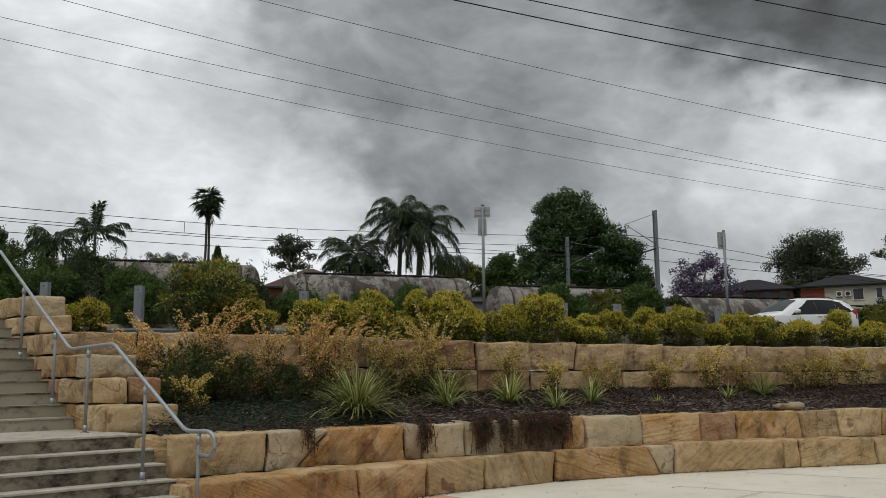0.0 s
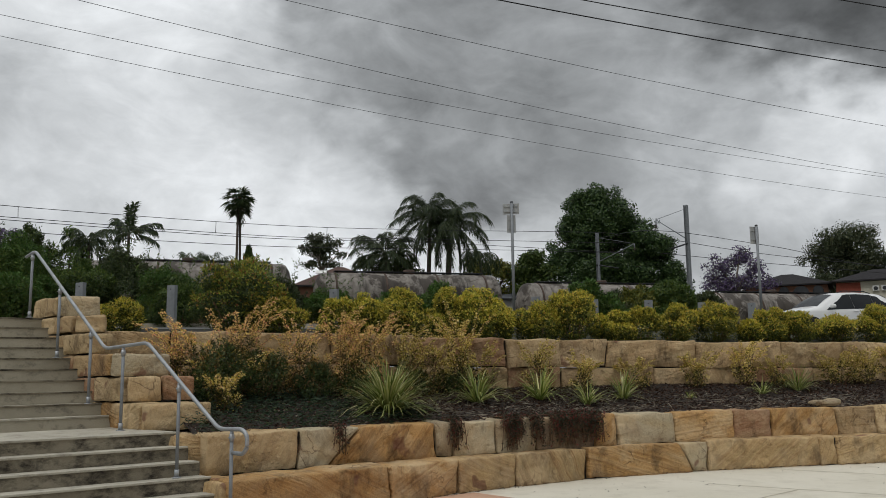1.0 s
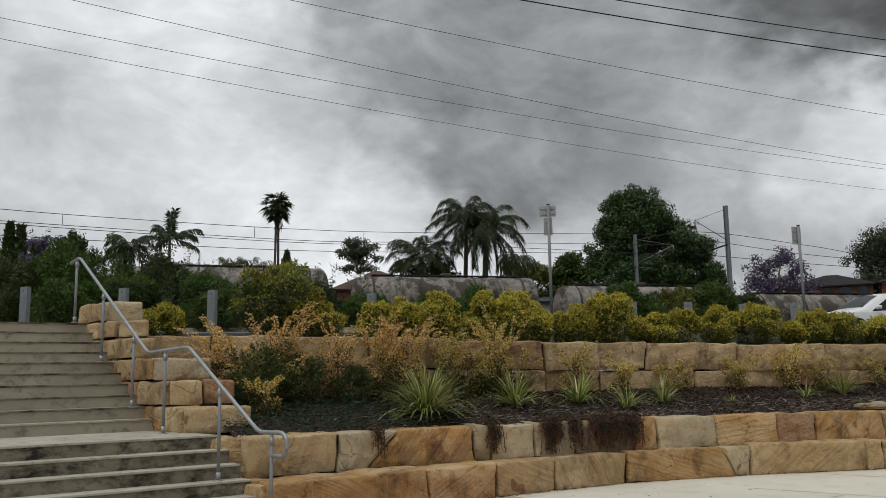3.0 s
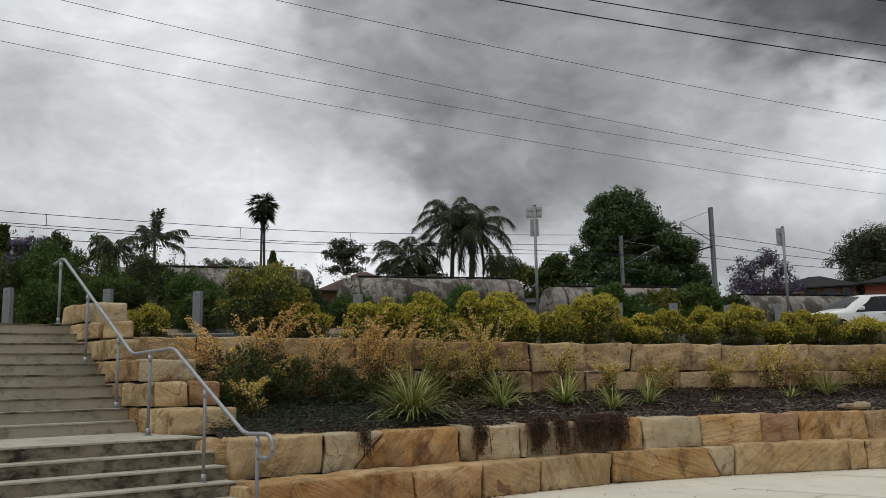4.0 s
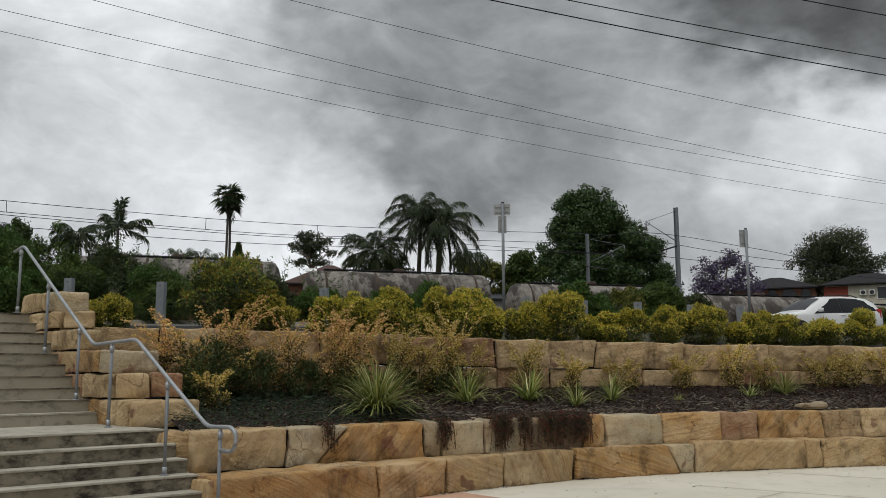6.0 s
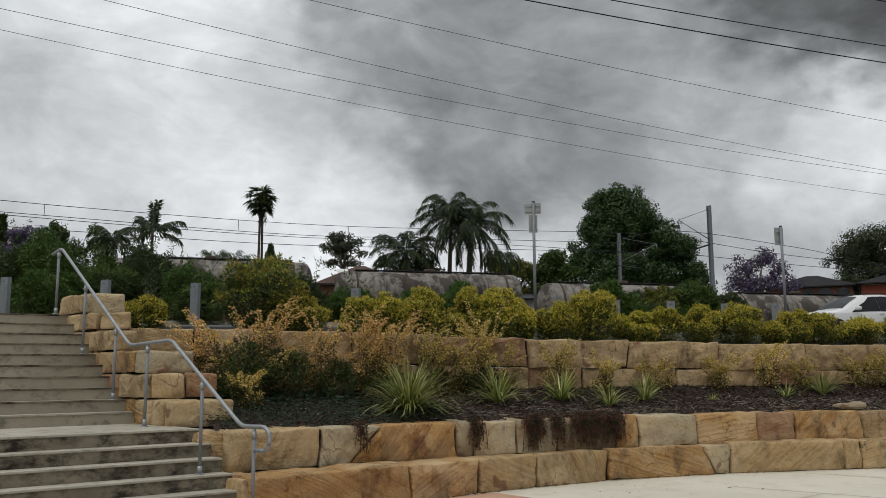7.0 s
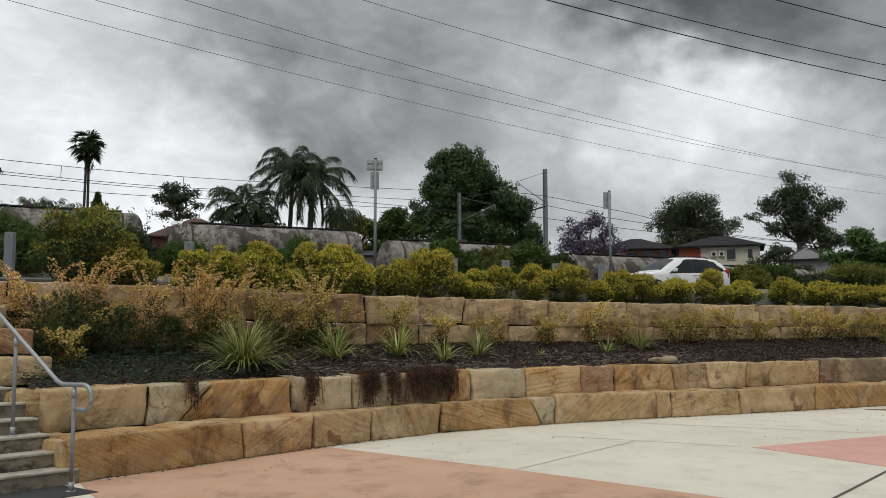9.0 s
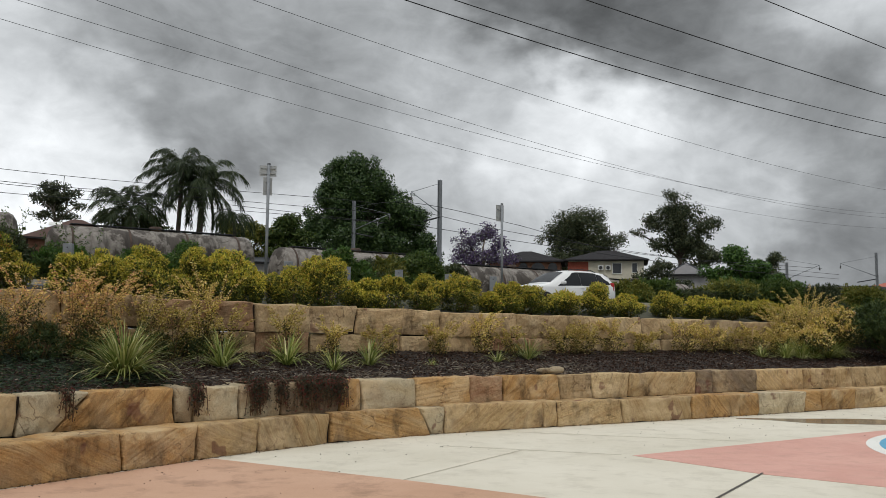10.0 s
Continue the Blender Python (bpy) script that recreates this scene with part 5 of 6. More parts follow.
tree("gum_tree", "broad dark gum tree behind the houses", ground_at(44.6, 100.5), [(42.7, 101.4, 15.6, 2.2, 2.1, 1.7), (45.3, 100.2, 16.1, 2.6, 2.3, 1.9), (47.3, 99.3, 13.9, 2.1, 2.0, 1.7), (41.0, 102.1, 14.4, 1.5, 1.5, 1.2), (44.0, 100.8, 12.9, 2.6, 2.3, 1.8), (46.5, 99.7, 12.0, 2.2, 2.0, 1.5), (42.4, 101.3, 11.2, 2.3, 2.0, 1.6), (45.2, 100.2, 10.6, 2.6, 2.0, 1.5), (43.6, 101.0, 14.6, 2.4, 2.1, 1.7)], 34000, 0.27, GUM_LEAF, 25, BARK, 0.4, 0.7, full=1.30)
tree("tall_gum_tree", "tall open gum tree with sky through its crown", ground_at(50.6, 86.2), [(50.2, 86.6, 17.0, 1.5, 1.5, 1.3), (48.2, 87.7, 14.7, 1.5, 1.5, 1.2), (51.7, 85.6, 15.6, 1.5, 1.5, 1.3), (50.2, 86.5, 14.0, 1.7, 1.6, 1.4), (53.0, 84.8, 13.9, 1.5, 1.5, 1.2), (48.8, 87.3, 12.2, 1.4, 1.4, 1.0), (51.6, 85.7, 11.8, 1.9, 1.7, 1.2), (46.4, 88.7, 13.6, 0.8, 0.8, 0.7), (50.3, 86.4, 15.3, 1.8, 1.6, 1.5), (50.6, 86.2, 12.6, 1.8, 1.6, 1.4), (49.4, 86.9, 15.9, 1.2, 1.2, 1.0)], 17000, 0.26, GUM_LEAF, 26, BARK, 0.34, 0.85, full=1.30)
tree("far_gum_tree", "small distant gum tree", ground_at(64.2, 89.3), [(64.9, 88.9, 10.9, 1.3, 1.3, 1.3), (63.3, 89.9, 10.3, 1.4, 1.4, 1.1), (64.4, 89.2, 9.3, 1.9, 1.6, 1.2)], 4500, 0.28, GUM_LEAF, 27, PALE_BARK, 0.25, 0.8)
tree("far_gum_tree", "dark distant gum tree", ground_at(57.7, 93.7), [(57.2, 93.9, 12.6, 1.8, 1.7, 1.4), (58.6, 93.2, 11.4, 1.9, 1.8, 1.6), (56, 94.5, 11.0, 1.8, 1.7, 1.5)], 5200, 0.3, GUM_LEAF, 28, PALE_BARK, 0.3, 0.7)
tree("bright_tree", "fresh green leafy tree beside the railway", ground_at(44.6, 66.4), [(44.3, 66.6, 8.9, 1.7, 1.6, 1.2), (45.7, 65.8, 7.7, 1.8, 1.6, 1.2), (43.2, 67.3, 7.4, 1.6, 1.5, 1.2), (46.9, 65.0, 6.4, 1.7, 1.5, 1.2), (44.8, 66.3, 6.4, 2.6, 2, 1.3), (48.5, 64.2, 5.8, 1.6, 1.5, 0.9)], 12000, 0.3, BRIGHT_LEAF, 29, shell=0.6)
tree("scrub_tree", "thin grey-green scrub tree beside the shed", ground_at(38.6, 70.1), [(38.9, 69.9, 7.8, 1.5, 1.4, 1.2), (37.6, 70.6, 6.8, 1.5, 1.4, 1.1), (40.2, 69.3, 6.4, 1.6, 1.4, 1.0)], 5000, 0.22, GUM_LEAF, 30, shell=0.8)
tree("round_gum_tree", "small round-headed gum tree on the skyline", ground_at(-17.6, 98.4), [(-17.6, 98.4, 16.0, 2.0, 1.6, 1.3), (-18.3, 98.4, 17.0, 1.5, 1.4, 1.0), (-16.6, 98.6, 16.6, 1.4, 1.4, 1.0), (-19.6, 98.1, 15.8, 1.2, 1.3, 0.8), (-17.6, 98.4, 15.2, 1.6, 1.5, 0.8), (-15.6, 98.6, 15.2, 1.1, 1.2, 0.8), (-19.0, 98.2, 14.2, 1.5, 1.4, 0.7), (-16.8, 98.5, 13.8, 1.6, 1.4, 0.7)], 5200, 0.28, GUM_LEAF, 31, PALE_BARK, 0.28, 0.8)
tree("skyline_tree", "dark low tree behind the railway", ground_at(-7.0, 75), [(-9.6, 75, 11.2, 1.2, 1.2, 1.0), (-8, 75, 10.4, 1.5, 1.4, 1.1), (-6.0, 75, 10.5, 1.5, 1.4, 1.3), (-5, 75, 10.0, 1.3, 1.3, 1.2)], 3200, 0.32, DARK_LEAF, 32, shell=0.7)
# the ragged trees on the left skyline
tree("jacaranda", "jacaranda in purple flower over the shrubs", ground_at(-20.8, 35.7), [(-20.9, 35.7, 7.6, 0.85, 0.8, 0.5), (-20.1, 36.1, 7.6, 0.75, 0.8, 0.5), (-21.5, 35.3, 7.4, 0.7, 0.7, 0.55), (-20.8, 35.7, 6.9, 1.0, 0.9, 0.5)], 4200, 0.12, PURPLE, 33, PALE_BARK, 0.2, 0.8, crown_label="mauve flower heads")
for i, (x, y, zt, w, m) in enumerate(((-29.2, 54.6, 11.2, 0.8, 1), (-28.3, 55.2, 10.4, 1.1, 0), (-27.0, 55.8, 10.9, 1.2, 0), (-30.2, 54.2, 9.6, 1.2, 0), (-25.2, 56.6, 9.9, 1.2, 1), (-24.2, 57.0, 9.6, 1.0, 1), (-32.6, 53.0, 9.6, 1.3, 0), (-34.5, 52.0, 9.8, 1.6, 0), (-27.8, 55.4, 9.4, 1.8, 1), (-31.2, 53.6, 9.2, 1.8, 0), (-28.8, 54.9, 10.6, 0.7, 1), (-26.4, 56.1, 10.4, 0.8, 0), (-29.9, 54.3, 10.8, 0.7, 1), (-24.9, 57.2, 9.9, 1.3, 1), (-33.6, 52.4, 10.2, 1.0, 0))):
    x, y, zt, w = 0.667 * x, 0.667 * y, 1.75 + 0.667 * (zt + 0.5 - 1.75), 0.75 * w
    tree("ragged_tree", "ragged green tree on the skyline over the railway", ground_at(x, y), [(x, y, zt - 0.6, w * 0.7, w * 0.7, 0.7), (x + 0.3 * w, y, zt - 1.5, w, w, 0.9), (x - 0.4 * w, y, zt - 2.2, w, w, 0.9), (x, y, zt - 3.0, w * 1.1, w, 0.9)], 4600, 0.13, (MID_LEAF, DARK_LEAF)[m], 40 + i, thick=0.14, shell=0.8, group="ragged trees")


def conifer(x, y, top, rad, seed):
    r = np.random.default_rng(seed)
    z = land(x, y)
    h = top - z
    e = tagged(empty("conifer", (x, y, z)), "narrow dark pencil conifer", "tree", "conifers")
    k = 2600
    q = r.random(k) ** 0.7
    a = r.uniform(0, 6.28, k)
    rr = rad * (1 - q ** 2.2) * (0.75 + 0.3 * r.random(k)) * (1 + 0.2 * np.sin(q * 40 + 3 * a))
    c = np.stack([rr * np.cos(a), rr * np.sin(a), h * (0.05 + 0.95 * q)], 1)
    d = np.stack([np.cos(a) * 0.5, np.sin(a) * 0.5, np.ones(k)], 1)
    part("crown", leaf_cloud("crown", c, d + r.normal(size=d.shape) * 0.2, 0.3, 0.12, DARK_LEAF, seed), None, e)["kind"] = "stuff"
    v, f = tube([(0, 0, -0.1), (0, 0, h * 0.9)], [0.12, 0.02], 6)
    part("trunk", mesh_of("trunk", v, f, BARK, True), None, e)


conifer(-21.8, 35.07, 8.4, 0.32, 71)
conifer(-21.4, 35.27, 8.3, 0.28, 72)
conifer(-17.6, 65.7, 11.4, 0.95, 73)


# ---- palms ----
def frond(r, az, lift, length, leaflets, limp, hang):
    """One feather frond: its rib and leaflets."""
    d = np.array([math.cos(az), math.sin(az)])
    pts = [np.array([0.0, 0.0, 0.0])]
    rad, z = 0.05, 0.0
    for k in range(7):
        # the rib leaves at its lift and bends over more and more to the tip
        ang = max(-1.5, lift - hang * 3.0 * ((k + 0.5) / 7) ** 1.6)
        rad += length / 7 * math.cos(ang)
        z += length / 7 * math.sin(ang)
        pts.append(np.array([d[0] * rad, d[1] * rad, z]))
    C, D = [], []
    sd = np.array([-d[1], d[0], 0])
    for k in range(leaflets):
        q = 0.15 + 0.85 * (k + r.random()) / leaflets
        t = q * 7
        i = min(int(t), 6)
        p = pts[i] * (1 - t + i) + pts[i + 1] * (t - i)
        along = pts[i + 1] - pts[i]
        along = along / np.linalg.norm(along)
        for sg in (-1, 1):
            C.append(p)
            D.append(sd * sg * (0.75 - 0.3 * q) + along * 0.65 + np.array([0, 0, -limp + r.normal() * 0.22]))
    return pts, C, D


def feather_palm(name, label, x, y, z0, crown, count, length, hang, seed, trunk_r=0.22, lean=(0, 0), lf=0.75, leaflets=66, lifts=(-0.65, 1.35), limp=0.75, wide=0.042, spears=0):
    r = np.random.default_rng(seed)
    e = tagged(empty(name, (x, y, z0)), label, "palm tree", "palms")
    h = crown - z0
    top = Vector((lean[0], lean[1], h))
    v, f = tube([(0, 0, -0.2), tuple(Vector((0, 0, 0)).lerp(top, 0.5)), tuple(top)], [trunk_r * 1.15, trunk_r, trunk_r * 0.85], 10)
    part("trunk", mesh_of("trunk", v, f, BARK, True), None, e)
    runs, C, D = [], [], []
    for i in range(count):
        a = i * 2.4 + r.normal() * 0.15
        lift = lifts[0] + (lifts[1] - lifts[0]) * (i / count) ** 0.8 + r.normal() * 0.1
        p, c, d = frond(r, a, lift, length * r.uniform(0.85, 1.1), leaflets, limp, hang * r.uniform(0.8, 1.2) * (0.6 + 0.5 * max(0.0, math.sin(lift))))
        o = np.array(top)
        runs.append(([tuple(q + o) for q in p], [0.034, 0.028, 0.024, 0.02, 0.017, 0.014, 0.011, 0.007]))
        C += [q + o for q in c]
        D += d
    for k in range(spears):
        # young fronds stand straight up out of the crown
        p, c, d = frond(r, 1.45 + 0.5 * k, 1.40 + 0.08 * k, length * (1.1 - 0.15 * k), leaflets * 2, 0.0, 0.06)
        o = np.array(top)
        runs.append(([tuple(q + o) for q in p], [0.034, 0.028, 0.024, 0.02, 0.017, 0.014, 0.011, 0.007]))
        C += [q + o for q in c]
        D += d
    part("frond_rib", tubes("frond_rib", runs, PALM_LEAF, 4), None, e)["kind"] = "stuff"
    part("frond", leaf_cloud("frond", C, D, lf * 0.95, wide, PALM_LEAF, seed, 0.3), None, e, "long drooping feathery fronds")
    return e


zq = land(-3, 74)
feather_palm("queen_palm", "tall feathery queen palm with drooping fronds", -4.0, 74.4, zq, 15.2, 26, 3.8, 0.54, 81, 0.2, (0.4, 0), 0.85, 115, (-0.9, 1.4), 0.42, 0.042)
feather_palm("queen_palm", "queen palm with drooping fronds beside its twin", -2.3, 73.4, zq, 14.2, 28, 3.8, 0.56, 82, 0.27, (0.5, 0), 0.85, 115, (-1.1, 1.35), 0.42, 0.042)
feather_palm("queen_palm", "lower queen palm behind the railway", -7.6, 74.0, zq, 11.8, 28, 3.4, 0.50, 83, 0.2, (0, 0), 0.85, 105, (-0.7, 1.45), 0.40, 0.042)
feather_palm("queen_palm", "small leaning palm with hanging dark fronds", 1.4, 73.0, zq, 11.4, 20, 2.5, 0.9, 84, 0.14, (-0.7, 0), 0.7, 30, (-0.6, 0.9))
feather_palm("bangalow_palm", "slim palm with one upright spear and arching fronds", -28.8, 69.2, land(-28.8, 69.2), 13.3, 10, 2.5, 0.36, 85, 0.13, (0.1, 0), 0.75, 56, (0.05, 1.0), 0.6, 0.085, 2)
feather_palm("skyline_palm", "drooping palm among the skyline trees", -17.4, 37.55, land(-17, 37), 7.6, 18, 1.5, 0.6, 86, 0.09, (0, 0), 0.36, 30)
feather_palm("skyline_palm", "low palm tuft behind the shed roof", -21.6, 64.2, land(-21, 64), 10.0, 13, 1.5, 0.35, 87, 0.15, (0, 0), 0.5, 24, (0.1, 1.4))
feather_palm("skyline_palm", "low palm tuft behind the shed roof", -20.2, 64.9, land(-20, 65), 9.9, 13, 1.6, 0.3, 88, 0.15, (0, 0), 0.5, 24, (0.2, 1.4))
feather_palm("skyline_palm", "small palm tuft beyond the roofs", -24.4, 64.6, land(-24, 64), 10.0, 10, 1.3, 0.5, 89, 0.08, (0, 0), 0.45, 20)


def fan_palm(x, y, crown, rad, seed, lean):
    r = np.random.default_rng(seed)
    z0 = land(x, y) - 0.1
    e = tagged(empty("fan_palm", (x, y, z0)), "very tall slender fan palm with a round head", "palm tree", "palms")
    top = Vector((lean, 0, crown - z0))
    v, f = tube([(0, 0, 0), tuple(top * 0.5 + Vector((lean * 0.2, 0, 0))), tuple(top)], [0.20, 0.12, 0.11], 8)
    part("trunk", mesh_of("trunk", v, f, BARK, True), None, e)
    C, D, runs = [], [], []
    for i in range(46):
        d = ball_dirs(1, r)[0]
        if d[2] < -0.75:
            d[2] *= -0.3
        st = np.array(top)
        hub = st + d * rad * 0.5
        runs.append(([tuple(st), tuple(hub)], [0.03, 0.015]))
        u = np.cross(d, (0, 0, 1.0))
        u /= np.linalg.norm(u) + 1e-6
        w = np.cross(u, d)
        for k in range(16):
            a = -1.35 + 2.7 * k / 15
            C.append(hub)
            D.append(d * math.cos(a) + u * math.sin(a) + w * r.normal() * 0.08)
    part("leaf_stalk", tubes("leaf_stalk", runs, STEM, 4), None, e)["kind"] = "stuff"
    part("fan_leaf", leaf_cloud("fan_leaf", C, D, rad * 0.55, 0.10, PALM_LEAF, seed, 0.3), None, e, "stiff fan-shaped leaves in a ball")
    C2 = np.array(top) + np.stack([r.normal(size=110) * 0.16, r.normal(size=110) * 0.16, -r.random(110) * 1.3], 1)
    part("dead_skirt", leaf_cloud("dead_skirt", C2, np.tile((0, 0, -1.0), (110, 1)) + r.normal(size=(110, 3)) * 0.25, 0.6, 0.09, GUM_LEAF, seed + 1), None, e, "dark hanging skirt of dead leaves")["kind"] = "stuff"



fan_palm(-21.9, 76.9, 17.6, 1.6, 91, 0.25)
fan_palm(-21.35, 77.2, 16.9, 1.2, 92, -0.2)

# ---- goods train of tank wagons ----
def tank_shell():
    """Old grey paint flaking off over dark grime, with runs down the shell."""
    m, n = material("flaking_tank_shell")
    info = n.add("ShaderNodeObjectInfo").outputs["Random"]
    co = n.vmath("ADD", n.add("ShaderNodeTexCoord").outputs["Object"], n.add("ShaderNodeCombineXYZ", X=n.math("MULTIPLY", info, 60.0), Y=0.0, Z=0.0).outputs[0])
    patch = n.noise(co, 0.55, 7.0, 0.68, 0.6)
    run = n.noise(n.vmath("MULTIPLY", co, (2.4, 0.5, 0.35)), 1.0, 6.0, 0.65)
    c = n.mix(n.ramp(n.noise(co, 3.0, 5.0, 0.6), [(0.35, (0, 0, 0)), (0.65, (1, 1, 1))]), (0.17, 0.15, 0.13), (0.29, 0.265, 0.235))
    c = n.mix(n.ramp(patch, [(0.49, (0, 0, 0)), (0.55, (0.9, 0.9, 0.9))]), c, (0.055, 0.045, 0.037))
    c = n.mix(n.ramp(run, [(0.50, (0, 0, 0)), (0.66, (0.8, 0.8, 0.8))]), c, (0.035, 0.029, 0.024))
    finish(n, c, 0.75, bump=patch, strength=0.3, dist=0.02, spec=0.3)
    return m


TANK = tank_shell()
RUST = plain("rusty_underframe", (0.10, 0.07, 0.055), 0.85, 0.2, vary=0.4, scale=2.0)
wagon = tagged(empty("tank_wagon"), "grimy grey railway tank wagon with a top walkway", "rail wagon", "tank wagons of the train")
LT, RT, ZT = 11.6, 1.38, 2.62
v, f = lathe([(-LT / 2, 0.15), (-LT / 2 + 0.05, 0.6), (-LT / 2 + 0.16, 1.0), (-LT / 2 + 0.34, 1.28), (-LT / 2 + 0.55, RT), (-2, RT), (2, RT), (LT / 2 - 0.55, RT), (LT / 2 - 0.34, 1.28), (LT / 2 - 0.16, 1.0), (LT / 2 - 0.05, 0.6), (LT / 2, 0.15)], 32)
ob = part("tank", mesh_of("tank", v, f, TANK, True), None, wagon)
ob.location = (0, 0, ZT)
for xx in (-4.6, -1.6, 1.6, 4.6):
    v, f = lathe([(xx - 0.06, RT - 0.02), (xx - 0.06, RT + 0.025), (xx + 0.06, RT + 0.025), (xx + 0.06, RT - 0.02)], 32)
    ob = part("tank_band", mesh_of("tank_band", v, f, RUST, True), None, wagon, "dark steel strap round the tank")
    ob.location = (0, 0, ZT)
bm = bmesh.new()
box(bm, -4.6, 4.6, -0.35, 0.35, ZT + RT + 0.06, ZT + RT + 0.10)
for xx in np.arange(-4.4, 4.5, 1.1):
    box(bm, xx - 0.03, xx + 0.03, -0.3, 0.3, ZT + RT - 0.1, ZT + RT + 0.058)
part("walkway", bm, DARK_METAL, wagon, "dark walkway along the top")
v, f = lathe([(ZT + RT - 0.05, 0.36), (ZT + RT + 0.2, 0.36), (ZT + RT + 0.24, 0.3)], 16, "z")
part("hatch", mesh_of("hatch", v, f, RUST, True), None, wagon)
bm = bmesh.new()
box(bm, -6.2, 6.2, -0.5, 0.5, 0.95, 1.22)
for xx in (-6.2, 5.9):
    box(bm, xx, xx + 0.3, -1.25, 1.25, 0.9, 1.24)
for xx in (-3.9, 3.9):
    box(bm, xx - 0.25, xx + 0.25, -0.9, 0.9, 1.225, 1.75)
part("underframe", bm, RUST, wagon)
for xx in (-4.2, 4.2):
    bm = bmesh.new()
    for yy in (-0.95, 0.85):
        box(bm, xx - 1.2, xx + 1.2, yy, yy + 0.1, 0.35, 0.62, 0.03)
    bg_ = part("bogie", bm, RUST, wagon)
    for wx in (-0.85, 0.85):
        v, f = lathe([(-0.78, 0.1), (-0.78, 0.45), (-0.66, 0.42), (-0.64, 0.08), (0.64, 0.08), (0.66, 0.42), (0.78, 0.45), (0.78, 0.1)], 20, "y")
        ob = part("wheelset", mesh_of("wheelset", v, f, DARK_METAL, True), None, bg_)
        ob.location = (xx + wx, 0, 0.46)
PITCH, GAP = 12.9, 18.7
for i in range(-4, 4):
    p = GAP + PITCH * (i + 0.5)
    x, y = at_track(p, 49.9)
    m = pose(x, y, 3.29 - 0.034 * (p - 18), 0, 0, math.degrees(math.atan2(RY, RX)))
    if i == -4:
        wagon.matrix_basis = m
    else:
        copy_thing(wagon, m)
for off in (-0.72, 0.72):
    V, F = [], []
    for p in np.linspace(-110, 200, 40):
        for dq, dz in ((-0.035, 0.0), (-0.035, 0.16), (0.035, 0.16), (0.035, 0.0)):
            x, y = at_track(p, 49.9 + off + dq)
            V.append((x, y, 3.13 - 0.034 * (np.clip(p, -60, 60) - 18) + dz))
    for i in range(39):
        for k in range(4):
            a, b = 4 * i + k, 4 * i + (k + 1) % 4
            F.append((a, b, b + 4, a + 4))
    tagged(part("rail", mesh_of("rail", V, F, DARK_METAL), None), "steel running rail of the railway", "rail", kind="structure")

# ---- overhead line masts ----
def line_mast(x, y, top, width, arm, dz, label):
    """arm: the way and length of its bracket."""
    z = land(x, y) - 0.3
    e = tagged(empty("overhead_line_mast", (x, y, z)), label, "railway mast", "overhead line masts")
    h = top - z
    bm = bmesh.new()
    w = width / 2
    for y0 in (-w, w - 0.02):
        box(bm, -w, w, y0, y0 + 0.02, 0, h)
    box(bm, -0.01, 0.01, -w + 0.021, w - 0.021, 0, h)
    m = part("mast_column", bm, STEEL_DULL, e)
    m.rotation_euler = (0, 0, radians(40))
    a = Vector((arm[0], arm[1], 0))
    zt = h - dz
    runs = [([(0, 0, zt + 0.55), tuple(a + Vector((0, 0, zt)))], 0.015), ([tuple(a + Vector((0, 0, zt))), (0, 0, zt - 1.25)], 0.028), ([tuple(a + Vector((0, 0, zt))), tuple(a + Vector((0, 0, zt - 0.45)))], 0.035)]
    part("bracket", tubes("bracket", runs, STEEL_DULL, 6), None, e)
    part("drop_arm", tubes("drop_arm", [([(0.12 * np.sign(arm[0]) * -1, 0, zt - 1.45), tuple(a * 0.55 + Vector((0, 0, zt - 1.75)))], 0.05)], DARK_METAL, 6), None, e, "dark insulator arm")
    part("insulator", tubes("insulator", [([tuple(a + Vector((0, 0, zt - 0.30 - 0.05 * k))), tuple(a + Vector((0, 0, zt - 0.32 - 0.05 * k)))], 0.07) for k in range(4)], RUST, 8), None, e)
    return e


line_mast(12.4, 48.45, 10.9, 0.20, (-1.65, 0.4), 0.75, "tall grey railway overhead line mast with bracket")
line_mast(9.18, 61.3, 11.4, 0.19, (2.6, -0.4), 0.9, "distant grey railway overhead line mast")
line_mast(50.9, 68.1, 8.65, 0.22, (2.3, -1.6), 0.3, "distant grey railway overhead line mast")
line_mast(56.7, 63.4, 9.35, 0.22, (-2.4, 1.7), 0.9, "distant grey railway mast with angled bracket")


# ---- wires ----
def wire(name, points, radius, label, category="power line", group=""):
    P = spline(points, 14)
    v, f = tube(P, radius, 5)
    return tagged(part(name, mesh_of(name, v, f, WIRE, True), None), label, category, group)


def overhead(a, b, sag=0.8, h=16.0, radius=0.011):
    """A power line from a to b over the plan, carried on past both."""
    a, b = np.array(a, float), np.array(b, float)
    pts = []
    for q in (-0.5, -0.25, 0, 0.25, 0.5, 0.75, 1, 1.25):
        p = a + (b - a) * q
        pts.append((p[0], p[1], h - sag * 4 * q * (1 - q)))
    wire("overhead_cable", pts, radius, "thin black power cable crossing the sky", group="power cables")


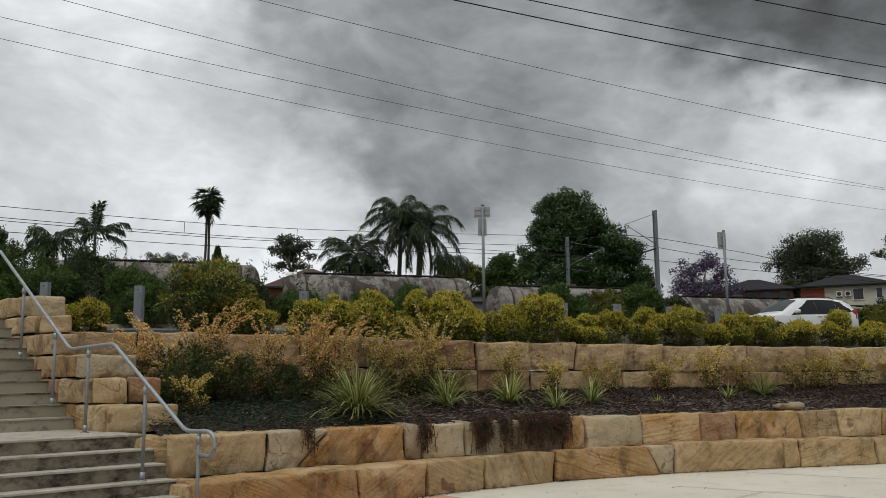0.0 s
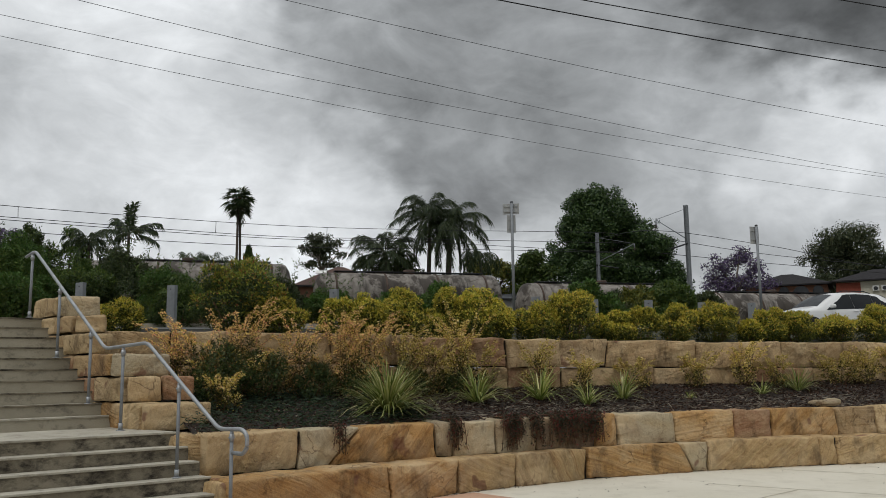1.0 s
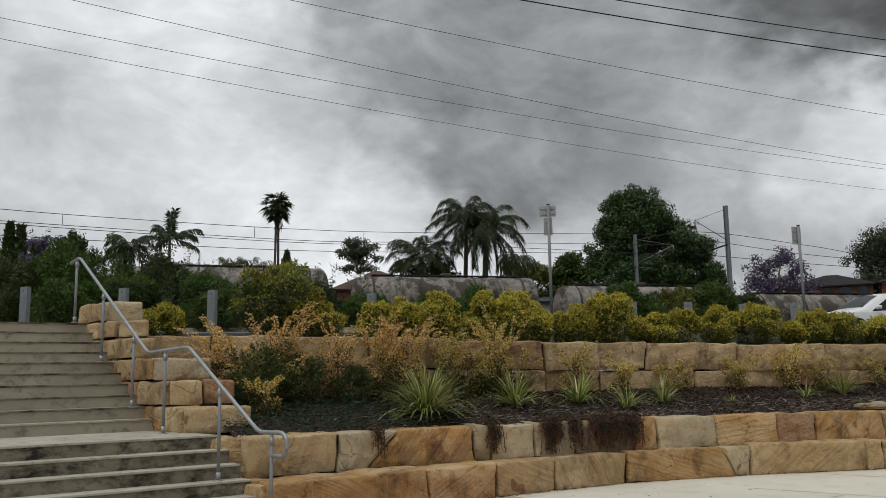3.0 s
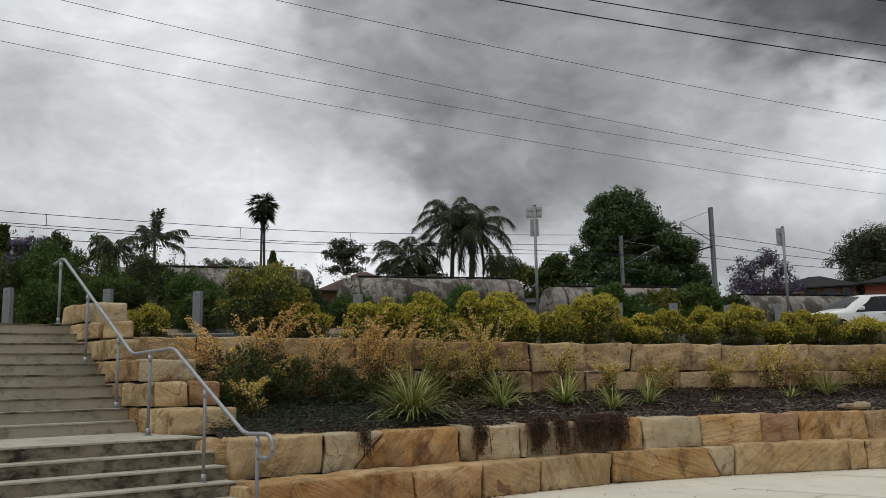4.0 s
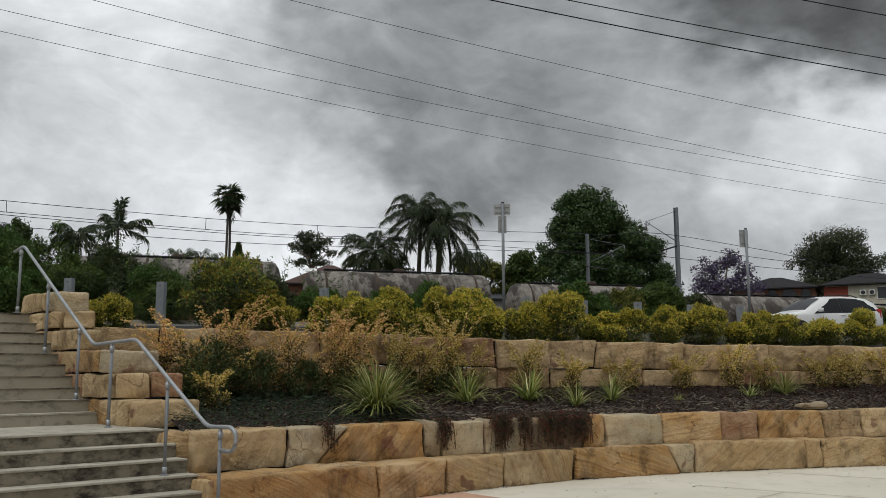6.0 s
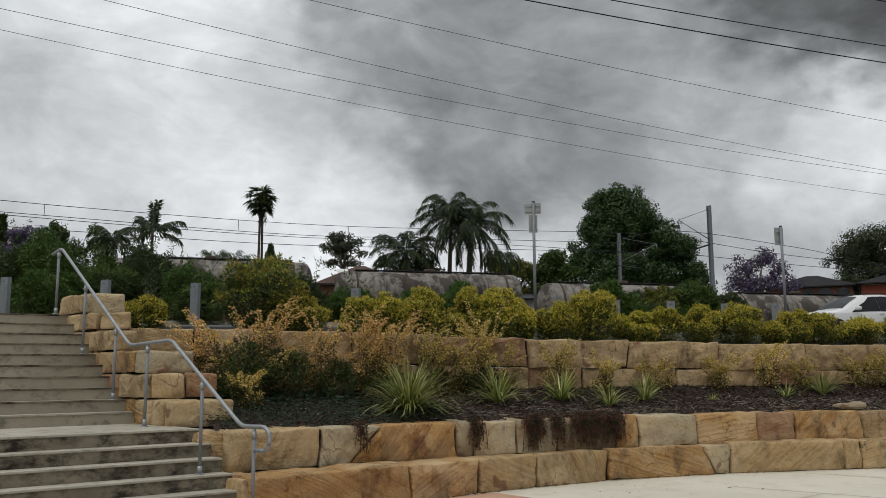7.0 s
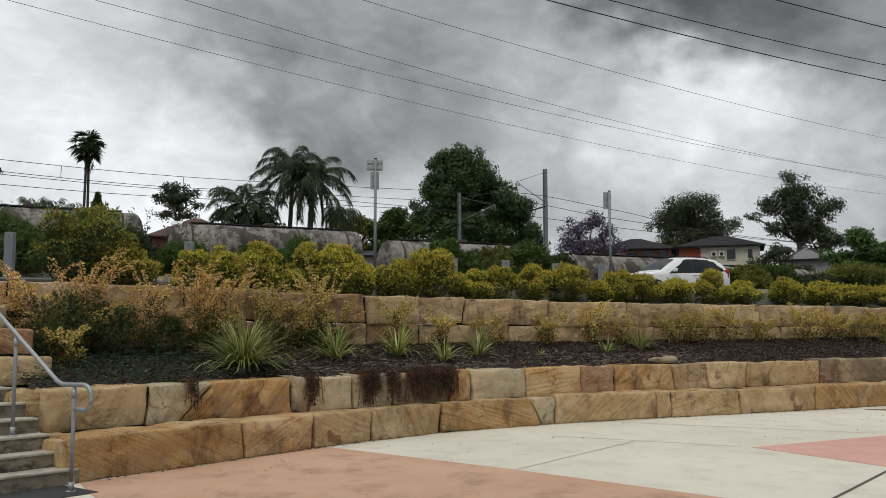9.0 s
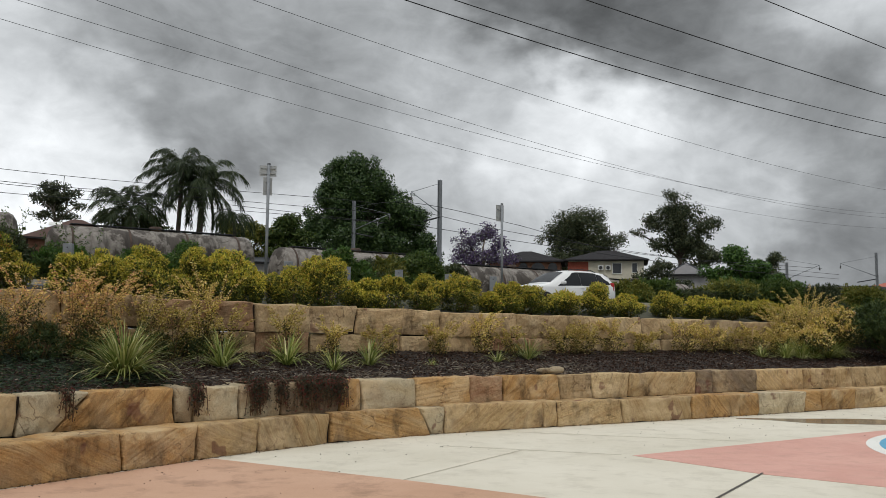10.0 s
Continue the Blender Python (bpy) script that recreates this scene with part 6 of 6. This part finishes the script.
overhead((-20.2, 30.3), (73.2, 80.8), 2.0)
overhead((-21.2, 32.5), (83.1, 91.8), 2.3)
overhead((-16.3, 29.3), (75.6, 83.5), 2.1)
overhead((-8.0, 30.3), (61.2, 67.3), 1.05)
overhead((0.7, 31.2), (45.2, 49.5), 0.5, radius=0.026)
overhead((3.5, 31.2), (42.1, 46.1), 0.4, radius=0.022)
overhead((12.2, 31.3), (37.1, 40.6), 0.1, radius=0.025)
overhead((21.9, 30.2), (32.5, 34.3), 0.0, radius=0.021)
CAT = [[(-26, 30.5, 9.0), (-20.2, 38, 9.38), (-11.4, 47.7, 10.06), (-3.2, 51.9, 10.32), (8.5, 57.4, 10.81), (10.7, 60.5, 11.0)],
       [(-26, 31.0, 8.5), (-20.2, 38, 8.86), (-11.1, 46.7, 9.25), (-3.2, 51.9, 9.74), (11.3, 59.3, 10.3)],
       [(-26, 31.0, 8.45), (-20.2, 38, 8.72), (-11.1, 46.7, 9.12), (-3.2, 51.9, 9.55), (11.3, 59.3, 9.6)],
       [(-25, 30.5, 7.7), (-19.7, 37.1, 8.06), (-11.1, 46.7, 8.67), (0.7, 55, 9.44), (11.3, 59.3, 9.6)],
       [(9.2, 61.3, 11.0), (10.75, 48.83, 9.5), (17.5, 50, 8.67), (27.8, 53.2, 7.4), (53, 66.0, 8.0)],
       [(10.75, 48.8, 9.1), (18.3, 49.8, 8.0), (32.5, 52.8, 7.0), (54, 65, 7.4)],
       [(10.75, 48.8, 8.2), (18.3, 49.8, 7.5), (32.5, 52.8, 6.6), (54, 65, 7.0)]]
for c in CAT:
    wire("contact_wire", c, 0.016, "thin railway overhead contact wire", "railway wire", "railway wires")
runs = []
for q in (0.05, 0.22, 0.4, 0.55):
    a, b = spline(CAT[0], 14), spline(CAT[1], 14)
    i = int(q * 60)
    runs.append(([tuple(a[i]), tuple(b[min(i, len(b) - 1)])], 0.015))
tagged(part("dropper_wires", tubes("dropper_wires", runs, WIRE, 4), None), "short droppers between the railway wires", "railway wire")

# ---- houses ----
BRICK_WALL = plain("brown_brick_wall", (0.26, 0.13, 0.085), 0.9, vary=0.3, scale=3.0)
RED_WALL = plain("red_brick_wall", (0.30, 0.075, 0.045), 0.85, vary=0.25, scale=3.0)
CREAM_WALL = plain("cream_wall", (0.62, 0.58, 0.47), 0.85, vary=0.1, scale=1.5)
GREY_WALL = plain("pale_grey_boards", (0.42, 0.41, 0.42), 0.85, vary=0.12, scale=2.0)
TILE_DARK = plain("dark_tile_roof", (0.036, 0.034, 0.036), 0.92, vary=0.35, scale=4.0, bump=0.3, spec=0.12)
TILE_BROWN = plain("brown_tile_roof", (0.085, 0.045, 0.035), 0.8, vary=0.3, scale=4.0, bump=0.3)
TILE_GREY = plain("grey_tile_roof", (0.11, 0.118, 0.13), 0.7, vary=0.2, scale=4.0, bump=0.3)
TILE_RED = plain("red_tile_roof", (0.40, 0.12, 0.08), 0.8, vary=0.25, scale=4.0)
PANE = plain("dark_window_pane", (0.03, 0.033, 0.037), 0.15, vary=0.2, scale=0.5, spec=0.6)
WHITE = plain("white_paint", (0.75, 0.75, 0.72), 0.6, vary=0.08, scale=2.0)


def house(label, x, y, yaw, wide, deep, z0, eave, ridge, wall_mat, roof_mat, windows=(), gable=False, overhang=0.5):
    """Front looks along -y of its own; hipped unless gable."""
    e = tagged(empty("house", (x, y, z0), yaw), label, "house", "houses beyond the railway")
    h = eave - z0
    w, d = wide / 2, deep / 2
    part("wall", boxed(-w, w, -d, d, 0, h), wall_mat, e)
    r = ridge - z0
    o = overhang
    bm = bmesh.new()
    base = [bm.verts.new(p) for p in ((-w - o, -d - o, h), (w + o, -d - o, h), (w + o, d + o, h), (-w - o, d + o, h))]
    low = [bm.verts.new((v.co.x, v.co.y, h - 0.16)) for v in base]
    if gable:
        t = [bm.verts.new((0, -d - o, r)), bm.verts.new((0, d + o, r))]
        for q in ((base[0], t[0], t[1], base[3]), (base[1], base[2], t[1], t[0])):
            bm.faces.new(q)
        bm.faces.new((base[0], base[1], t[0]))
        bm.faces.new((base[2], base[3], t[1]))
    else:
        k = max(w - d, 0.3)
        t = [bm.verts.new((-k, 0, r)), bm.verts.new((k, 0, r))]
        bm.faces.new((base[0], base[1], t[1], t[0]))
        bm.faces.new((base[2], base[3], t[0], t[1]))
        bm.faces.new((base[1], base[2], t[1]))
        bm.faces.new((base[3], base[0], t[0]))
    for i in range(4):
        bm.faces.new((low[i], low[(i + 1) % 4], base[(i + 1) % 4], base[i]))
    bm.faces.new(low[::-1])
    bmesh.ops.recalc_face_normals(bm, faces=bm.faces)
    roof = part("roof", bm, roof_mat, e)
    if gable:
        bm = bmesh.new()
        tri = [bm.verts.new(p) for p in ((-w, -d - 0.01, h), (w, -d - 0.01, h), (0, -d - 0.01, r - 0.15), (-w, -d - o + 0.02 - 0.03, h), (w, -d - o - 0.01, h), (0, -d - o - 0.01, r - 0.12))]
        bm.faces.new((tri[3], tri[4], tri[5]))
        part("gable", bm, wall_mat, e)
    bm = bmesh.new()
    box(bm, -w - o - 0.08, w + o + 0.08, -d - o - 0.09, -d - o - 0.01, h - 0.14, h - 0.02)
    part("gutter", bm, TILE_DARK, roof)
    for wx, wz, ww, wh, arched in windows:
        win = part("window", boxed(wx - ww / 2, wx + ww / 2, -d - 0.05, -d - 0.004, wz, wz + wh), PANE, e)
        fr = bmesh.new()
        for x0, x1, a, b in ((wx - ww / 2 - 0.06, wx - ww / 2, wz - 0.06, wz + wh + 0.06), (wx + ww / 2, wx + ww / 2 + 0.06, wz - 0.06, wz + wh + 0.06), (wx - ww / 2, wx + ww / 2, wz - 0.06, wz), (wx - ww / 2, wx + ww / 2, wz + wh, wz + wh + 0.06)):
            box(fr, x0, x1, -d - 0.09, -d - 0.003, a, b)
        part("frame", fr, TILE_DARK if arched else WHITE, win)
        if arched:
            v, f = lathe([(-d - 0.09, ww / 2), (-d - 0.003, ww / 2)], 20, "y")
            ob = part("arch", mesh_of("arch", v, f, PANE), None, win)
            ob.location = (wx, 0, wz + wh)
    return e


house("brown brick house with arched porch and dark roof", 35.4, 95.8, -24, 8.2, 7, 6.4, 10.25, 11.7, BRICK_WALL, TILE_DARK, [(-0.2, 2.2, 0.95, 0.95, True), (1.5, 2.2, 1.6, 0.65, True), (3.2, 2.2, 0.95, 0.95, True)])
hb = house("cream and red house with dark tiled roof", 42.3, 88.4, -27, 8.2, 6.5, 6.1, 10.05, 11.35, CREAM_WALL, TILE_DARK, [(1.2, 2.4, 0.9, 1.1, False), (3.1, 2.5, 0.5, 1.0, False)])
part("red_wing", boxed(-4.15, -1.9, -3.30, -3.255, 0, 3.72), RED_WALL, hb, "red brick end wall")
for wx in (-0.55, 0.25):
    bm = bmesh.new()
    box(bm, wx - 0.3, wx + 0.3, -3.5, -3.26, 2.75, 3.3, 0.03)
    ac = part("air_conditioner", bm, WHITE, hb, "white air conditioner box on the wall")
    v, f = lathe([(-3.515, 0.2), (-3.503, 0.2)], 16, "y")
    fan = part("fan_grille", mesh_of("fan_grille", v, f, DARK_METAL), None, ac)
    fan.location = (wx, 0, 3.02)
house("small pale grey gabled shed house", 46.6, 77.8, -38, 3.4, 5, 5.0, 7.9, 9.1, GREY_WALL, TILE_GREY, [], True)
hl = house("brick house with brown tiled hip roof and skylight", -10.8, 68.6, 10, 6.4, 6, 4.5, 8.3, 10.1, BRICK_WALL, TILE_BROWN, [(-1.3, 1.8, 1.0, 1.5, False), (1.6, 1.8, 1.1, 1.5, False)])
ob = part("skylight", boxed(-0.45, 0.45, -0.3, 0.3, 0, 0.06), WHITE, hl, "pale skylight in the roof")
ob.location, ob.rotation_euler = (-1.5, -1.5, 4.98), (radians(27), 0, 0)
house("house with a long grey tiled roof", 1.6, 82.5, 8, 9.5, 8, 5.0, 8.1, 9.7, GREY_WALL, TILE_GREY)
house("dark-roofed house among the shrubs", -21.5, 62.2, 14, 5.2, 5, 4.5, 9.0, 9.75, BRICK_WALL, TILE_DARK)
house("low distant house with dark roof", 58.5, 69.5, -42, 13, 8, 4.0, 5.7, 6.7, BRICK_WALL, TILE_DARK)
house("low distant house with red tiled roof", 63.5, 68.5, -42, 7, 6, 4.0, 6.2, 7.2, BRICK_WALL, TILE_RED)
aer = tagged(empty("tv_aerial", (-23.6, 62.6, 9.0)), "thin rooftop television aerial", "aerial")
part("aerial_pole", tubes("aerial_pole", [([(0, 0, -0.6), (0, 0, 1.9)], 0.025)], DARK_METAL, 5), None, aer)
part("aerial_arms", tubes("aerial_arms", [([(-0.3, 0, 1.0), (1.1, 0, 0.85)], 0.02)] + [([(q, -0.25, 1.0), (q, 0.25, 1.0)], 0.012) for q in (0, 0.3, 0.6, 0.9)], DARK_METAL, 4), None, aer)


# ---- the white car on the road ----
PAINT = plain("white_car_paint", (0.80, 0.80, 0.79), 0.22, vary=0.03, scale=2.0, spec=0.6)
GLASS = plain("tinted_car_glass", (0.012, 0.014, 0.016), 0.08, vary=0.1, scale=1.0, spec=0.2)
TRIMB = plain("black_trim", (0.02, 0.02, 0.022), 0.6)
RUBBER = plain("tyre_rubber", (0.02, 0.02, 0.02), 0.85)
RIM = plain("alloy_rim", (0.45, 0.46, 0.48), 0.35, 0.7)
REDL = plain("red_lamp_lens", (0.45, 0.02, 0.02), 0.2, vary=0.1)
LAMPL = plain("clear_lamp_lens", (0.42, 0.45, 0.48), 0.12, vary=0.3, scale=9.0)
# stations from nose (x = 0) to tail: x, half width, sill, belt, roof, roof half width
ST = [(0.00, 0.55, 0.42, 0.64, 0.66, 0.50), (0.08, 0.74, 0.34, 0.78, 0.82, 0.66), (0.30, 0.84, 0.30, 0.90, 0.96, 0.74), (0.65, 0.89, 0.30, 0.98, 1.04, 0.76), (1.00, 0.90, 0.30, 1.02, 1.09, 0.76), (1.22, 0.90, 0.30, 1.03, 1.15, 0.74),
      (1.64, 0.91, 0.30, 1.05, 1.43, 0.67), (1.98, 0.91, 0.30, 1.06, 1.60, 0.62), (2.40, 0.91, 0.30, 1.07, 1.67, 0.61), (3.00, 0.91, 0.30, 1.08, 1.685, 0.61), (3.60, 0.91, 0.31, 1.11, 1.665, 0.60), (4.08, 0.90, 0.33, 1.15, 1.61, 0.60), (4.34, 0.88, 0.36, 1.18, 1.50, 0.62), (4.50, 0.85, 0.40, 1.12, 1.24, 0.68), (4.58, 0.78, 0.46, 0.90, 0.96, 0.66)]


def ring(st, grow=0.0):
    x, w, s, b, r, rw = st
    b = b - 0.07 * min(1.0, max(0.0, (r - b) * 4))
    half = [(0.0, s), (w * 0.80, s), (w * 0.97, s + 0.08), (w, s + (b - s) * 0.45), (w * 0.985, b - 0.06), (w * 0.965, b), (rw + (w * 0.965 - rw) * 0.45, b + (r - b) * 0.55), (rw, r - 0.05 * min(1, (r - b) * 4)), (rw * 0.85, r - 0.01 * min(1, (r - b) * 4)), (0.0, r + 0.015)]
    if grow:
        half = [(y * (1 + grow) if y else 0, z) for y, z in half]
    return [(x, y, z) for y, z in half]


def loft(rows, mirror=True):
    V, F = [], []
    for sg in ((1, -1) if mirror else (1,)):
        o = len(V)
        k = len(rows[0])
        for rw in rows:
            V += [(x, sg * y, z) for x, y, z in rw]
        for i in range(len(rows) - 1):
            for j in range(k - 1):
                q = (o + i * k + j, o + i * k + j + 1, o + (i + 1) * k + j + 1, o + (i + 1) * k + j)
                F.append(q if sg < 0 else q[::-1])
    return V, F


car = tagged(empty("suv_car"), "white compact sports utility car standing on the road", "car")
v, f = loft([ring(s) for s in ST])
bmx = bmesh.new()
me = mesh_of("body", v, f, PAINT, True)
bmx.from_mesh(me)
bmesh.ops.remove_doubles(bmx, verts=bmx.verts, dist=0.001)
for end in (0, len(ST) - 1):
    x = ST[end][0]
    es = [e for e in bmx.edges if e.is_boundary and all(abs(q.co.x - x) < 1e-4 for q in e.verts)]
    if es:
        bmesh.ops.contextual_create(bmx, geom=es)
bmesh.ops.recalc_face_normals(bmx, faces=bmx.faces)
body = part("body", bmx, PAINT, car, smooth=True)


def inter(x):
    """The station at x."""
    xs = [s[0] for s in ST]
    return (x, *[float(np.interp(x, xs, [s[k] for s in ST])) for k in range(1, 6)])


def side_glass(x0, x1, sg, lo=0.05, hi=0.93, cut0=0.0, cut1=0.0):
    rows = []
    for q in np.linspace(0, 1, 7):
        x = x0 + (x1 - x0) * q
        st = ring(inter(x))
        a, b, c = np.array(st[5]), np.array(st[6]), np.array(st[7])
        col_ = []
        for t in np.linspace(lo, hi, 5):
            p = a + (b - a) * (t / 0.5) if t < 0.5 else b + (c - b) * ((t - 0.5) / 0.5)
            xx = x + cut0 * t * (1 - q) + cut1 * t * q
            col_.append((xx, sg * (p[1] + 0.008), p[2]))
        rows.append(col_)
    V = [p for rw in rows for p in rw]
    F = [(i * 5 + j, i * 5 + j + 1, (i + 1) * 5 + j + 1, (i + 1) * 5 + j) for i in range(6) for j in range(4)]
    return mesh_of("side_window", V, F, GLASS, True)


for sg in (1, -1):
    part("side_window", side_glass(1.46, 2.70, sg, cut0=0.42), None, car)
    part("side_window", side_glass(2.705, 3.60, sg), None, car)
    part("side_window", side_glass(3.605, 4.30, sg, 0.08, 0.88, 0.0, -0.30), None, car)
# windscreen and rear window
for nm, xs in (("windscreen", (1.24, 1.44, 1.64, 1.82, 1.97)), ("rear_window", (4.10, 4.2, 4.3, 4.40))):
    rows = []
    for x in xs:
        s = inter(x)
        rows.append([(x - 0.012 if nm == "windscreen" else x + 0.012, y, s[4] + 0.024 - 0.05 * (abs(y) / max(s[5], 0.1)) ** 2) for y in np.linspace(-s[5] * 0.97, s[5] * 0.97, 7)])
    V = [p for rw in rows for p in rw]
    F = [(i * 7 + j, (i + 1) * 7 + j, (i + 1) * 7 + j + 1, i * 7 + j + 1) for i in range(len(xs) - 1) for j in range(6)]
    part(nm, mesh_of(nm, V, F, GLASS, True), None, car)
for sg in (1, -1):
    for wx in (0.88, 3.50):
        arch_v, arch_f = lathe([(0, 0.40), (0.02, 0.40)], 24, "y")
        ob = part("wheel_arch", mesh_of("wheel_arch", arch_v, arch_f, TRIMB), None, car)
        ob.location = (wx, sg * 0.905 - 0.01, 0.36)
        tv, tf = lathe([(-0.11, 0.24), (-0.11, 0.32), (-0.08, 0.345), (0.08, 0.345), (0.11, 0.32), (0.11, 0.24)], 28, "y")
        wh = part("wheel", mesh_of("wheel", tv, tf, RUBBER, True), None, car)
        wh.location = (wx, sg * 0.84, 0.345)
        rm = bmesh.new()
        for k in range(5):
            a = 2 * math.pi * k / 5
            c, s_ = math.cos(a), math.sin(a)
            q = [rm.verts.new((c * 0.03 - s_ * t, sg * 0.116, s_ * 0.03 + c * t)) for t in (-0.03, 0.03)] + [rm.verts.new((c * 0.235 - s_ * t, sg * 0.116, s_ * 0.235 + c * t)) for t in (0.045, -0.045)]
            rm.faces.new(q)
        part("rim", rm, RIM, wh)
    # lamps, mirror, handles, roof rail
    bm = bmesh.new()
    box(bm, 0.12, 0.50, sg * 0.72 - 0.12, sg * 0.72 + 0.12, 0.76, 0.90, 0.04, 2)
    part("headlight", bm, LAMPL, car)
    bm = bmesh.new()
    box(bm, 4.28, 4.47, sg * 0.80 - 0.06, sg * 0.80 + 0.06, 0.86, 1.22, 0.03, 2)
    part("tail_light", bm, REDL, car)
    bm = bmesh.new()
    box(bm, 1.56, 1.74, sg * 1.03 - 0.09, sg * 1.03 + 0.09, 1.06, 1.20, 0.05, 3)
    part("door_mirror", bm, PAINT, car)
    for hx in (2.62, 3.42):
        part("door_handle", boxed(hx, hx + 0.2, sg * 0.915 - 0.015, sg * 0.915 + 0.015, 0.95, 0.98, bevel=0.008), PAINT, car)
    part("roof_rail", tubes("roof_rail", [([(2.25, sg * 0.56, 1.66), (2.5, sg * 0.57, 1.72), (3.4, sg * 0.57, 1.71), (3.7, sg * 0.55, 1.63)], 0.018)], TRIMB, 6), None, car)
bm = bmesh.new()
box(bm, -0.03, 0.10, -0.5, 0.5, 0.44, 0.60, 0.02)
part("grille", bm, TRIMB, car)
bm = bmesh.new()
box(bm, 0.15, 4.45, -0.86, 0.86, 0.22, 0.36)
part("sill_trim", bm, TRIMB, car)
CAR = (11.15, 30.9)
car.matrix_basis = pose(CAR[0] - 0.13, CAR[1] + 0.33, land(13.5, 31.7) + 0.055, 0, 0, 17)
